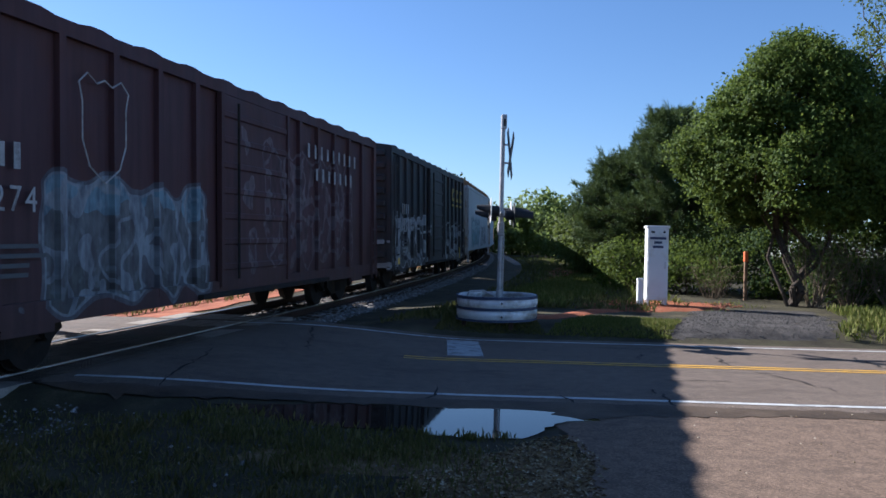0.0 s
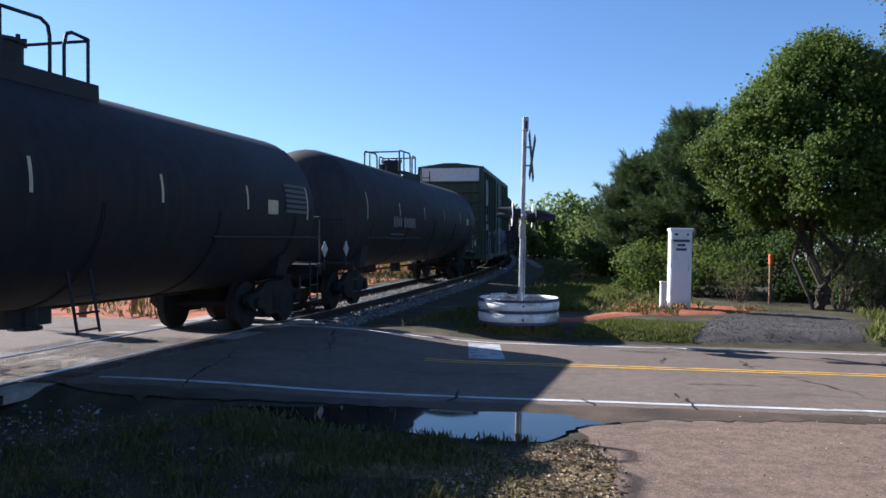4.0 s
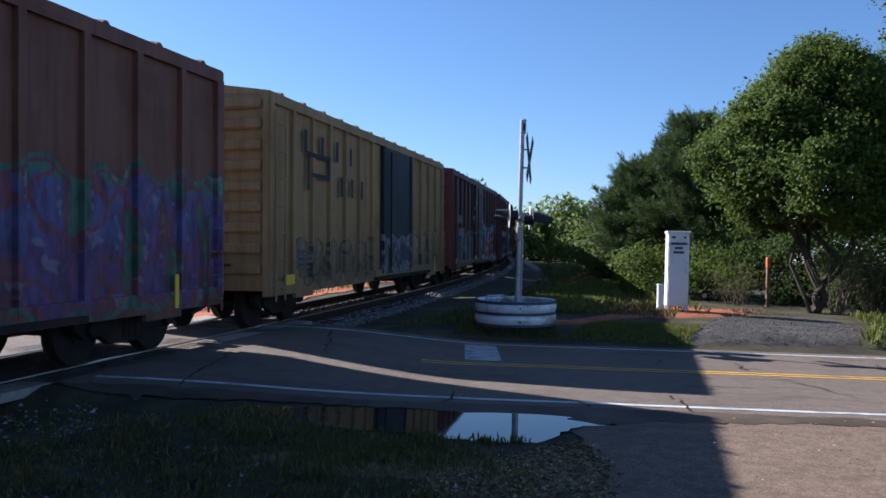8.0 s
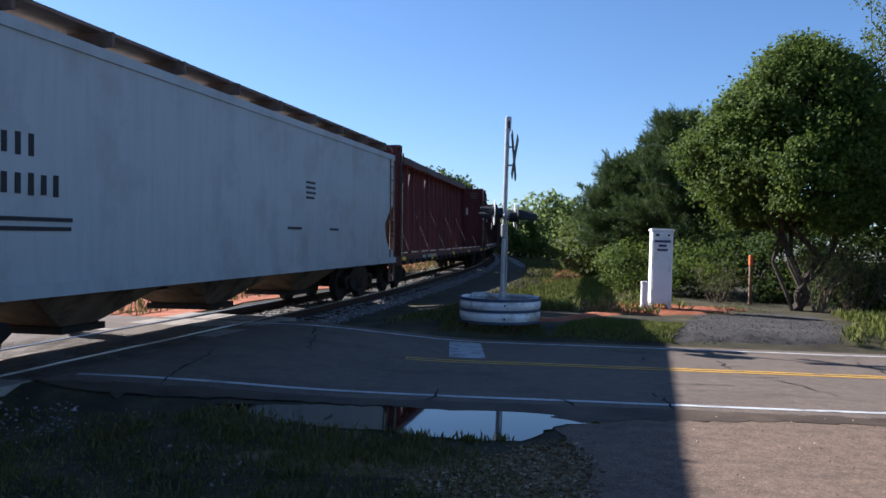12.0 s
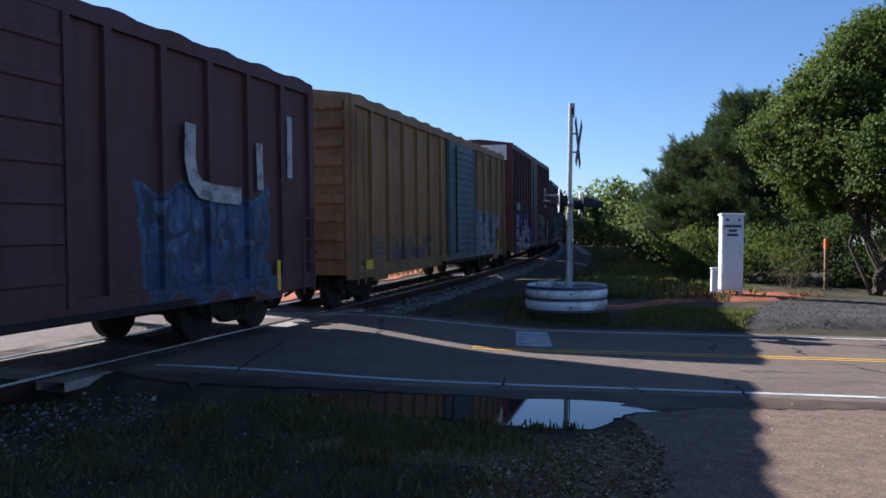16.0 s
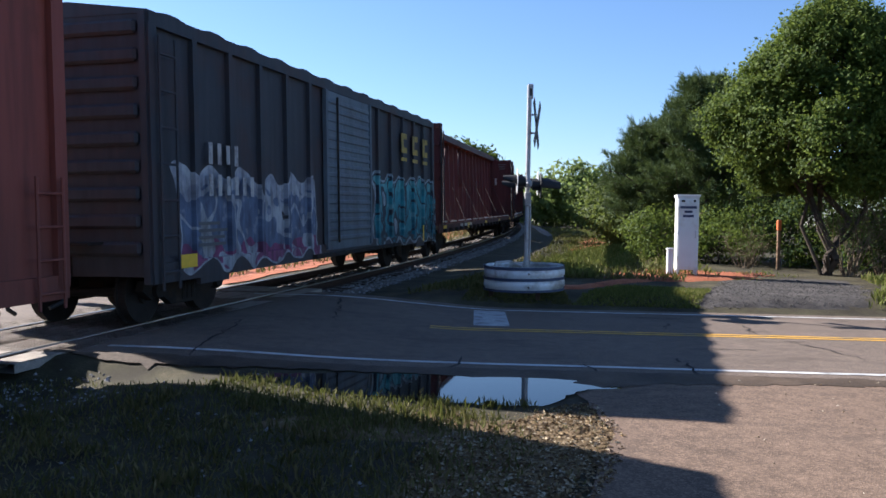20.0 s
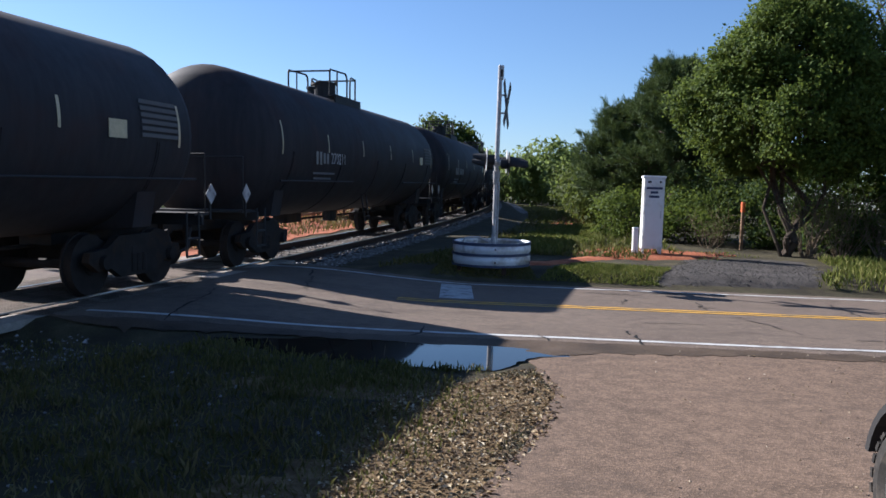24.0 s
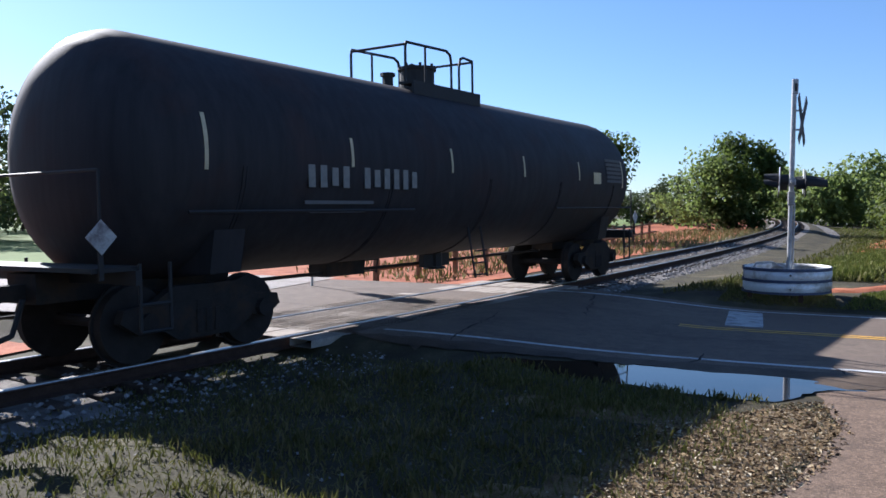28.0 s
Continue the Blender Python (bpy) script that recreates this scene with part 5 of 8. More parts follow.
def tree(x, y, height, spread, base, leaf, label, seed, leaves=12000, leaf_size=0.16, trunk_r=0.14, clumps=90, stems=1, lean=0.0, squash=1.0, kind="tree", fill=0.62, branches=True, clump_r=0.5, group=""):
    """Tapered trunk, forking limbs and a crown of many small leaves in clumps with gaps and an uneven outline."""
    rng = np.random.default_rng(seed)
    z0 = float(ground_height(x, y)[0])
    ob = empty(kind, label, kind if kind != "tree" else "tree", group, pose(x, y, z0 - 0.05))
    mid, rz = base + (height - base) * 0.5, (height - base) * 0.5
    th, ph = rng.uniform(0, 2 * np.pi, clumps), np.arccos(rng.uniform(-0.95, 1, clumps))
    lump = np.array([noise.noise((math.cos(a) * 1.4 + seed, math.sin(a) * 1.4, b * 1.3)) for a, b in zip(th, ph)])
    rad = (fill + (1 - fill) * rng.uniform(0, 1, clumps) ** 0.5) * (1 + 0.38 * lump)
    Cn = np.stack([spread * rad * np.sin(ph) * np.cos(th), spread * squash * rad * np.sin(ph) * np.sin(th), mid + rz * rad * np.cos(ph)], 1)
    Cn[:, 0] += lean * (Cn[:, 2] / height)
    bm = bmesh.new()
    for k in range(stems):
        off = np.array([rng.normal() * 0.14, rng.normal() * 0.14, 0]) * (0 if stems == 1 else 1)
        fork = np.array([off[0] * (3 if stems < 8 else 6) + lean * 0.3, off[1] * (3 if stems < 8 else 6), base + (mid - base) * (0.35 if stems == 1 else rng.uniform(0.1, 0.6))])
        limb(bm, off, fork, trunk_r, trunk_r * 0.7, rng)
        if stems > 1:
            rod(bm, (0, 0, -0.12), (float(off[0]), float(off[1]), 0.12), trunk_r * 1.1, 6)
        if stems == 1:
            limb(bm, fork, (lean * 0.8, 0, height * 0.9), trunk_r * 0.68, 0.02, rng, 4)
        if branches:
            sel = rng.choice(clumps, min(clumps, 26 if stems == 1 else 9), replace=False)
            for c in sel:
                st = fork + (np.array([0, 0, (Cn[c, 2] - fork[2]) * 0.35]) if Cn[c, 2] > fork[2] else 0)
                limb(bm, st, Cn[c], trunk_r * 0.34, 0.012, rng)
    part("trunk", bm, M_BARK, ob)
    per = leaves // clumps
    P = np.repeat(Cn, per, 0)
    n = len(P)
    size = np.repeat(rng.uniform(0.7, 1.35, clumps) * clump_r, per)[:, None]
    off = np.clip(rng.normal(size=(n, 3)), -1.5, 1.5) * size * (0.8, 0.8, 0.6)
    P = P + off
    out = off / (np.linalg.norm(off, axis=1, keepdims=True) + 1e-6)
    core = (P - (lean * 0.5, 0, mid)) / (spread, spread * squash, rz)
    face = out * 0.7 + core * 0.6 + rng.normal(size=(n, 3)) * 0.4 + (0, 0, 0.25)
    N = rng.normal(size=(n, 3)) + (0, 0, -0.4)
    L = rng.uniform(0.7, 1.3, n) * leaf_size
    leaf_mesh("crown", P, N, L, L * rng.uniform(0.5, 0.75, n), leaf, ob, rng, 0.25, face)
    return ob


def pine(x, y, height, spread, label, seed, boughs=90, bare=0.3, tufts=26):
    """A young pine: straight trunk, rising boughs that fork into shoots, each shoot a bristling tuft of needles."""
    rng = np.random.default_rng(seed)
    z0 = float(ground_height(x, y)[0])
    ob = empty("pine_tree", label, "pine tree", "", pose(x, y, z0 - 0.05))
    bm = bmesh.new()
    limb(bm, (0, 0, 0), (0.15, 0, height * 0.97), 0.16, 0.02, rng, 6)
    P, N = [], []
    for i in range(boughs):
        q = bare + (1 - bare) * (i + rng.uniform(0, 1)) / boughs
        z = height * q
        reach = spread * min(1.0, (1.04 - q) / (1 - bare) * 1.35) ** 0.8 * rng.uniform(0.6, 1.08) + 0.2
        a = i * 2.4 + rng.uniform(-0.4, 0.4)
        tip = np.array([math.cos(a) * reach, math.sin(a) * reach, min(height * 1.01, z + reach * rng.uniform(0.05, 0.4))])
        limb(bm, (0, 0, z), tip, 0.04, 0.008, rng, 3)
        for k in range(tufts):
            f = rng.uniform(0.3, 1.0)
            c = np.array([0, 0, z]) * (1 - f) + tip * f + rng.normal(size=3) * (0.24, 0.24, 0.13)
            way = (tip - (0, 0, z)) / reach * 0.7 + (0, 0, 0.75)
            P.append(c + way * rng.uniform(-0.14, 0.14, (30, 1)))
            N.append(rng.normal(size=(30, 3)) * 0.75 + way)
    part("trunk", bm, M_BARK, ob)
    P, N = np.concatenate(P), np.concatenate(N)
    n = len(P)
    leaf_mesh("crown", P, N, rng.uniform(0.2, 0.38, n), np.full(n, 0.026), M_NEEDLE, ob, rng, 0.05)
    return ob


def broad_tree(x, y, label, seed, height=8.5, base=2.75, radius=3.1, clumps=440, per=330, leaf_size=0.12):
    """A full roadside tree: a few dark stems from one foot, forking limbs, and a domed crown of leaf clumps widest below its middle."""
    rng = np.random.default_rng(seed)
    ob = empty("tree", label, "tree", "", pose(x, y, float(ground_height(x, y)[0]) - 0.05))
    q = rng.uniform(0, 1, clumps) ** 0.85
    th = rng.uniform(0, 2 * np.pi, clumps)
    prof = np.interp(q, [0, 0.12, 0.35, 0.55, 0.75, 0.9, 1.0], [0.6, 0.88, 1.0, 0.9, 0.68, 0.44, 0.1])
    lump = np.array([noise.noise((math.cos(a) * 1.6 + seed, math.sin(a) * 1.6, b * 4.0)) for a, b in zip(th, q)])
    rad = radius * prof * (1 + 0.34 * lump) * rng.uniform(0.2, 1, clumps) ** 0.34
    # the underside hangs unevenly
    zc = base + (height - base - 0.3) * q + 0.5 * np.array([noise.noise((a, 7.0 + seed, 0)) for a in th * 1.3]) * (1 - q)
    Cn = np.stack([rad * np.cos(th), rad * np.sin(th), zc], 1)
    bm = bmesh.new()
    for k, (ox, oy, fx, fy, fz, r) in enumerate([(0.0, 0.0, -0.5, 0.1, 3.3, 0.13), (0.16, 0.05, 0.45, 0.0, 3.5, 0.11), (-0.05, 0.14, 0.0, 0.7, 3.1, 0.09), (0.1, -0.1, 0.9, -0.3, 3.0, 0.07), (-0.12, -0.05, -1.1, -0.2, 2.9, 0.06)]):
        fork = np.array([fx, fy, fz])
        limb(bm, (ox, oy, 0), fork, r, r * 0.72, rng, 4)
        for c in rng.choice(clumps, 22, replace=False):
            limb(bm, fork, Cn[c], r * 0.4, 0.012, rng)
    part("trunk", bm, M_BARK, ob)
    P = np.repeat(Cn, per, 0)
    n = len(P)
    size = np.repeat(rng.uniform(0.16, 0.44, clumps), per)[:, None]
    off = np.clip(rng.normal(size=(n, 3)), -1.7, 1.7) * size * (0.85, 0.85, 0.7)
    P = P + off
    core = (P - (0, 0, base + 2.2)) / (radius, radius, 3.2)
    face = off * 1.2 + core * 0.6 + rng.normal(size=(n, 3)) * 0.4 + (0, 0, 0.25)
    N = rng.normal(size=(n, 3)) + (0, 0, -0.4)
    L = rng.uniform(0.7, 1.3, n) * leaf_size
    leaf_mesh("crown", P, N, L, L * rng.uniform(0.5, 0.75, n), M_LEAF, ob, rng, 0.25, face)
    return ob


broad_tree(10.9, 26.0, "full round leafy tree with several dark stems", 5)
tree(16.4, 27.5, 7.2, 2.7, 1.0, M_LEAF_DARK, "dark leafy tree at the wood's edge", 6, 16000, 0.18, 0.12, 110, stems=3)
tree(21.4, 40.0, 16.0, 2.3, 6.0, M_LEAF_PALE, "tall thin tree with sparse pale leaves", 7, 3600, 0.17, 0.13, 90, fill=0.25, clump_r=0.45)
pine(9.85, 36.0, 7.5, 2.9, "dark green pine with spreading rising boughs", 8, 95, 0.34)
pine(7.9, 38.0, 5.6, 2.2, "smaller dark green young pine", 10, 60, 0.3, 22)
pine(12.8, 38.5, 8.0, 2.9, "dark green young pine behind the leafy tree", 9, 70, 0.3, 20)
for k, (bx, by, bh, bs, mt, n) in enumerate([(9.2, 31.5, 1.7, 1.5, M_LEAF, 4000), (12.2, 30.5, 2.6, 1.7, M_LEAF_DARK, 5000), (7.6, 33.5, 2.2, 1.6, M_LEAF, 4500), (14.4, 29.5, 3.4, 1.8, M_LEAF_DARK, 6000), (13.2, 27.2, 1.5, 1.3, M_LEAF_DARK, 4000), (15.5, 25.6, 2.2, 1.5, M_LEAF, 4500), (18.0, 25.0, 3.0, 1.8, M_LEAF_DARK, 5000), (10.4, 33.0, 3.0, 1.6, M_LEAF_DARK, 4500), (21.0, 27.0, 4.5, 2.2, M_LEAF, 5000), (13.4, 34.0, 4.2, 2.4, M_LEAF_DARK, 6000), (16.8, 32.0, 5.2, 2.8, M_LEAF_DARK, 7000), (20.6, 31.5, 5.6, 3.0, M_LEAF_DARK, 7000), (24.4, 30.5, 6.2, 3.2, M_LEAF_DARK, 7000), (28.6, 31.0, 6.8, 3.4, M_LEAF_DARK, 7000)]):
    tree(bx, by, bh, bs, 0.1, mt, "dense green leafy undergrowth bush", 30 + k, n, 0.13, 0.03, 60, stems=4, kind="bush", clump_r=0.32, group="roadside bushes")
M_TWIG = plain("pale_brown_twig", (0.14, 0.105, 0.07), 0.9, 0, 0.3, 12.0, 0.2)


def twig_shrub(x, y, height, spread, count, seed):
    """A thicket of thin bare stems with a few small leaves."""
    rng = np.random.default_rng(seed)
    ob = empty("shrub", "thicket of thin brown twigs with sparse leaves", "shrub", "roadside bushes", pose(x, y, float(ground_height(x, y)[0]) - 0.03))
    bm = bmesh.new()
    tips = []
    for k in range(count):
        a, q = rng.uniform(0, 6.283), rng.uniform(0.2, 1.0)
        foot = np.array([math.cos(a) * 0.25 * q, math.sin(a) * 0.25 * q, 0])
        tip = np.array([math.cos(a) * spread * q, math.sin(a) * spread * q, height * rng.uniform(0.6, 1.05)])
        limb(bm, foot, tip, 0.014, 0.004, rng, 3)
        for j in range(3):
            f = rng.uniform(0.4, 0.9)
            st = foot * (1 - f) + tip * f
            en = st + rng.normal(size=3) * (0.3, 0.3, 0.15) + (0, 0, 0.2)
            limb(bm, st, en, 0.007, 0.003, rng, 2)
            tips.append(en)
    part("stem", bm, M_TWIG, ob)
    P = np.repeat(np.array(tips), 9, 0) + rng.normal(size=(len(tips) * 9, 3)) * 0.13
    n = len(P)
    leaf_mesh("foliage", P, rng.normal(size=(n, 3)), rng.uniform(0.05, 0.1, n), rng.uniform(0.03, 0.05, n), M_LEAF_PALE, ob, rng)
    return ob


for k, row in enumerate([(11.5, 25.7, 2.6, 1.5, 34), (12.7, 26.0, 2.3, 1.4, 30), (13.9, 25.6, 2.2, 1.3, 26), (10.0, 30.2, 1.6, 1.1, 20), (15.6, 25.2, 1.9, 1.3, 22), (9.4, 29.0, 1.2, 0.9, 16)]):
    twig_shrub(*row, seed=400 + k)
for k, (bx, by, bh, bs, n) in enumerate([(9.6, 48, 3.6, 2.4, 6000), (12.2, 52, 4.4, 2.8, 7000), (10.4, 58, 4.2, 2.6, 6000), (13.2, 62, 5.0, 3.2, 6500), (11.8, 70, 4.6, 3.0, 5000), (15.5, 74, 5.5, 3.4, 5500), (15.8, 56, 6.0, 3.2, 6500)]):
    tree(bx, by, bh, bs, 0.2, M_LEAF_PALE, "sunlit green bushy tree along the line", 50 + k, n, 0.26, 0.06, 70, stems=3, kind="bush", clump_r=0.6, group="bushes along the line")
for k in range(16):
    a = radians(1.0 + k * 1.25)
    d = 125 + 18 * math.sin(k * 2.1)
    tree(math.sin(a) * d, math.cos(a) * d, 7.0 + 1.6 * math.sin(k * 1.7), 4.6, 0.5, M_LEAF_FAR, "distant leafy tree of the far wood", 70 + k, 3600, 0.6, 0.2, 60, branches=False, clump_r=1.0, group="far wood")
for k in range(30):
    a = radians(-62 + k * 2.05)
    d = 72 + 12 * math.sin(k * 1.9) + (12 if k > 24 else 0)
    if 0 < k - 24 < 3:
        continue
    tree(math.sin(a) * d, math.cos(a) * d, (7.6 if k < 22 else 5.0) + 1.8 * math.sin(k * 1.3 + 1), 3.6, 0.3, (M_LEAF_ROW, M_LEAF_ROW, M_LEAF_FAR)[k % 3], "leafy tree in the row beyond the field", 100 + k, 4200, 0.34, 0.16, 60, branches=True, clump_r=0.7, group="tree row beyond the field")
tree(-0.9, 72.0, 7.6, 2.9, 0.3, M_LEAF_DARK, "round dark green tree beside the far line", 140, 9000, 0.34, 0.18, 90, clump_r=0.6)
tree(-8.2, 46.0, 6.2, 2.0, 1.0, M_LEAF_DARK, "dark slender tree beside the field", 141, 8000, 0.24, 0.14, 80, clump_r=0.45)


def grass(name, count, where, hmin, hmax, material, label, seed, width=0.012, loose=0.32):
    rng = np.random.default_rng(seed)
    P = where(rng, count)
    N = rng.normal(size=(count, 3)) * loose + (0, 0, 1)
    L = rng.uniform(hmin, hmax, count)
    ob = leaf_mesh(name, P, N, L, np.full(count, width) * rng.uniform(0.7, 1.5, count), material, None, rng, 0.5)
    return tagged(ob, label, "", "", "stuff")


def clumped(where, spots, seed, size=0.16):
    """Gathers what a place function gives into tufts."""
    def f(rng, n):
        c = where(np.random.default_rng(seed), spots)
        k = rng.integers(0, spots, n)
        p = c[k].copy()
        p[:, :2] += rng.normal(size=(n, 2)) * size
        p[:, 2] = ground_height(p[:, 0], p[:, 1])
        return p
    return f


grass("puddle_sprigs", 260, clumped(in_poly([(-0.4, 7.95), (0.4, 7.85), (0.9, 7.9), (0.9, 8.05), (0.4, 8.02), (-0.3, 8.12)], 0.0), 16, 5, 0.05), 0.03, 0.11, M_DULLGRASS, "grass sprigs at the puddle's rim", 208, 0.01)
grass("grass_near", 9500, in_poly([(-7, 2.0), (-1.5, 1.8), (0.0, 4.3), (0.7, 6.4), (0.4, 7.6), (-2.0, 8.3), (-4.5, 9.4), (-6.0, 8.6)], 0.0), 0.025, 0.1, M_DULLGRASS, "short rough grass beside the driveway", 200, 0.01)
grass("weeds_near", 2000, clumped(in_poly([(-3.0, 9.0), (-2.2, 7.8), (-1.0, 6.9), (0.3, 6.8), (0.2, 7.7), (-0.7, 8.1), (-1.5, 8.3), (-2.1, 8.8)], 0.0), 80, 7, 0.16), 0.03, 0.12, M_DULLGRASS, "taller grass tufts by the puddle", 201, 0.014)
M_TUFT = foliage("sunny_tuft_blade", [(0.055, 0.052, 0.018), (0.11, 0.095, 0.032), (0.24, 0.18, 0.085)], 0.3)
grass("tall_tufts", 2600, clumped(in_poly([(-3.6, 3.6), (-1.4, 3.4), (-0.4, 4.4), (-0.1, 6.0), (-0.6, 7.3), (-2.6, 7.9), (-3.6, 8.6), (-4.2, 7.4), (-3.9, 5.2)], 0.0), 110, 21, 0.1), 0.04, 0.15, M_TUFT, "tall yellow-green grass tufts beside the driveway", 214, 0.009, 0.4)
grass("dry_grass_near", 3600, in_poly(LITTER, 0.0), 0.02, 0.07, M_STRAW, "dry grass and dead stalks", 202, 0.008, 1.2)
grass("verge_grass_low", 6000, in_poly([(-0.2, 17.6), (2.2, 17.5), (2.0, 18.9), (0.9, 19.4), (0.4, 19.6)], 0.0), 0.03, 0.1, M_DULLGRASS, "short grass round the signal", 207, 0.016)
grass("verge_grass", 7000, in_poly([(2.2, 17.5), (4.8, 17.4), (5.6, 19.4), (3.6, 20.2)], 0.0), 0.04, 0.12, M_LITGRASS, "yellow-green grass on the verge by the signal", 203, 0.014)
grass("verge_grass_far", 12000, in_poly([(1.6, 23.0), (3.4, 22.8), (3.8, 26), (5.6, 28.5), (8.0, 46), (5.4, 40), (2.8, 30)], 0.0), 0.1, 0.32, M_LITGRASS, "long grass between line and wood", 204, 0.035)
grass("verge_grass_east", 14000, in_poly([(8.2, 17.4), (26, 16.8), (26, 24), (16, 25), (11.2, 24.4), (10.4, 21)], 0.0), 0.08, 0.3, M_LITGRASS, "bright sunlit verge grass", 205, 0.022)
grass("straw_near", 3500, in_poly([(-6.5, 1.8), (-1.2, 1.8), (-0.4, 4.3), (-0.2, 6.4), (-2.0, 7.4), (-5.5, 6.6)], 0.0), 0.03, 0.09, M_STRAW, "dry straw in the rough grass", 209, 0.008, 1.0)
grass("track_verge_grass", 6000, in_poly([(-1.4, 18.2), (0.2, 18.4), (1.2, 20.5), (2.4, 25), (4.4, 33), (2.8, 33), (1.0, 26), (-0.4, 20.5)], 0.0), 0.05, 0.2, M_DULLGRASS, "thin dry grass beside the ballast", 210, 0.018, 0.5)
grass("pad_grass", 420, clumped(in_poly([(3.4, 22.6), (7.4, 22.8), (9.6, 24.8), (9.6, 27.0), (4.8, 27.0)], 0.0), 26, 12, 0.2), 0.05, 0.16, M_LITGRASS, "grass tufts round the clay pad", 211, 0.016, 0.45)


def along_track(s0, s1, d0, d1):
    def f(rng, n):
        out = np.array([track(float(a), float(b))[:2] for a, b in zip(s0 + (s1 - s0) * rng.uniform(0, 1, n) ** 1.5, rng.uniform(d0, d1, n))])
        return np.column_stack([out, ground_height(out[:, 0], out[:, 1])])
    return f


grass("bank_grass", 9000, along_track(14.0, 95.0, 3.2, 8.5), 0.08, 0.28, M_DULLGRASS, "rough dry grass on the bank beside the line", 212, 0.03, 0.5)
grass("bank_grass_green", 3600, along_track(16.0, 95.0, 4.2, 9.5), 0.1, 0.3, M_LITGRASS, "green grass on the bank beside the line", 213, 0.03, 0.45)
grass("clay_grass", 5000, in_poly([(-13, 22), (-7.4, 20), (-1, 46), (2, 70), (-4, 70), (-10, 44)], 0.0), 0.1, 0.4, M_STRAW, "dry grass on the clay beyond the track", 206, 0.04)


# ---- crossing signal, ring guard, cabinet, posts ----
M_DISC = plain("pale_grey_disc_paint", (0.5, 0.5, 0.5), 0.6, 0, 0.1, 5.0, 0.05)
M_POLE = plain("galvanised_pole", (0.4, 0.4, 0.41), 0.55, 0.4, 0.2, 5.0, 0.12, (0.25, 0.24, 0.22))
M_RING = plain("zinc_guard_rail", (0.66, 0.68, 0.7), 0.5, 0.15, 0.15, 3.0, 0.12, (0.3, 0.27, 0.23))
# dark tone that paints the shading of the guard rail's folds
M_RINGSHADE = plain("zinc_shade_stripe", (0.045, 0.06, 0.11), 0.6, 0.2, 0.2, 4.0, 0.1)
M_CABINET = plain("white_cabinet_paint", (0.66, 0.67, 0.66), 0.55, 0.0, 0.08, 2.0, 0.05, (0.5, 0.46, 0.4))
M_SIGNWHITE = plain("white_sign_sheet", (0.7, 0.7, 0.7), 0.5, 0, 0.08, 4.0, 0.05)
M_SIGNBACK = plain("dull_sign_back", (0.1, 0.1, 0.105), 0.6, 0.4, 0.2, 5.0, 0.1)
M_ORANGE = plain("orange_marker_paint", (0.6, 0.13, 0.03), 0.6, 0, 0.15, 6.0, 0.1)
M_WOODPOST = plain("weathered_post_timber", (0.2, 0.13, 0.08), 0.9, 0, 0.3, 6.0, 0.4)
M_LENS = plain("dark_red_lens", (0.12, 0.01, 0.01), 0.2, 0, 0.1, 9.0, 0.02)


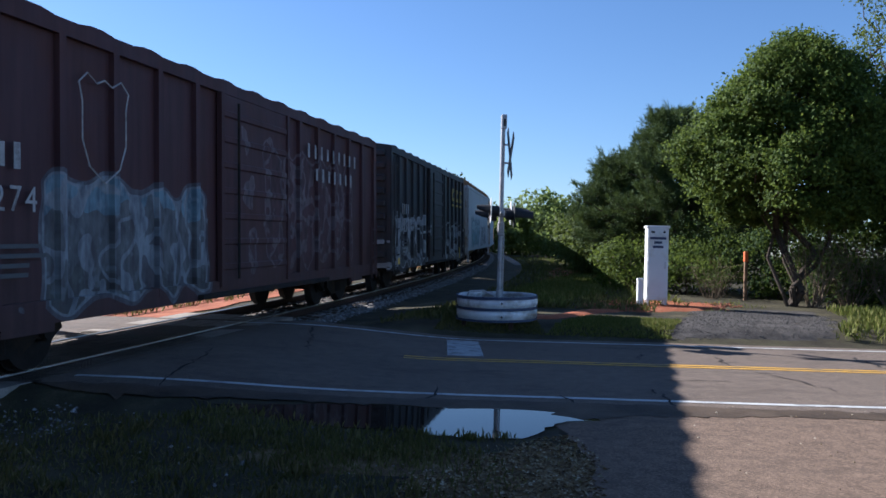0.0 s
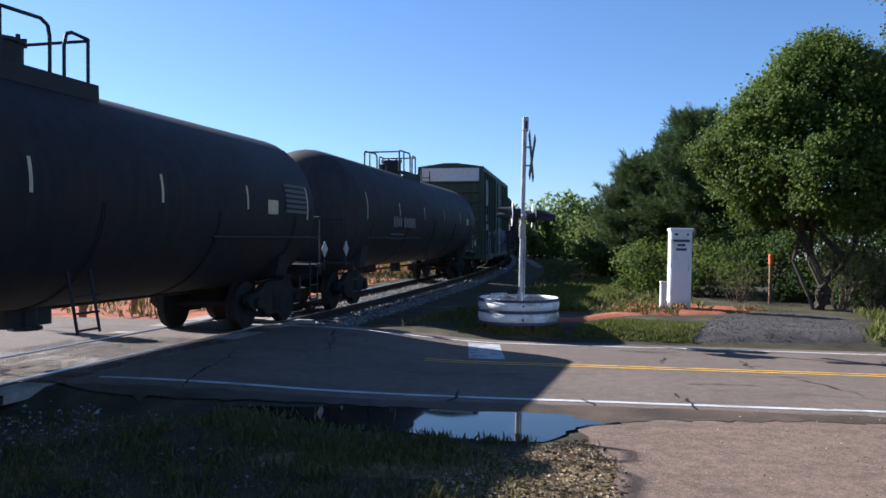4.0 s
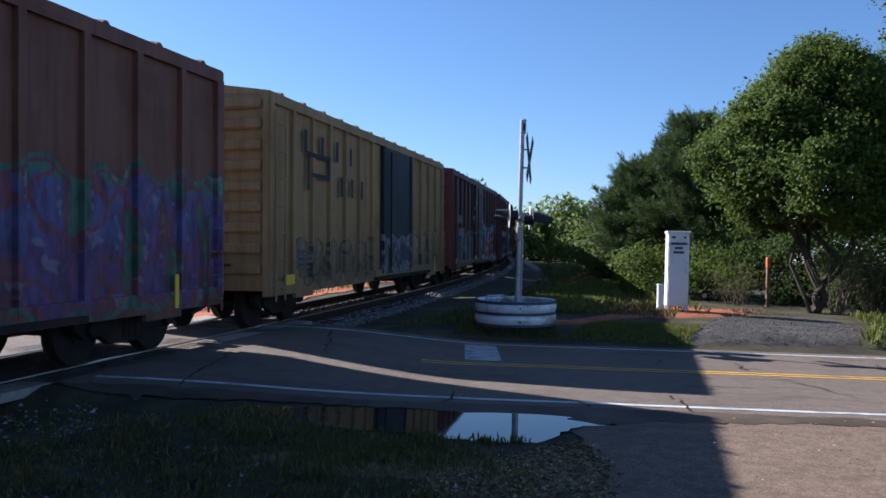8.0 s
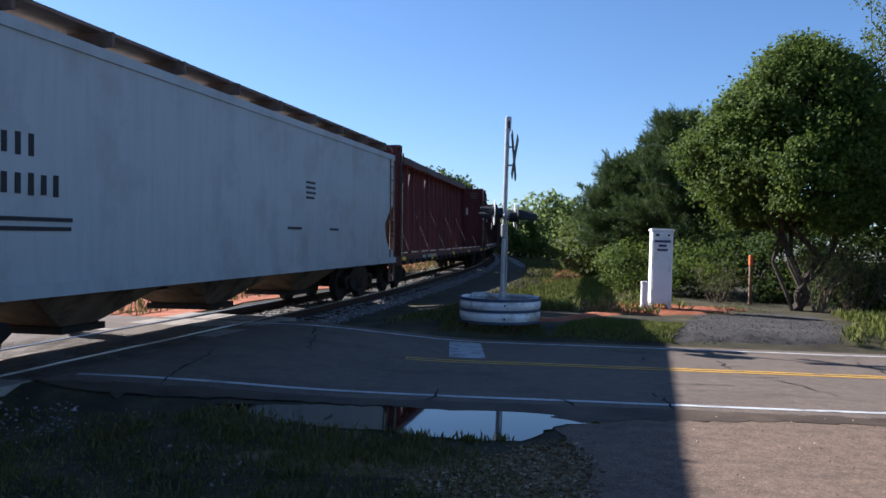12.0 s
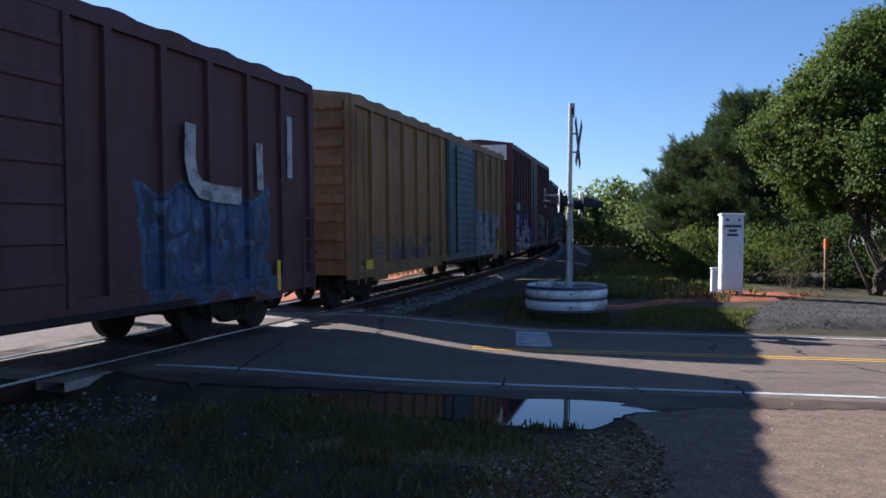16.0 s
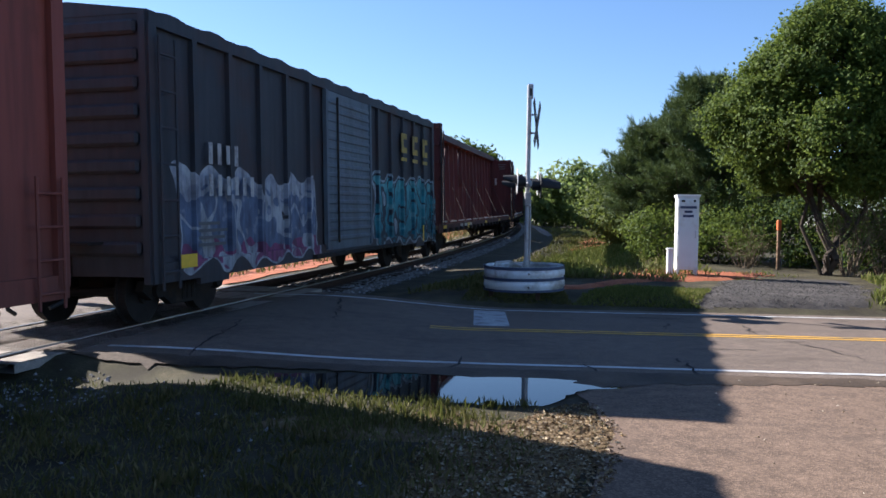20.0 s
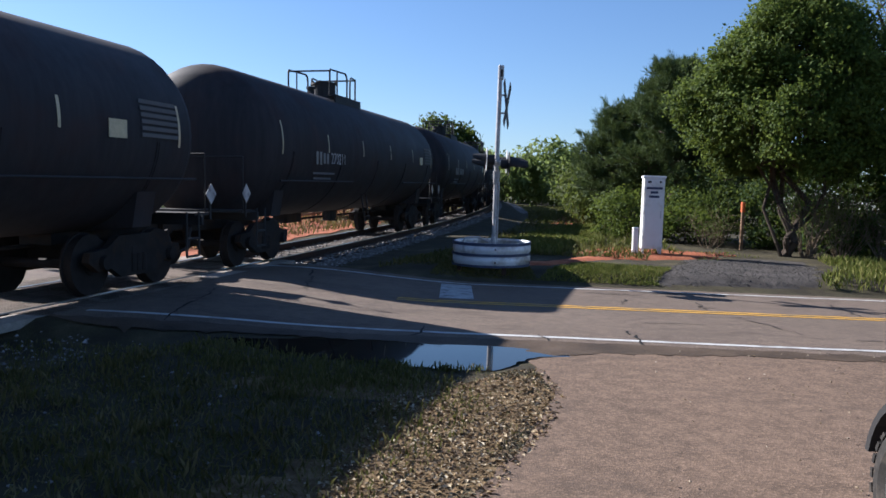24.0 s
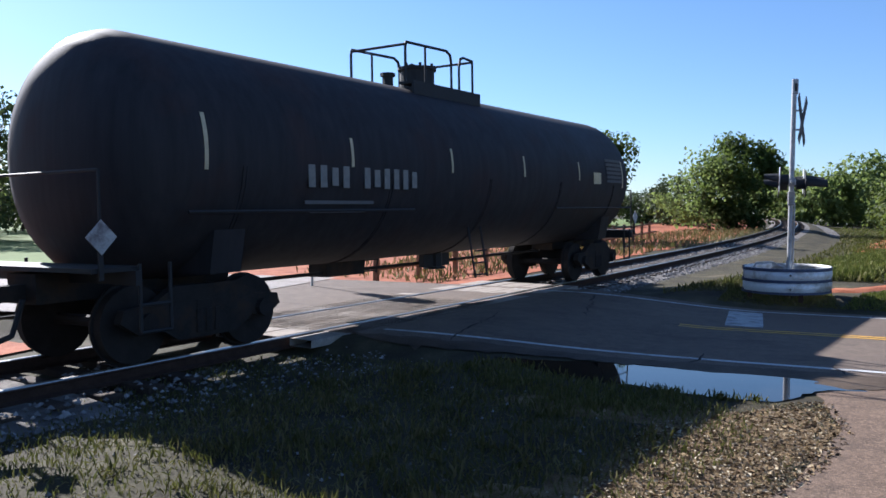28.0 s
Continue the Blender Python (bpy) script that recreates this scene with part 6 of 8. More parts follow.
def crossing_signal(x, y, z):
    ob = empty("crossing_signal", "galvanised crossing signal mast with crossbuck and hooded lights", "railway signal", "", pose(x, y, z))
    part("mast", rods(((0, 0, -0.1), (0, 0, 4.5), 0.05), seg=16), M_POLE, ob)
    part("mast_sleeve", rods(((0, 0, -0.1), (0, 0, 0.75), 0.065), seg=16), M_POLE, ob)
    part("mast_cap", boxes((0.015, 0, 4.4, 0.13, 0.13, 0.32), bevel=0.02), M_POLE, ob)
    part("cap_opening", boxes((0.03, -0.066, 4.38, 0.05, 0.01, 0.16)), M_BLACK, ob)
    part("junction_box", boxes((0.0, -0.06, 2.06, 0.14, 0.12, 0.3), bevel=0.02), M_POLE, ob)
    xb = part("crossbuck", boxes((0.17, 0, 3.7, 0.02, 0.1, 0.1)), M_SIGNBACK, ob)
    for s in (-1, 1):
        bm = bmesh.new()
        box(bm, 0.17 + s * 0.012, 0.0, 3.7, 0.014, 1.2, 0.2, Matrix.Rotation(radians(-13), 4, "Z") @ Matrix.Rotation(s * radians(52), 4, "X"))
        part("blade", bm, M_SIGNBACK, xb, "weathered crossbuck blade")
    for kz in (3.5, 3.9):
        part("crossbuck_bracket", rods(((0, 0, kz), (0.17, 0, kz), 0.02)), M_POLE, ob)
    lz = 2.4
    part("light_arm", rods(((0, -0.5, lz), (0, 0.5, lz), 0.035)), M_POLE, ob)
    part("arm_clamp", boxes((0, 0, lz, 0.16, 0.14, 0.16), bevel=0.02), M_POLE, ob)
    for sy in (-1, 1):
        for sx in (-1, 1):
            yy, zz = sy * 0.42, lz + (0.03 if sy * sx > 0 else -0.05)
            lt = part("light", rods(((sx * 0.07, yy, zz), (sx * 0.26, yy, zz), 0.11), seg=16), M_BLACK, ob)
            part("background_disc", rods(((sx * 0.24, yy, zz), (sx * 0.255, yy, zz), 0.27), seg=24), M_DISC if (sx < 0) == (sy < 0) else M_BLACK, lt, "round background disc seen nearly edge-on")
            part("lens", rods(((sx * 0.257, yy, zz), (sx * 0.27, yy, zz), 0.1), seg=16), M_LENS, lt)
            bm = bmesh.new()
            arc = [radians(-20 + 220 * i / 12) for i in range(13)]
            rings = []
            for q, r, drop in ((0.26, 0.135, 0.0), (0.45, 0.13, -0.01), (0.66, 0.115, -0.03)) if sx > 0 else ((0.26, 0.13, 0.0), (0.38, 0.11, 0.02), (0.55, 0.06, 0.06)):
                outer = [(sx * q, yy + r * math.cos(a), zz + drop + r * math.sin(a)) for a in arc]
                inner = [(sx * q, yy + (r - 0.015) * math.cos(a), zz + drop + (r - 0.015) * math.sin(a)) for a in arc[::-1]]
                rings.append(outer + inner)
            loft(bm, rings)
            part("hood", bm, M_BLACK, lt, "black visor hood")
    part("conduit", tube([(0.07, -0.03, 0.2), (0.07, -0.03, 1.95)], 0.016), M_POLE, ob)
    part("base_plate", boxes((0, 0, -0.02, 0.4, 0.4, 0.06)), M_RUST, ob)
    return ob


def ring_guard(x, y, z):
    """A guard rail bent round the mast, its free end lapping past the start."""
    ob = empty("ring_guard", "ring of bent corrugated guard rail round the signal mast", "guard rail", "", pose(x, y, z))
    prof = [(0.0, 0.0), (0.0, 0.05), (0.028, 0.085), (0.028, 0.2), (0.0, 0.235), (0.0, 0.295), (0.028, 0.33), (0.028, 0.43), (0.0, 0.465), (0.0, 0.53)]
    n, turn = 60, math.radians(405)
    rings = []
    for i in range(n + 1):
        a = math.radians(110) + turn * i / n
        rr = 0.83 + 0.05 * i / n
        lift = 0.05 * math.sin(a * 1.0 + 0.6) * 0.5
        rings.append([(math.cos(a) * (rr + o), math.sin(a) * (rr + o), 0.1 + h + lift) for o, h in prof] + [(math.cos(a) * (rr + o - 0.008), math.sin(a) * (rr + o - 0.008), 0.1 + h + lift) for o, h in prof[::-1]])
    part("rail_band", loft(bmesh.new(), rings), M_RING, ob, smooth=True)
    # dark strips over the band's valleys, painting in their shading
    for lo, hi in ((0.235, 0.295), (0.465, 0.53), (0.0, 0.05)):
        bm = bmesh.new()
        prev = []
        for i in range(49):
            a = math.radians(110) + math.radians(360) * i / 48
            q = [p for p in prof if lo - 1e-6 <= p[1] <= hi + 1e-6]
            lift = 0.05 * math.sin(a + 0.6) * 0.5
            prev.append([(math.cos(a) * (0.886 + o), math.sin(a) * (0.886 + o), 0.1 + h + lift) for o, h in q])
        vs = [[bm.verts.new(p) for p in r] for r in prev]
        for r0, r1 in zip(vs, vs[1:]):
            for k in range(len(r0) - 1):
                bm.faces.new((r0[k], r1[k], r1[k + 1], r0[k + 1]))
        part("dark_stripe", bm, M_RINGSHADE, ob, "dark blue-grey stripe, shading of the rail's folds painted in", smooth=True)
    for k in range(4):
        a = math.radians(20 + 90 * k)
        part("stub_post", boxes((math.cos(a) * 0.76, math.sin(a) * 0.76, 0.18, 0.09, 0.09, 0.5)), M_RUST, ob)
    part("conduit_loop", tube([(-0.7, -0.1, 0.5), (-0.6, -0.05, 0.68), (-0.3, 0, 0.7), (-0.05, 0.02, 0.6), (0, 0.02, 0.3)], 0.022), M_POLE, ob)
    for kz in (0.2, 0.48):
        part("lap_bolt", rods(((0.05, -0.95, kz), (0.05, -0.84, kz), 0.02)), M_RUST, ob)
    return ob


def signal_cabinet(x, y, z, rz):
    ob = empty("signal_cabinet", "tall white steel signal cabinet with dark printed notice", "cabinet", "", pose(x, y, z, 0, 0, rz))
    part("body", boxes((0, 0, 1.27, 0.6, 0.56, 2.1), bevel=0.012), M_CABINET, ob)
    part("cap", boxes((0, 0, 2.35, 0.66, 0.64, 0.07), bevel=0.01), M_CABINET, ob)
    dr = part("door", boxes((0, -0.288, 1.27, 0.53, 0.02, 1.96), bevel=0.006), M_CABINET, ob)
    part("handle", boxes((0.21, -0.315, 1.25, 0.03, 0.03, 0.2)), M_GALV, dr)
    for k in (0.55, 1.3, 2.0):
        part("hinge", rods(((-0.28, -0.3, k - 0.06), (-0.28, -0.3, k + 0.06), 0.016)), M_GALV, dr)
    for r, (wd, hh) in enumerate(((0.46, 0.07), (0.22, 0.07), (0.3, 0.07))):
        part("notice", boxes((0, -0.301, 2.02 - r * 0.125, wd, 0.004, hh)), M_BLUEPRINT, ob, "line of dark blue print, not readable")
    part("lock", rods(((0.17, -0.31, 2.2), (0.17, -0.28, 2.2), 0.035)), M_BLACK, ob)
    part("vent", boxes((-0.15, -0.305, 2.2, 0.1, 0.02, 0.06)), M_BLACK, ob)
    for fx in (-0.25, 0.25):
        for fy in (-0.25, 0.25):
            part("foot", boxes((fx, fy, 0.1, 0.06, 0.06, 0.3)), M_CABINET, ob)
    return ob


M_BLUEPRINT = plain("dark_blue_print", (0.03, 0.04, 0.09), 0.6, 0, 0.1, 9.0, 0.05)


def gz(x, y):
    return float(ground_height(x, y)[0])


crossing_signal(1.25, 18.23, gz(1.25, 18.23))
ring_guard(1.2, 18.2, gz(1.25, 18.23))
signal_cabinet(6.25, 24.4, gz(6.25, 24.4) - 0.02, -6)
pb = empty("cable_pedestal", "short pale cable pedestal beside the cabinet", "pedestal", "", pose(5.72, 24.1, gz(5.72, 24.1)))
part("body", boxes((0, 0, 0.38, 0.16, 0.16, 0.8), bevel=0.02), M_CABINET, pb)
part("lid", boxes((0, 0, 0.8, 0.19, 0.19, 0.06), bevel=0.02), M_CABINET, pb)
mp = empty("marker_post", "brown marker post with orange top", "post", "", pose(10.4, 28.6, gz(10.4, 28.6)))
part("stake", boxes((0, 0, 0.75, 0.1, 0.1, 1.6), bevel=0.01), M_WOODPOST, mp)
part("cap", boxes((0, 0, 1.5, 0.13, 0.13, 0.36), bevel=0.02), M_ORANGE, mp)

# stop sign and fence beyond the track
M_STOPRED = plain("red_sign_sheet", (0.45, 0.02, 0.025), 0.5, 0, 0.08, 5.0, 0.03)
M_YSIGN = plain("yellow_sign_sheet", (0.75, 0.42, 0.02), 0.5, 0, 0.08, 5.0, 0.03)
ss_ob = empty("stop_sign", "red octagonal stop sign over a yellow plate on a steel post", "road sign", "", pose(-8.9, 15.9, gz(-8.9, 15.9) - 0.38, 0, 0, 30))
part("post", rods(((0, 0, 0.2), (0, 0, 2.9), 0.03)), M_GALV, ss_ob)
bm = bmesh.new()
prism(bm, [(0.38 / math.cos(math.pi / 8) * math.cos(math.pi / 8 + k * math.pi / 4), 2.5 + 0.38 / math.cos(math.pi / 8) * math.sin(math.pi / 8 + k * math.pi / 4)) for k in range(8)], -0.045, -0.035)
plate = part("plate", bm, M_STOPRED, ss_ob)
bm = bmesh.new()
for k in range(8):
    a, b = (math.pi / 8 + k * math.pi / 4), (math.pi / 8 + (k + 1) * math.pi / 4)
    rod(bm, (0.385 * math.cos(a), -0.047, 2.5 + 0.385 * math.sin(a)), (0.385 * math.cos(b), -0.047, 2.5 + 0.385 * math.sin(b)), 0.01, 4)
part("border", bm, M_SIGNWHITE, plate)
tc = bpy.data.curves.new("lettering", "FONT")
tc.body, tc.size, tc.align_x, tc.align_y, tc.extrude = "STOP", 0.3, "CENTER", "CENTER", 0.001
tc.materials.append(M_SIGNWHITE)
tx = new("lettering", tc)
tx.parent = plate
tx.matrix_local = pose(0, -0.05, 2.5, 90, 0, 0)
part("lower_plate", boxes((0, -0.04, 1.85, 0.45, 0.01, 0.5)), M_YSIGN, ss_ob)
part("lower_print", boxes(*[(0, -0.047, 1.98 - 0.11 * k, 0.3, 0.004, 0.05) for k in range(3)]), M_BLACK, ss_ob)

fence = empty("fence", "dark wooden post-and-rail fence along the clay strip", "fence")
fpts = [track(8.6 + 2.3 * k, -5.4 - 0.12 * k)[:2] for k in range(16)]
for (x0, y0), (x1, y1) in zip(fpts, fpts[1:]):
    za, zb = gz(x0, y0), gz(x1, y1)
    part("post", boxes((x0, y0, za + 0.5, 0.14, 0.14, 1.2), bevel=0.01), M_WOODPOST, fence)
    for hh in (0.45, 0.95):
        part("rail", rods(((x0, y0, za + hh), (x1, y1, zb + hh), 0.05), seg=6), M_WOODPOST, fence)


# ---- the train, front to rear: length along the train in metres ----
def C(r, g, b):
    return (r, g, b)


SPEED, FASTER = 19.2, 20.3


def travelled(t):
    """Metres that the train has gone at t: a steady pace, then a slight pick-up from 18.0 to 20.5 s."""
    u = min(max(t - 18.0, 0.0), 2.5)
    return SPEED * t + (FASTER - SPEED) * (u * u / 5.0 + max(0.0, t - 20.5))


def wagons():
    """Each wagon with where it begins and ends along the train."""
    train = []

    def put(a, b, maker, label, *args, **kw):
        a, b = travelled(a / SPEED), travelled(b / SPEED)
        train.append((a, b, maker(label, b - a, *args, **kw)))

    maroon = C(0.085, 0.03, 0.032)
    teal, blue, pink, white, grey = C(0.05, 0.25, 0.24), C(0.06, 0.1, 0.32), C(0.45, 0.12, 0.16), C(0.55, 0.56, 0.56), C(0.25, 0.26, 0.28)
    black, green = C(0.015, 0.015, 0.018), C(0.06, 0.25, 0.12)
    # out of view at the left; added to carry the train's shadow over the ground
    put(-21.1, -2.8, boxcar, "plain maroon steel boxcar at the head", wagon_paint("maroon_paint_a", maroon))
    put(-2.8, 14.7, boxcar, "maroon steel boxcar with white shield outline and pale graffiti",
        wagon_paint("maroon_paint_b", C(0.07, 0.03, 0.033), 0.3, 0.5, [(-6.2, -1.6, 0.75, 2.5, [C(0.11, 0.12, 0.12), C(0.16, 0.17, 0.18), C(0.2, 0.3, 0.36)], C(0.3, 0.33, 0.36), 1, C(0.13, 0.13, 0.15)), (-0.4, 6.6, 1.0, 3.6, [C(0.09, 0.04, 0.045), C(0.08, 0.035, 0.04)], C(0.16, 0.12, 0.13), 41)]),
        extras=marks_shield, eave=4.35)
    put(14.7, 32.0, boxcar, "black steel boxcar with yellow blocks of lettering and white graffiti",
        wagon_paint("black_paint_a", C(0.03, 0.03, 0.034), 0.25, 0.5, [(-8.2, -1.2, 0.68, 2.5, [C(0.1, 0.105, 0.115), C(0.035, 0.035, 0.04), C(0.3, 0.31, 0.34)], C(0.5, 0.51, 0.52), 2), (2.4, 7.9, 0.75, 2.4, [C(0.06, 0.04, 0.05), C(0.05, 0.05, 0.06)], C(0.48, 0.48, 0.5), 3)]),
        extras=marks_yellow)
    put(32.0, 48.75, hopper, "grey covered hopper wagon with tan roof walkway and block graffiti",
        wagon_paint("hopper_grey_a", C(0.42, 0.43, 0.44), 0.12, 0.35, [(-5.8, 0.5, 1.1, 2.75, [C(0.05, 0.17, 0.2), C(0.1, 0.26, 0.3), C(0.3, 0.42, 0.45), C(0.12, 0.2, 0.26)], C(0.05, 0.07, 0.09), 4, C(0.28, 0.36, 0.4)), (0.7, 5.4, 1.1, 2.4, [C(0.06, 0.06, 0.08), C(0.09, 0.08, 0.1)], C(0.58, 0.58, 0.58), 5)], streaky=0.08),
        M_CAGE_GREY, walkway=M_TAN)
    put(48.75, 69.0, hopper, "pale grey covered hopper wagon with rusty yellow end frames", wagon_paint("hopper_grey_b", C(0.47, 0.49, 0.5), 0.06, 0.3, streaky=0.08), M_CAGE_RUST, walkway=M_CAGE_GREY, extras=marks_hopper)
    put(69.0, 86.1, tank_car, "black tank wagon with small white and yellow marks", wagon_paint("tank_black_a", C(0.019, 0.018, 0.02), 0.2, 0.3, shine=0.22, rough=0.7), top=3.85, extras=marks_tank)
    put(86.1, 106.2, tank_car, "dark grey tank wagon with top railings", wagon_paint("tank_grey_a", C(0.032, 0.032, 0.035), 0.2, 0.3, shine=0.25, rough=0.7), extras=marks_tank)
    put(106.2, 122.9, boxcar, "tall dark green boxcar with white oval emblem and grey graffiti",
        wagon_paint("green_paint", C(0.04, 0.062, 0.036), 0.25, 0.55, [(-5.4, -0.6, 0.7, 2.3, [C(0.3, 0.31, 0.34), C(0.2, 0.22, 0.24), C(0.36, 0.37, 0.4)], C(0.09, 0.09, 0.1), 6), (-0.2, 2.4, 0.7, 2.4, [C(0.26, 0.26, 0.33), C(0.15, 0.15, 0.18), C(0.32, 0.32, 0.4)], C(0.42, 0.42, 0.46), 7), (2.5, 6.5, 0.7, 2.3, [C(0.38, 0.37, 0.45), C(0.28, 0.28, 0.36), C(0.42, 0.43, 0.48)], C(0.08, 0.08, 0.11), 47)]),
        eave=5.15, posts=14, door=(0.3, 3.6), ribbed_door=False, scallop=False, end_plate=M_WHITE, extras=marks_oval)
    put(122.9, 140.8, boxcar, "black boxcar with horizontally ribbed side panels and yellow lettering blocks", wagon_paint("black_paint_b", C(0.035, 0.035, 0.042), 0.2, 0.4), posts=13, door=(1.0, 3.2), extras=panel_ribs)
    put(140.8, 158.3, boxcar, "rusty brown boxcar with black door and teal and blue graffiti",
        wagon_paint("brown_paint", C(0.16, 0.07, 0.045), 0.45, 0.5, [(-5.5, -0.9, 0.7, 2.85, [C(0.04, 0.32, 0.25), C(0.05, 0.36, 0.29)], C(0.05, 0.3, 0.24), 9, C(0.04, 0.26, 0.2)), (-5.1, -1.0, 0.62, 2.1, [C(0.05, 0.08, 0.3), C(0.07, 0.11, 0.36)], C(0.45, 0.5, 0.55), 8), (2.1, 8.3, 0.7, 2.7, [C(0.2, 0.06, 0.08), C(0.13, 0.07, 0.2), C(0.1, 0.1, 0.24), C(0.06, 0.18, 0.13)], C(0.18, 0.06, 0.09), 10, C(0.06, 0.15, 0.11))]),
        door_paint=M_DOORBLACK, door=(0.6, 3.0), scallop=False, extras=marks_plain)
    put(158.3, 174.9, boxcar, "mustard yellow boxcar with dark blue door and black lettering bars",
        wagon_paint("mustard_paint", C(0.31, 0.2, 0.085), 0.28, 0.6, [(-6.4, -0.6, 0.7, 1.8, [C(0.2, 0.14, 0.07), C(0.25, 0.18, 0.1)], C(0.07, 0.055, 0.04), 11), (3.0, 7.0, 0.7, 2.2, [C(0.26, 0.2, 0.1), C(0.36, 0.28, 0.14)], C(0.1, 0.09, 0.08), 42)], rust_color=(0.16, 0.08, 0.03)),
        door_paint=M_DOORBLUE, door=(1.3, 3.0), ribbed_door=False, scallop=False, extras=marks_mustard)
    put(174.9, 192.35, boxcar, "maroon boxcar with pink and blue graffiti at its tail",
        wagon_paint("maroon_paint_c", maroon, 0.25, 0.45, [(-6.3, -1.2, 0.7, 2.2, [C(0.13, 0.16, 0.16), C(0.2, 0.22, 0.22), C(0.1, 0.12, 0.12)], C(0.26, 0.28, 0.28), 12), (-0.6, 1.5, 0.75, 2.3, [C(0.14, 0.12, 0.12), C(0.1, 0.09, 0.1)], C(0.24, 0.23, 0.23), 44), (1.5, 6.9, 0.75, 2.65, [C(0.45, 0.04, 0.07), C(0.55, 0.08, 0.1), C(0.5, 0.12, 0.16)], C(0.55, 0.5, 0.52), 13, C(0.03, 0.3, 0.45))]),
        scallop=False, extras=marks_red_tag)
    put(192.35, 209.6, boxcar, "maroon boxcar with white and grey graffiti along the foot",
        wagon_paint("maroon_paint_d", C(0.1, 0.034, 0.036), 0.25, 0.45, [(-6.2, -1.6, 0.7, 2.4, [C(0.2, 0.17, 0.18), C(0.1, 0.07, 0.09), C(0.4, 0.4, 0.42)], C(0.46, 0.46, 0.48), 14), (1.2, 5.6, 0.7, 2.3, [C(0.5, 0.51, 0.52), C(0.3, 0.06, 0.05), C(0.45, 0.46, 0.5)], C(0.06, 0.05, 0.06), 15)]),
        scallop=False, door=(0.2, 4.6), extras=marks_plain)
    put(209.6, 227.1, boxcar, "brown-maroon boxcar with scalloped roof and teal graffiti",
        wagon_paint("maroon_paint_e", C(0.1, 0.045, 0.04), 0.35, 0.5, [(-3.4, 8.5, 0.68, 2.6, [C(0.02, 0.2, 0.2), C(0.04, 0.32, 0.32), C(0.08, 0.42, 0.42), C(0.1, 0.25, 0.3)], C(0.015, 0.03, 0.035), 16, C(0.05, 0.24, 0.22))]),
        extras=marks_numbered)
    put(227.1, 246.2, hopper, "pale grey covered hopper wagon with rusty upper edge", wagon_paint("hopper_grey_c", C(0.4, 0.43, 0.44), 0.22, 0.4, rust_color=(0.16, 0.11, 0.07), streaky=0.08), M_CAGE_BROWN, top=4.4, walkway=M_CAGE_BROWN, roof_paint=M_CAGE_BROWN, extras=marks_hopper)
    beam = wagon_paint("beam_red", C(0.065, 0.018, 0.02), 0.3, 0.4, shine=0.25)
    put(246.2, 271.4, centerbeam, "empty dark red centre-beam flat wagon", beam, M_DUSTY)
    put(271.4, 296.2, centerbeam, "empty dark red centre-beam flat wagon with yellow reflectors", beam, M_DUSTY)
    put(296.2, 313.4, boxcar, "maroon boxcar with white number panel and green graffiti",
        wagon_paint("maroon_paint_f", C(0.085, 0.036, 0.036), 0.3, 0.5, [(-7.8, -1.4, 0.7, 2.5, [C(0.16, 0.26, 0.22), C(0.12, 0.19, 0.17), C(0.28, 0.34, 0.36)], C(0.025, 0.025, 0.03), 17), (2.7, 6.1, 0.68, 2.35, [C(0.04, 0.09, 0.2), C(0.06, 0.13, 0.25)], C(0.03, 0.05, 0.1), 18, C(0.05, 0.11, 0.2))]),
        extras=marks_panel, eave=4.33)
    put(313.4, 331.0, boxcar, "faded orange-tan boxcar with grey louvred door and blue-white graffiti",
        wagon_paint("tan_paint", C(0.26, 0.145, 0.06), 0.4, 0.55, [(2.2, 7.0, 0.7, 2.3, [C(0.3, 0.31, 0.38), C(0.4, 0.42, 0.48), C(0.22, 0.24, 0.32)], C(0.14, 0.15, 0.26), 19, C(0.3, 0.31, 0.36)), (-5.4, -2.2, 0.9, 1.6, [C(0.12, 0.1, 0.14), C(0.3, 0.2, 0.06)], C(0.1, 0.08, 0.07), 20)], rust_color=(0.1, 0.05, 0.03)),
        door_paint=M_DOORGREY, louvre=True, door=(1.2, 3.2), extras=marks_plain)
    put(331.0, 347.95, boxcar, "tall maroon boxcar with white bubble graffiti",
        wagon_paint("maroon_paint_g", C(0.095, 0.03, 0.034), 0.2, 0.4, [(-6.5, -1.3, 0.68, 2.5, [C(0.55, 0.54, 0.62), C(0.46, 0.45, 0.55), C(0.6, 0.6, 0.64)], C(0.05, 0.03, 0.09), 21, C(0.09, 0.05, 0.2)), (2.4, 5.1, 0.7, 2.5, [C(0.1, 0.1, 0.09), C(0.16, 0.16, 0.14)], C(0.34, 0.34, 0.32), 22)]),
        eave=5.12, posts=17, ribbed_door=False, scallop=False, end_plate=M_WHITE, extras=marks_tall_red)
    put(347.95, 364.55, boxcar, "dark grey boxcar with pale blue graffiti",
        wagon_paint("slate_paint", C(0.07, 0.075, 0.085), 0.18, 0.45, [(-4.2, 1.6, 0.7, 2.3, [C(0.2, 0.22, 0.24), C(0.1, 0.15, 0.28), C(0.16, 0.2, 0.28)], C(0.05, 0.06, 0.12), 23, C(0.22, 0.26, 0.3)), (2.2, 7.7, 0.7, 2.5, [C(0.08, 0.1, 0.1), C(0.11, 0.13, 0.12)], C(0.36, 0.4, 0.38), 24)]),
        extras=marks_slate)
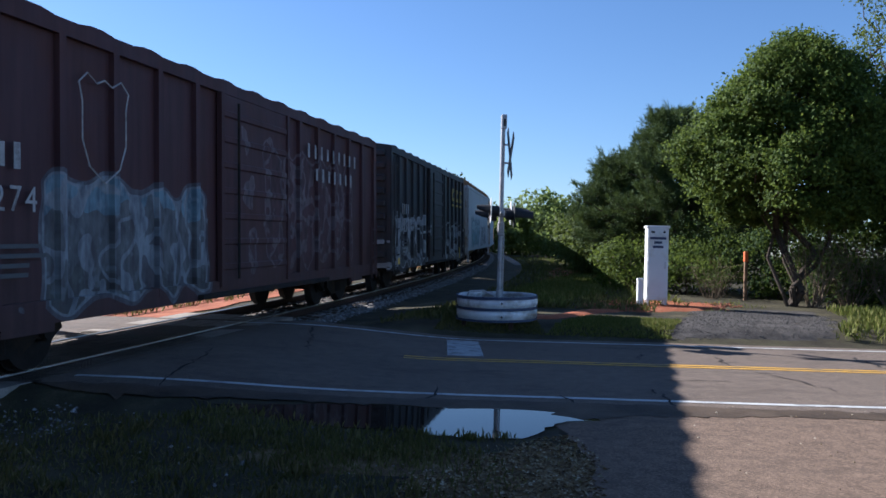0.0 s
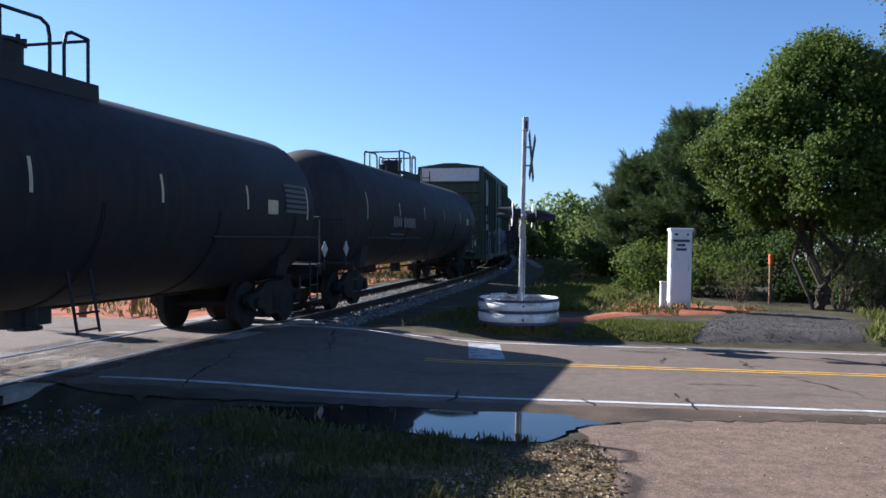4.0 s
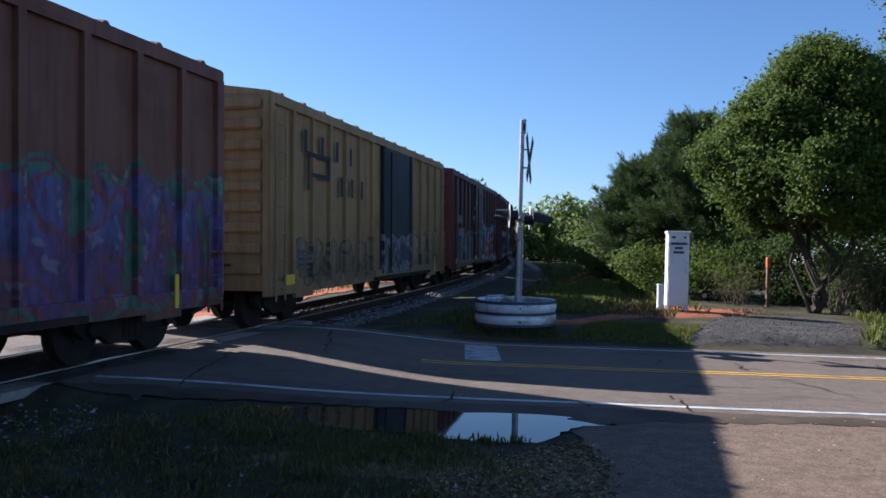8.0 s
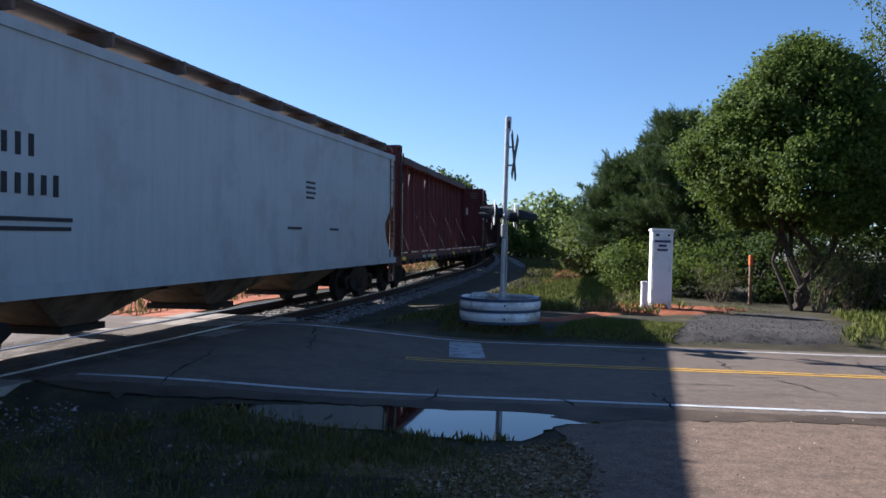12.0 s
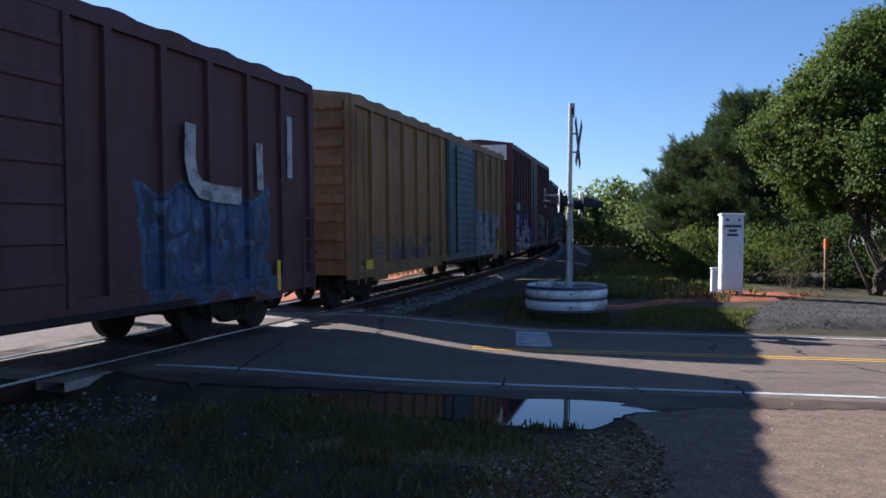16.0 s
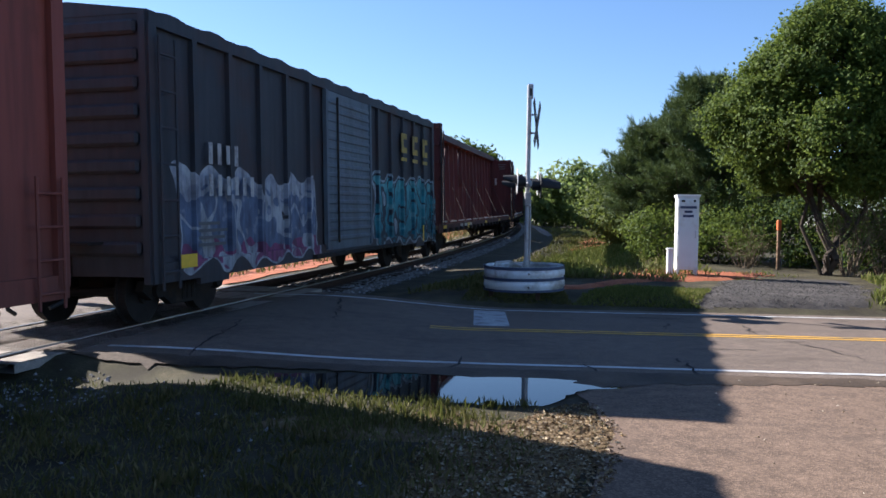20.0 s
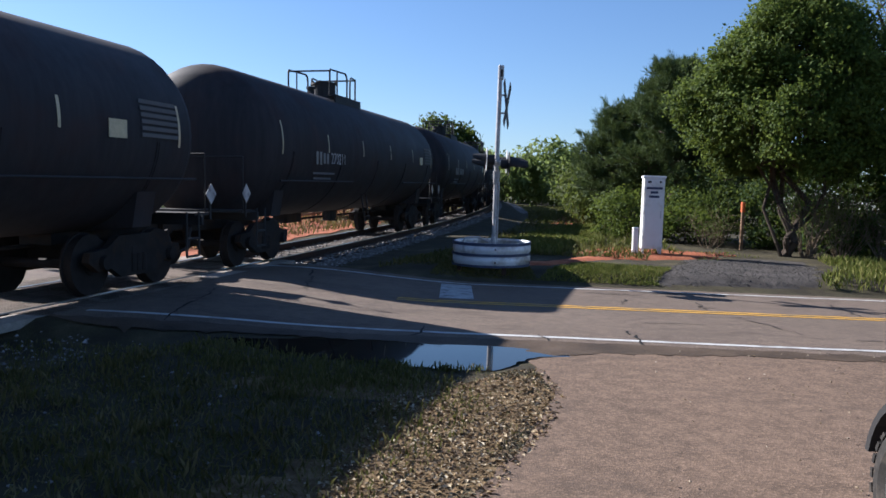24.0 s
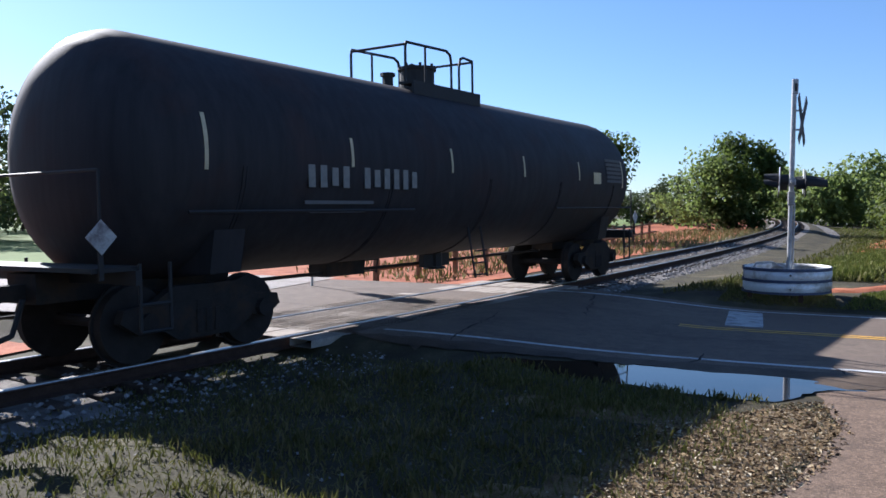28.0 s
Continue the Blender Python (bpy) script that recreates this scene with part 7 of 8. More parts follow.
    put(364.55, 384.7, boxcar, "rust-red boxcar with silver graffiti and black number panel",
        wagon_paint("rust_red_paint", C(0.21, 0.05, 0.034), 0.35, 0.55, [(-6.2, -0.6, 0.7, 2.6, [C(0.5, 0.52, 0.56), C(0.42, 0.44, 0.5), C(0.56, 0.57, 0.6)], C(0.05, 0.06, 0.12), 25, C(0.3, 0.3, 0.42)), (0.6, 7.2, 0.75, 2.1, [C(0.2, 0.05, 0.04), C(0.17, 0.05, 0.04)], C(0.46, 0.46, 0.5), 26)]),
        louvre=True, extras=marks_red, eave=4.36)
    put(384.7, 401.4, boxcar, "black boxcar with yellow lettering blocks and turquoise graffiti",
        wagon_paint("black_paint_c", C(0.032, 0.034, 0.042), 0.25, 0.45, [(-7.6, -1.6, 0.7, 2.4, [C(0.25, 0.06, 0.16), C(0.12, 0.16, 0.26), C(0.34, 0.36, 0.42)], C(0.4, 0.42, 0.46), 28), (1.6, 8.1, 0.7, 2.6, [C(0.02, 0.16, 0.22), C(0.05, 0.28, 0.34), C(0.12, 0.4, 0.44)], C(0.02, 0.03, 0.05), 27, C(0.34, 0.4, 0.45))]),
        louvre=True, door_paint=M_DOORGREY, extras=marks_yellow)
    put(401.4, 425.1, centerbeam, "empty dark red centre-beam flat wagon", beam, M_DUSTY)
    put(425.1, 448.2, centerbeam, "empty dark red centre-beam flat wagon with yellow reflectors", beam, M_DUSTY)
    tank = wagon_paint("tank_black_b", C(0.027, 0.026, 0.029), 0.15, 0.3, shine=0.22, rough=0.7)
    for a, b, top in ((448.2, 465.5, 4.0), (465.5, 482.6, 4.12), (482.6, 500.0, 4.12), (500.0, 516.5, 3.98), (516.5, 533.2, 3.98), (533.2, 549.5, 3.97)):
        put(a, b, tank_car, "black tank wagon with white lettering and hazard diamonds", tank, top=top, radius=top / 2 - 0.45, extras=marks_tank_numbered if a == 465.5 else marks_tank)
    return train


CANT = -1.2


def wagon_pose(s, base):
    """A wagon whose middle is at s on the track, its bogies base metres apart."""
    a, b = track(s - base / 2, -GAUGE / 2), track(s + base / 2, -GAUGE / 2)
    dx, dy, dz = b[0] - a[0], b[1] - a[1], b[2] - a[2]
    flat = math.hypot(dx, dy)
    return pose((a[0] + b[0]) / 2, (a[1] + b[1]) / 2, (a[2] + b[2]) / 2, CANT, -math.degrees(math.atan2(dz, flat)), math.degrees(math.atan2(dy, dx)))


TIMES = sorted([*range(29), 18.5, 19.5, 20.5])


def motions():
    for a, b, car in TRAIN:
        mid, base = (a + b) / 2, b - a - 4.6
        walk(car, [(t, wagon_pose(mid - travelled(t), base)) for t in TIMES])


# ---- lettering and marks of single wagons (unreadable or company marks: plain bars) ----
def marks_plain(car, half, y):
    small_print(car, -half + 1.2, 1.5, 1.0, 4, M_GREYPRINT, y)
    part("reflector", boxes((-half + 0.9, y, 0.95, 0.45, 0.01, 0.2)), M_YELLOW, car)
    part("reflector", boxes((half - 1.4, y, 0.95, 0.1, 0.01, 0.5)), M_YELLOW, car)


def end_print(car, half, z, number=""):
    """Small white print high on the end wall: plain bars, and a number where it can be read."""
    if number:
        ob = stencilled(car, number, 0, 0, 0.15, M_FAINT, 0, "end_print")
        ob.matrix_local = pose(-half - 0.085, -0.55, z, 90, 0, -90)
        part("end_print", boxes((-half - 0.085, -0.32, z, 0.01, 0.16, 0.15)), M_FAINT, car)
        return
    for i in range(6):
        if i != 2:
            part("end_print", boxes((-half - 0.085, -1.2 + i * 0.12, z, 0.01, 0.06, 0.13)), M_FAINT, car, "small white print worn past reading")


def painted_line(car, path, x, y, z, k, width, material, label):
    """A flat painted line along a path of x, z."""
    bm = bmesh.new()
    left, right = [], []
    for i, (a, b) in enumerate(path):
        p, q = Vector(path[max(0, i - 1)]), Vector(path[min(len(path) - 1, i + 1)])
        d = (q - p).normalized() * width
        left.append(bm.verts.new((x + (a - d.y) * k, y, z + (b + d.x) * k)))
        right.append(bm.verts.new((x + (a + d.y) * k, y, z + (b - d.x) * k)))
    for i in range(len(path) - 1):
        bm.faces.new((left[i], left[i + 1], right[i + 1], right[i]))
    part("painted_emblem", bm, material, car, label)


def curved_emblem(car, x, y, z, k):
    """A thick white winding line painted as a company mark."""
    path = [(-0.2, 0.5), (-0.75, 0.5), (-0.95, 0.3), (-0.95, -0.3), (-0.75, -0.5), (-0.1, -0.5), (0.03, -0.35), (0.05, 0.3), (0.2, 0.5), (0.4, 0.5), (0.53, 0.3), (0.55, -0.3), (0.68, -0.5), (0.85, -0.5), (0.98, -0.3), (1.0, 0.5)]
    painted_line(car, path, x, y, z, k, 0.11, M_WHITE, "thick white winding emblem")


def marks_tall_red(car, half, y):
    curved_emblem(car, half - 2.4, y, 3.45, 0.64)
    glyph_bars(car, half - 2.75, 2.92, 2, 0.3, M_WHITE, y, gap=0.5)
    glyph_bars(car, half - 2.0, 2.9, 2, 0.3, M_WHITE, y, gap=0.5)
    small_print(car, half - 2.05, 2.35, 0.3, 9, M_GREYPRINT, y, 0.16)
    small_print(car, half - 1.25, 2.4, 0.35, 4, M_GREYPRINT, y, 0.16)
    part("reflector", boxes((half - 1.42, y - 0.01, 1.5, 0.09, 0.01, 1.05)), M_YELLOW, car)
    part("data_frame", boxes((half - 1.08, y - 0.005, 1.75, 0.42, 0.006, 0.42)), M_GREYPRINT, car)
    part("brass_plate", boxes((half - 1.08, y - 0.005, 1.4, 0.42, 0.006, 0.16)), M_STRIP, car)
    glyph_bars(car, -half + 1.5, 2.6, 4, 0.34, M_WHITE, y)
    end_print(car, half, 4.75)


def marks_white(car, half, y):
    end_print(car, half, 4.25)
    glyph_bars(car, -half + 1.5, 2.6, 4, 0.34, M_FAINT, y)
    glyph_bars(car, -half + 1.5, 2.1, 6, 0.34, M_FAINT, y)
    small_print(car, -half + 1.5, 1.62, 1.2, 2, M_GREYPRINT, y)
    small_print(car, 1.0, 2.9, 0.8, 3, M_FAINT, y)
    marks_plain(car, half, y)


def marks_numbered(car, half, y):
    glyph_bars(car, -half + 2.0, 2.55, 3, 0.3, M_FAINT, y, gap=0.35)
    for k, text in enumerate(("53", "19", "73")):
        stencilled(car, text, -half + 3.75 + 1.45 * k + 0.2 * (k == 2), 2.55, 0.3, M_FAINT, y)
    for k in range(2):
        small_print(car, -half + 3.9 + 0.9 * k, 1.9, 0.5, 2, M_GREYPRINT, y, 0.3)
    small_print(car, 0.9, 2.9, 0.4, 3, M_FAINT, y, 0.2)
    part("reflector", boxes((-half + 2.4, y, 1.35, 0.5, 0.01, 0.26)), M_YELLOW, car)
    part("reflector", boxes((-half + 4.3, y, 0.9, 0.45, 0.01, 0.2)), M_YELLOW, car)
    part("reflector", boxes((half - 7.4, y, 0.9, 0.4, 0.01, 0.2)), M_YELLOW, car)


def marks_slate(car, half, y):
    end_print(car, half, 4.2, "501622")
    glyph_bars(car, -half + 1.1, 2.55, 2, 0.3, M_FAINT, y)
    for k, text in enumerate(("50", "16", "22")):
        stencilled(car, text, -half + 1.0 + 1.1 * k, 2.1, 0.3, M_FAINT, y)
    small_print(car, -half + 1.1, 1.62, 0.5, 4, M_GREYPRINT, y)
    part("reflector", boxes((-half + 5.4, y, 1.3, 0.12, 0.01, 0.6)), M_YELLOW, car)
    part("reflector", boxes((0.6, y - 0.06, 1.3, 0.5, 0.01, 0.2)), M_YELLOW, car)


def marks_red_tag(car, half, y):
    marks_white(car, half, y)
    for x, z in ((-1.5, 3.45), (-2.0, 3.2), (-2.3, 2.75)):
        part("paper_patch", boxes((x, y - 0.06, z, 0.22, 0.006, 0.2)), M_FAINT, car, "pale paper sticker")
    for x in (-1.6, 0.9):
        part("reflector", boxes((x, y - 0.06, 0.98, 0.5, 0.01, 0.17)), M_YELLOW, car)


def marks_shield(car, half, y):
    glyph_bars(car, -half + 1.25, 2.62, 2, 0.3, M_FAINT, y)
    stencilled(car, "274", -half + 1.1, 2.12, 0.3, M_FAINT, y, spread=1.25)
    small_print(car, -half + 1.0, 1.6, 1.0, 4, M_GREYPRINT, y)
    cx, cz = -half + 3.15, 3.1
    o = [(0, -0.85), (-0.4, -0.6), (-0.58, -0.2), (-0.58, 0.4), (-0.66, 0.68), (-0.45, 0.85), (-0.2, 0.72), (0, 0.8), (0.2, 0.72), (0.45, 0.85), (0.66, 0.68), (0.58, 0.4), (0.58, -0.2), (0.4, -0.6)]
    bm = bmesh.new()
    for (x0, z0), (x1, z1) in zip(o, o[1:] + o[:1]):
        rod(bm, (cx + x0 * 0.82, y, cz + z0 * 0.82), (cx + x1 * 0.82, y, cz + z1 * 0.82), 0.012, 4)
    part("shield_outline", bm, M_FAINT, car, "thin white shield outline")
    glyph_bars(car, half - 5.2, 3.6, 9, 0.3, M_FAINT, y, gap=0.8)
    glyph_bars(car, half - 4.7, 3.1, 7, 0.3, M_FAINT, y, gap=0.8)


def marks_yellow(car, half, y):
    for i in range(3):
        x = half - 3.6 + i * 1.15
        part("yellow_block", boxes((x, y, 3.55, 0.2, 0.01, 0.55), (x + 0.3, y, 3.75, 0.3, 0.01, 0.16), (x + 0.3, y, 3.36, 0.3, 0.01, 0.16), (x + 0.15, y, 3.1, 0.55, 0.01, 0.1)), M_FADEDYELLOW, car, "faded yellow painted block")
    glyph_bars(car, -half + 1.6, 2.6, 4, 0.34, M_FAINT, y)
    glyph_bars(car, -half + 1.6, 2.1, 6, 0.34, M_FAINT, y)
    marks_plain(car, half, y)


def marks_oval(car, half, y):
    small_print(car, 0.8, 3.95, 0.6, 3, M_FAINT, y - 0.03, 0.12)
    bm = bmesh.new()
    for i in range(24):
        a, b = i * math.pi / 12, (i + 1) * math.pi / 12
        rod(bm, (-half + 1.5 + 0.42 * math.cos(a), y, 4.0 + 0.62 * math.sin(a)), (-half + 1.5 + 0.42 * math.cos(b), y, 4.0 + 0.62 * math.sin(b)), 0.03, 4)
    for k, w in ((0.35, 0.12), (0.15, 0.2), (-0.1, 0.28), (-0.35, 0.22)):
        box(bm, -half + 1.55, y, 4.0 + k, w, 0.01, 0.14)
    part("oval_emblem", bm, M_WHITE, car, "white oval emblem")
    glyph_bars(car, -half + 1.1, 2.75, 3, 0.3, M_WHITE, y)
    glyph_bars(car, -half + 1.1, 2.3, 5, 0.3, M_WHITE, y)
    marks_plain(car, half, y)


def panel_ribs(car, half, y):
    paint = car.children[0].data.materials[0]
    n = 13
    for i in range(n - 1):
        x0 = -half + 0.08 + i * (2 * half - 0.16) / (n - 1)
        x1 = x0 + (2 * half - 0.16) / (n - 1)
        if x1 > -0.7 and x0 < 2.7:
            continue
        for k in range(8):
            part("panel_rib", boxes(((x0 + x1) / 2, y + 0.06, 1.25 + k * 0.37, x1 - x0 - 0.2, 0.07, 0.17), bevel=0.03), paint, car)
    marks_yellow(car, half, y)


def marks_mustard(car, half, y):
    for i in range(4):
        glyph_bars(car, -half + 1.7 + i * 0.95, 3.75 - 0.02 * i, 1, 0.45, M_BLACK, y)
    for i in range(3):
        glyph_bars(car, -half + 3.9 + i * 0.75, 2.95, 1, 0.45, M_BLACK, y)
    part("track_emblem", boxes((-half + 1.85, y, 3.15, 0.09, 0.01, 0.8), (-half + 2.5, y, 3.5, 1.3, 0.01, 0.09), (-half + 3.1, y, 3.3, 0.09, 0.01, 0.5), (-half + 2.6, y, 3.08, 1.0, 0.01, 0.09)), M_BLACK, car, "black angular emblem")
    marks_plain(car, half, y)


def marks_panel(car, half, y):
    for k in range(3):
        x = -half + 1.6 + k * 1.1
        part("panel_rule", boxes((x, y, 3.35, 0.85, 0.01, 0.07), (x, y, 2.65, 0.85, 0.01, 0.07)), M_WHITE, car)
        glyph_bars(car, x - 0.2, 3.0, 2, 0.36, M_WHITE, y)
    painted_line(car, [(-0.6, 0.45), (-0.62, -0.05), (-0.55, -0.3), (-0.38, -0.45), (0.0, -0.5), (0.72, -0.52)], 4.45, y, 2.75, 1.0, 0.13, M_FAINT, "worn white curved emblem")
    painted_line(car, [(0, 0.35), (0.02, -0.4)], 5.75, y, 2.75, 1.0, 0.1, M_FAINT, "worn white painted stroke")
    painted_line(car, [(0, 0.75), (0.0, -0.3)], half - 0.95, y, 2.9, 1.0, 0.09, M_FAINT, "worn white painted stroke")
    marks_plain(car, half, y)


def marks_red(car, half, y):
    for k in (0, 1):
        panel = part("number_panel", boxes((-half + 1.55 + 1.02 * k, y + 0.005, 2.45, 0.9, 0.01, 0.95)), M_BLACK, car, "black number panel")
        for i in (0, 1):
            part("lettering", boxes((-half + 1.35 + 1.02 * k + 0.34 * i, y - 0.008, 2.7, 0.16, 0.006, 0.3)), M_FAINT, panel, "white painted initial, worn past reading")
        stencilled(panel, ("3", "1")[k], -half + 1.3 + 1.02 * k, 2.22, 0.3, M_FAINT, y - 0.008)
        part("painted_out_figure", boxes((-half + 1.75 + 1.02 * k, y - 0.008, 2.22, 0.2, 0.006, 0.34)), M_FADED, panel)
    for k in (0, 1):
        part("pale_patch", boxes((-half + 1.5 + 1.1 * k, y + 0.045, 3.6, 0.86, 0.012, 1.2)), M_FADED, car, "faded pinkish paint patch")
    marks_plain(car, half, y)


def marks_hopper(car, half, y):
    glyph_bars(car, -half + 2.0, 2.75, 4, 0.26, M_BLACK, y)
    glyph_bars(car, -half + 2.0, 2.3, 6, 0.26, M_BLACK, y)
    small_print(car, -half + 2.0, 1.9, 1.4, 2, M_BLACK, y)
    small_print(car, 1.0, 1.9, 0.9, 1, M_BLACK, y)
    small_print(car, 3.5, 1.9, 0.9, 1, M_BLACK, y)
    small_print(car, 2.0, 2.9, 0.6, 4, M_BLACK, y)


def marks_tank(car, half, radius, zc, number=""):
    def on(x, z):
        return -math.sqrt(max(0.01, (radius + 0.012) ** 2 - (z - zc) ** 2))
    rnd = random.Random(int(half * 100))
    x0, zl = -half * 0.42 - 1.5, zc - 0.22
    if number:
        stencilled(car, number, x0 + 0.95, zl, 0.27, M_FAINT, on(0, zl) - 0.004)
    for i in range(4 if number else 11):
        if i != 4:
            x = x0 + i * 0.24
            part("lettering", boxes((x, on(x, zl), zl, 0.13, 0.012, 0.3 if rnd.random() < 0.7 else 0.25)), M_DIMPRINT, car, "painted lettering worn past reading")
    for r in range(2):
        part("stencil", boxes((x0 + 0.7, on(0, zl - 0.35 - r * 0.12), zl - 0.35 - r * 0.12, 1.5 - 0.3 * r, 0.012, 0.05)), M_GREYPRINT, car)
    for r in range(6):
        part("data_panel", boxes((half - 1.9, on(0, zc + 0.45 - r * 0.1), zc + 0.45 - r * 0.1, 1.0, 0.01, 0.06)), M_GREYPRINT, car, "line of small grey print")
    bm = bmesh.new()
    box(bm, half - 3.0, on(0, zc), zc, 0.42, 0.012, 0.26)
    part("test_plate", bm, M_STRIP, car)
    for x in (-half + 0.05, half - 0.05):
        holder = part("placard_bracket", boxes((x, -1.37, 1.3, 0.05, 0.03, 0.5)), M_BLACK, car)
        bm = bmesh.new()
        box(bm, x, -1.394, 1.5, 0.26, 0.012, 0.26, Matrix.Rotation(math.pi / 4, 4, "Y"))
        part("hazard_diamond", bm, M_FAINT, holder, "dull white diamond placard")


def marks_tank_numbered(car, half, radius, zc):
    marks_tank(car, half, radius, zc, "270211")


M_FADEDYELLOW = plain("faded_yellow_paint", (0.4, 0.28, 0.05), 0.7, 0, 0.3, 3.0, 0.05, (0.1, 0.08, 0.04))
M_TAN = wagon_paint("tan_walkway", (0.36, 0.2, 0.1), 0.3, 0.2)
M_CAGE_GREY = plain("pale_grey_frame_paint", (0.36, 0.36, 0.35), 0.65, 0, 0.2, 4.0, 0.15, (0.2, 0.13, 0.08))
M_CAGE_RUST = plain("rusty_ochre_frame_paint", (0.3, 0.19, 0.08), 0.75, 0, 0.3, 4.0, 0.2, (0.36, 0.34, 0.3))
M_CAGE_BROWN = plain("brown_frame_paint", (0.16, 0.1, 0.07), 0.75, 0, 0.3, 4.0, 0.2, (0.07, 0.045, 0.03))
M_DOORBLACK = wagon_paint("black_door_paint", (0.03, 0.03, 0.033), 0.3, 0.4)
M_DOORBLUE = wagon_paint("dark_blue_door_paint", (0.02, 0.024, 0.036), 0.15, 0.5, [(-0.3, 2.9, 0.75, 1.9, [(0.25, 0.26, 0.28), (0.06, 0.07, 0.1), (0.16, 0.17, 0.19)], (0.3, 0.3, 0.31), 31)])
M_DOORGREY = wagon_paint("grey_blue_door_paint", (0.11, 0.14, 0.17), 0.2, 0.4)
M_FADED = plain("faded_pink_paint", (0.34, 0.17, 0.14), 0.75, 0, 0.2, 3.0, 0.1)
M_DIMPRINT = plain("dull_white_print", (0.2, 0.195, 0.18), 0.7, 0, 0.25, 9.0, 0.05)
M_FAINT = plain("worn_white_print", (0.4, 0.39, 0.38), 0.7, 0, 0.3, 6.0, 0.05, (0.14, 0.12, 0.12))
M_GREYPRINT = plain("grey_print", (0.1, 0.1, 0.103), 0.7, 0, 0.1, 9.0, 0.05)

TRAIN = wagons()


# ---- parked off-road car beside the driveway ----
M_CARPAINT = plain("dark_red_car_paint", (0.022, 0.005, 0.005), 0.3, 0.1, 0.1, 6.0, 0.02)
M_TYRE = plain("dusty_tyre_rubber", (0.03, 0.028, 0.026), 0.85, 0, 0.3, 14.0, 0.2, (0.07, 0.06, 0.05))
M_RIM = plain("grey_alloy_rim", (0.22, 0.22, 0.22), 0.45, 0.6, 0.1, 9.0, 0.05)
M_CARGLASS = plain("dark_car_glass", (0.01, 0.012, 0.013), 0.05, 0, 0.05, 5.0, 0.0)
M_FLARE = plain("black_fender_plastic", (0.02, 0.02, 0.021), 0.6, 0, 0.2, 9.0, 0.05)


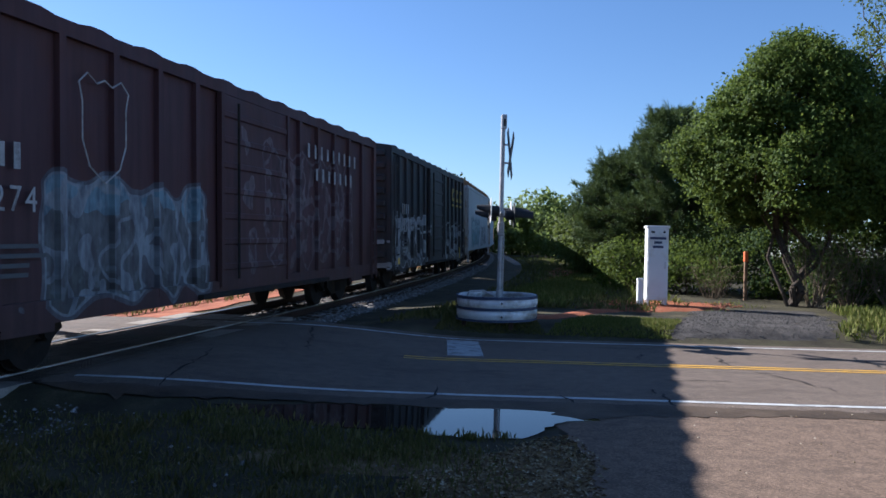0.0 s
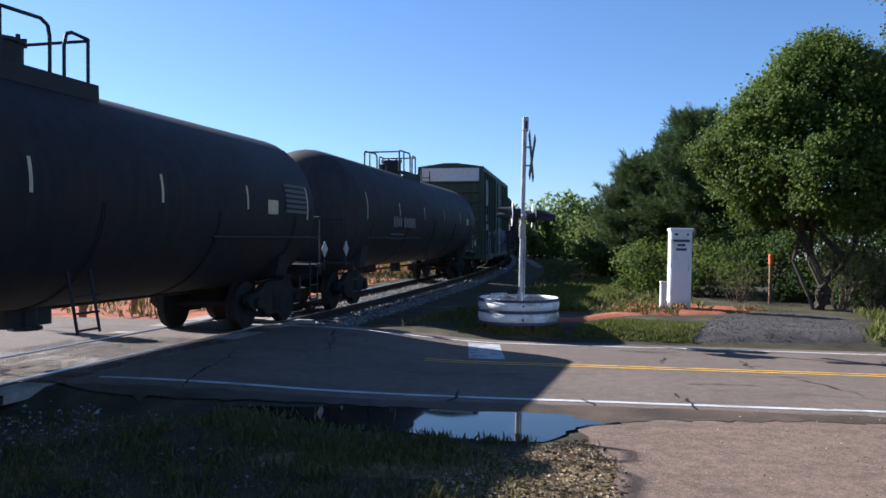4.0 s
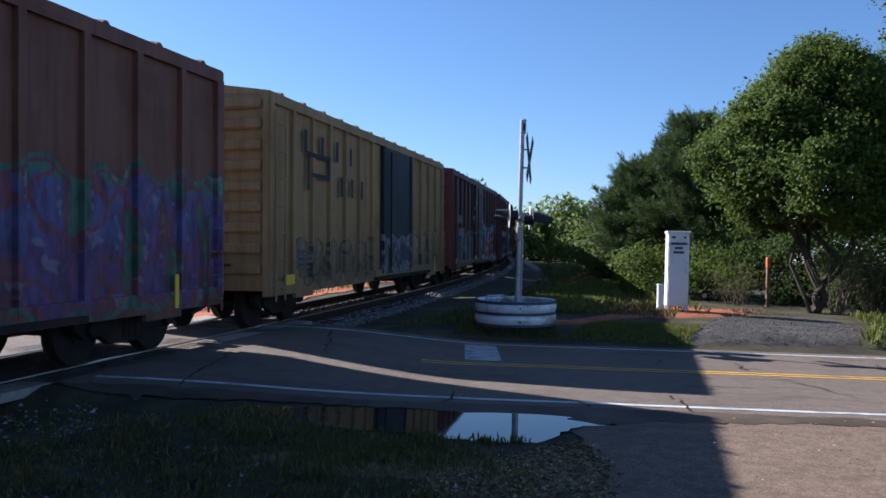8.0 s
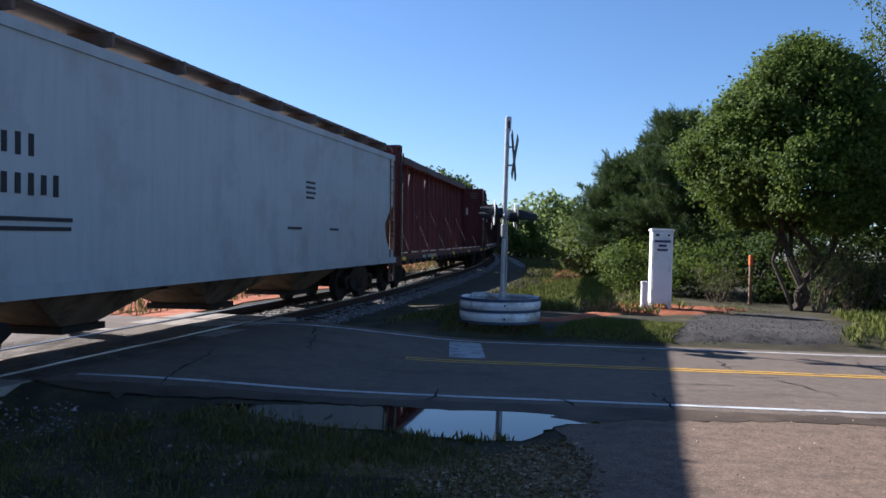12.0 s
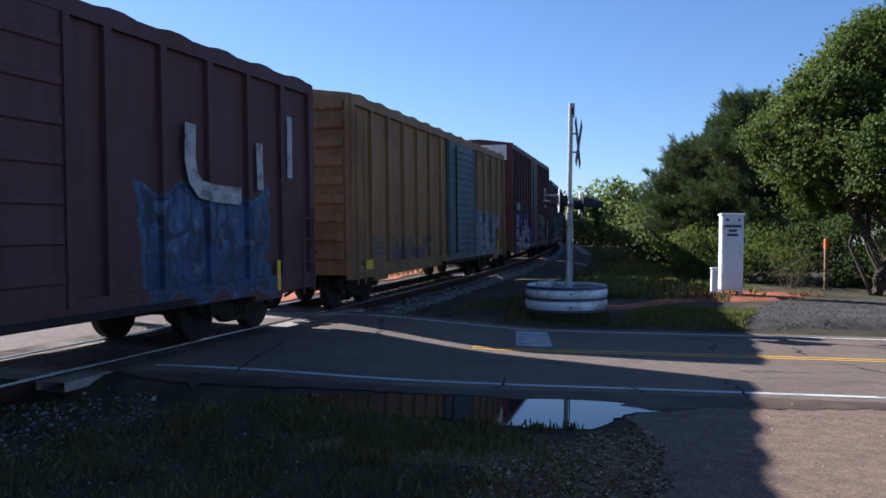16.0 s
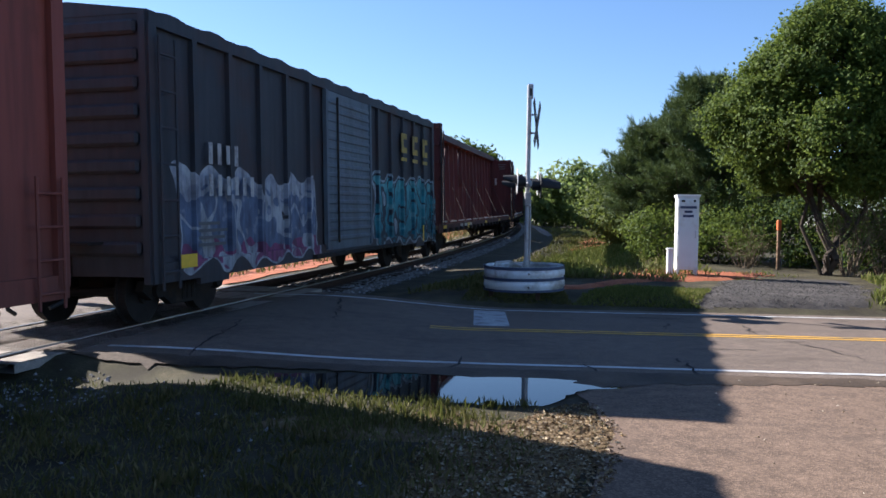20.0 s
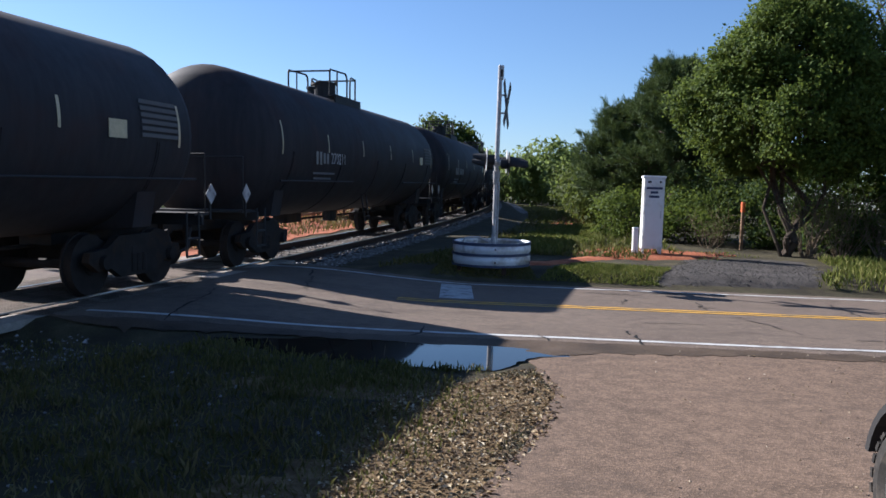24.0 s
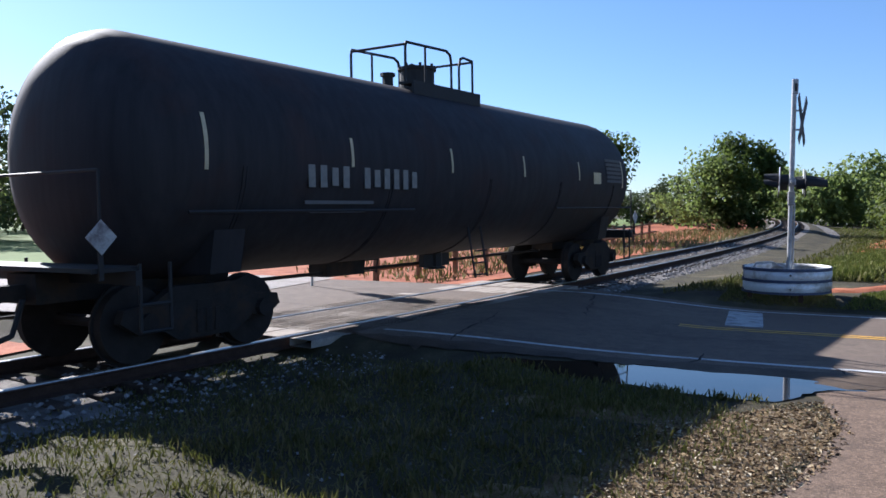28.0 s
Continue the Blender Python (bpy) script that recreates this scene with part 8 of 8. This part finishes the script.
def parked_car(x, y, z):
    """A boxy four-wheel car; its origin is on the ground under the front wheel on the camera's side, nose to +y."""
    car = empty("parked_car", "dark red boxy off-road car with chunky tyres", "car", "", pose(x, y, z))
    wd, base, r = 1.5, 2.45, 0.37
    part("body", boxes((wd / 2, -base / 2 - 0.05, 0.83, wd - 0.16, base + 0.95, 0.62), bevel=0.05), M_CARPAINT, car)
    part("cabin", boxes((wd / 2, -base / 2 - 0.75, 1.45, wd - 0.22, 2.1, 0.66), bevel=0.09), M_CARPAINT, car)
    part("hood", boxes((wd / 2, -0.12, 1.12, wd - 0.36, 1.05, 0.12), bevel=0.05), M_CARPAINT, car)
    part("windscreen", boxes((wd / 2, -0.905, 1.45, wd - 0.42, 0.02, 0.46), bevel=0.005), M_CARGLASS, car)
    part("bumper", boxes((wd / 2, 0.44, 0.58, wd - 0.5, 0.12, 0.16), bevel=0.03), M_FLARE, car)
    for sx in (0, 1):
        xs = 0.105 if sx == 0 else wd - 0.105
        for k in range(2):
            part("side_window", boxes((xs, -base / 2 - 0.3 - 0.95 * k, 1.48, 0.02, 0.78, 0.42), bevel=0.005), M_CARGLASS, car)
        part("headlight", rods(((0.36 + sx * (wd - 0.72), 0.37, 0.92), (0.36 + sx * (wd - 0.72), 0.41, 0.92), 0.1), seg=20), M_CARGLASS, car)
        for ky in (0.0, -base):
            cx = 0.0 if sx == 0 else wd
            sgn = -1 if sx == 0 else 1
            wh = part("wheel", rods(((cx - sgn * 0.1, ky, r), (cx + sgn * 0.02, ky, r), 0.1), seg=16), M_FLARE, car)
            bm = bmesh.new()
            prof = [(-0.09, 0.21), (-0.115, 0.28), (-0.105, 0.345), (-0.07, 0.362), (0.07, 0.362), (0.105, 0.345), (0.115, 0.28), (0.09, 0.21)]
            loft(bm, [[(cx + a, ky + q * math.cos(u), r + q * math.sin(u)) for a, q in prof] for u in (2 * math.pi * i / 40 for i in range(41))], False)
            for i in range(28):
                u = 2 * math.pi * i / 28
                for side in (-1, 1):
                    m = Matrix.Translation((cx, ky, r)) @ Matrix.Rotation(u, 4, "X")
                    box(bm, 0, 0, 0, 0.09, 0.05, 0.022, m @ Matrix.Translation((side * 0.062, 0.02 * side, 0.365)))
            part("tyre", bm, M_TYRE, wh)
            bm = rods(((cx + sgn * 0.05, ky, r), (cx + sgn * 0.095, ky, r), 0.06), seg=16)
            for i in range(5):
                u = 2 * math.pi * i / 5 + 0.3
                rod(bm, (cx + sgn * 0.085, ky, r), (cx + sgn * 0.07, ky + 0.2 * math.cos(u), r + 0.2 * math.sin(u)), 0.035, 8)
            ring = [(cx + sgn * 0.085, ky + 0.205 * math.cos(2 * math.pi * i / 28), r + 0.205 * math.sin(2 * math.pi * i / 28)) for i in range(29)]
            for p, q in zip(ring, ring[1:]):
                rod(bm, p, q, 0.02, 6)
            part("rim", bm, M_RIM, wh, "grey alloy rim")
            bm = bmesh.new()
            arc = [radians(10 + 160 * i / 14) for i in range(15)]
            rings = [[(cx + sgn * 0.1 - sgn * w0, ky + q * math.cos(u), r + 0.04 + q * math.sin(u)) for w0, q in ((0.0, 0.43), (0.0, 0.47), (0.3, 0.5), (0.3, 0.43))] for u in arc]
            loft(bm, rings)
            part("fender_flare", bm, M_FLARE, car)
    return car


parked_car(2.74, 3.45, gz(2.74, 3.45) + 0.012)

# dead leaves lying along the driveway's edge
def dead_leaves(count, seed):
    rng = np.random.default_rng(seed)
    P = in_poly([(-0.7, 3.2), (0.35, 3.4), (0.75, 4.7), (1.1, 5.7), (1.42, 6.9), (1.3, 8.2), (0.9, 7.9), (0.4, 7.2), (-0.3, 6.4), (-0.3, 5.0)], 0.014)(rng, count)
    N = rng.normal(size=(count, 3)) * (1, 1, 0.22)
    face = rng.normal(size=(count, 3)) * 0.35 + (0, 0, 1)
    L = rng.uniform(0.02, 0.055, count)
    ob = leaf_mesh("dead_leaves", P, N, L, L * rng.uniform(0.4, 0.7, count), island_tint("dry_leaf", [(0.05, 0.03, 0.015), (0.14, 0.085, 0.035), (0.26, 0.18, 0.08), (0.46, 0.4, 0.28)]), None, rng, 0.6, face)
    tagged(ob, "dead brown leaves along the driveway", "", "", "stuff")


dead_leaves(6500, 18)

motions()
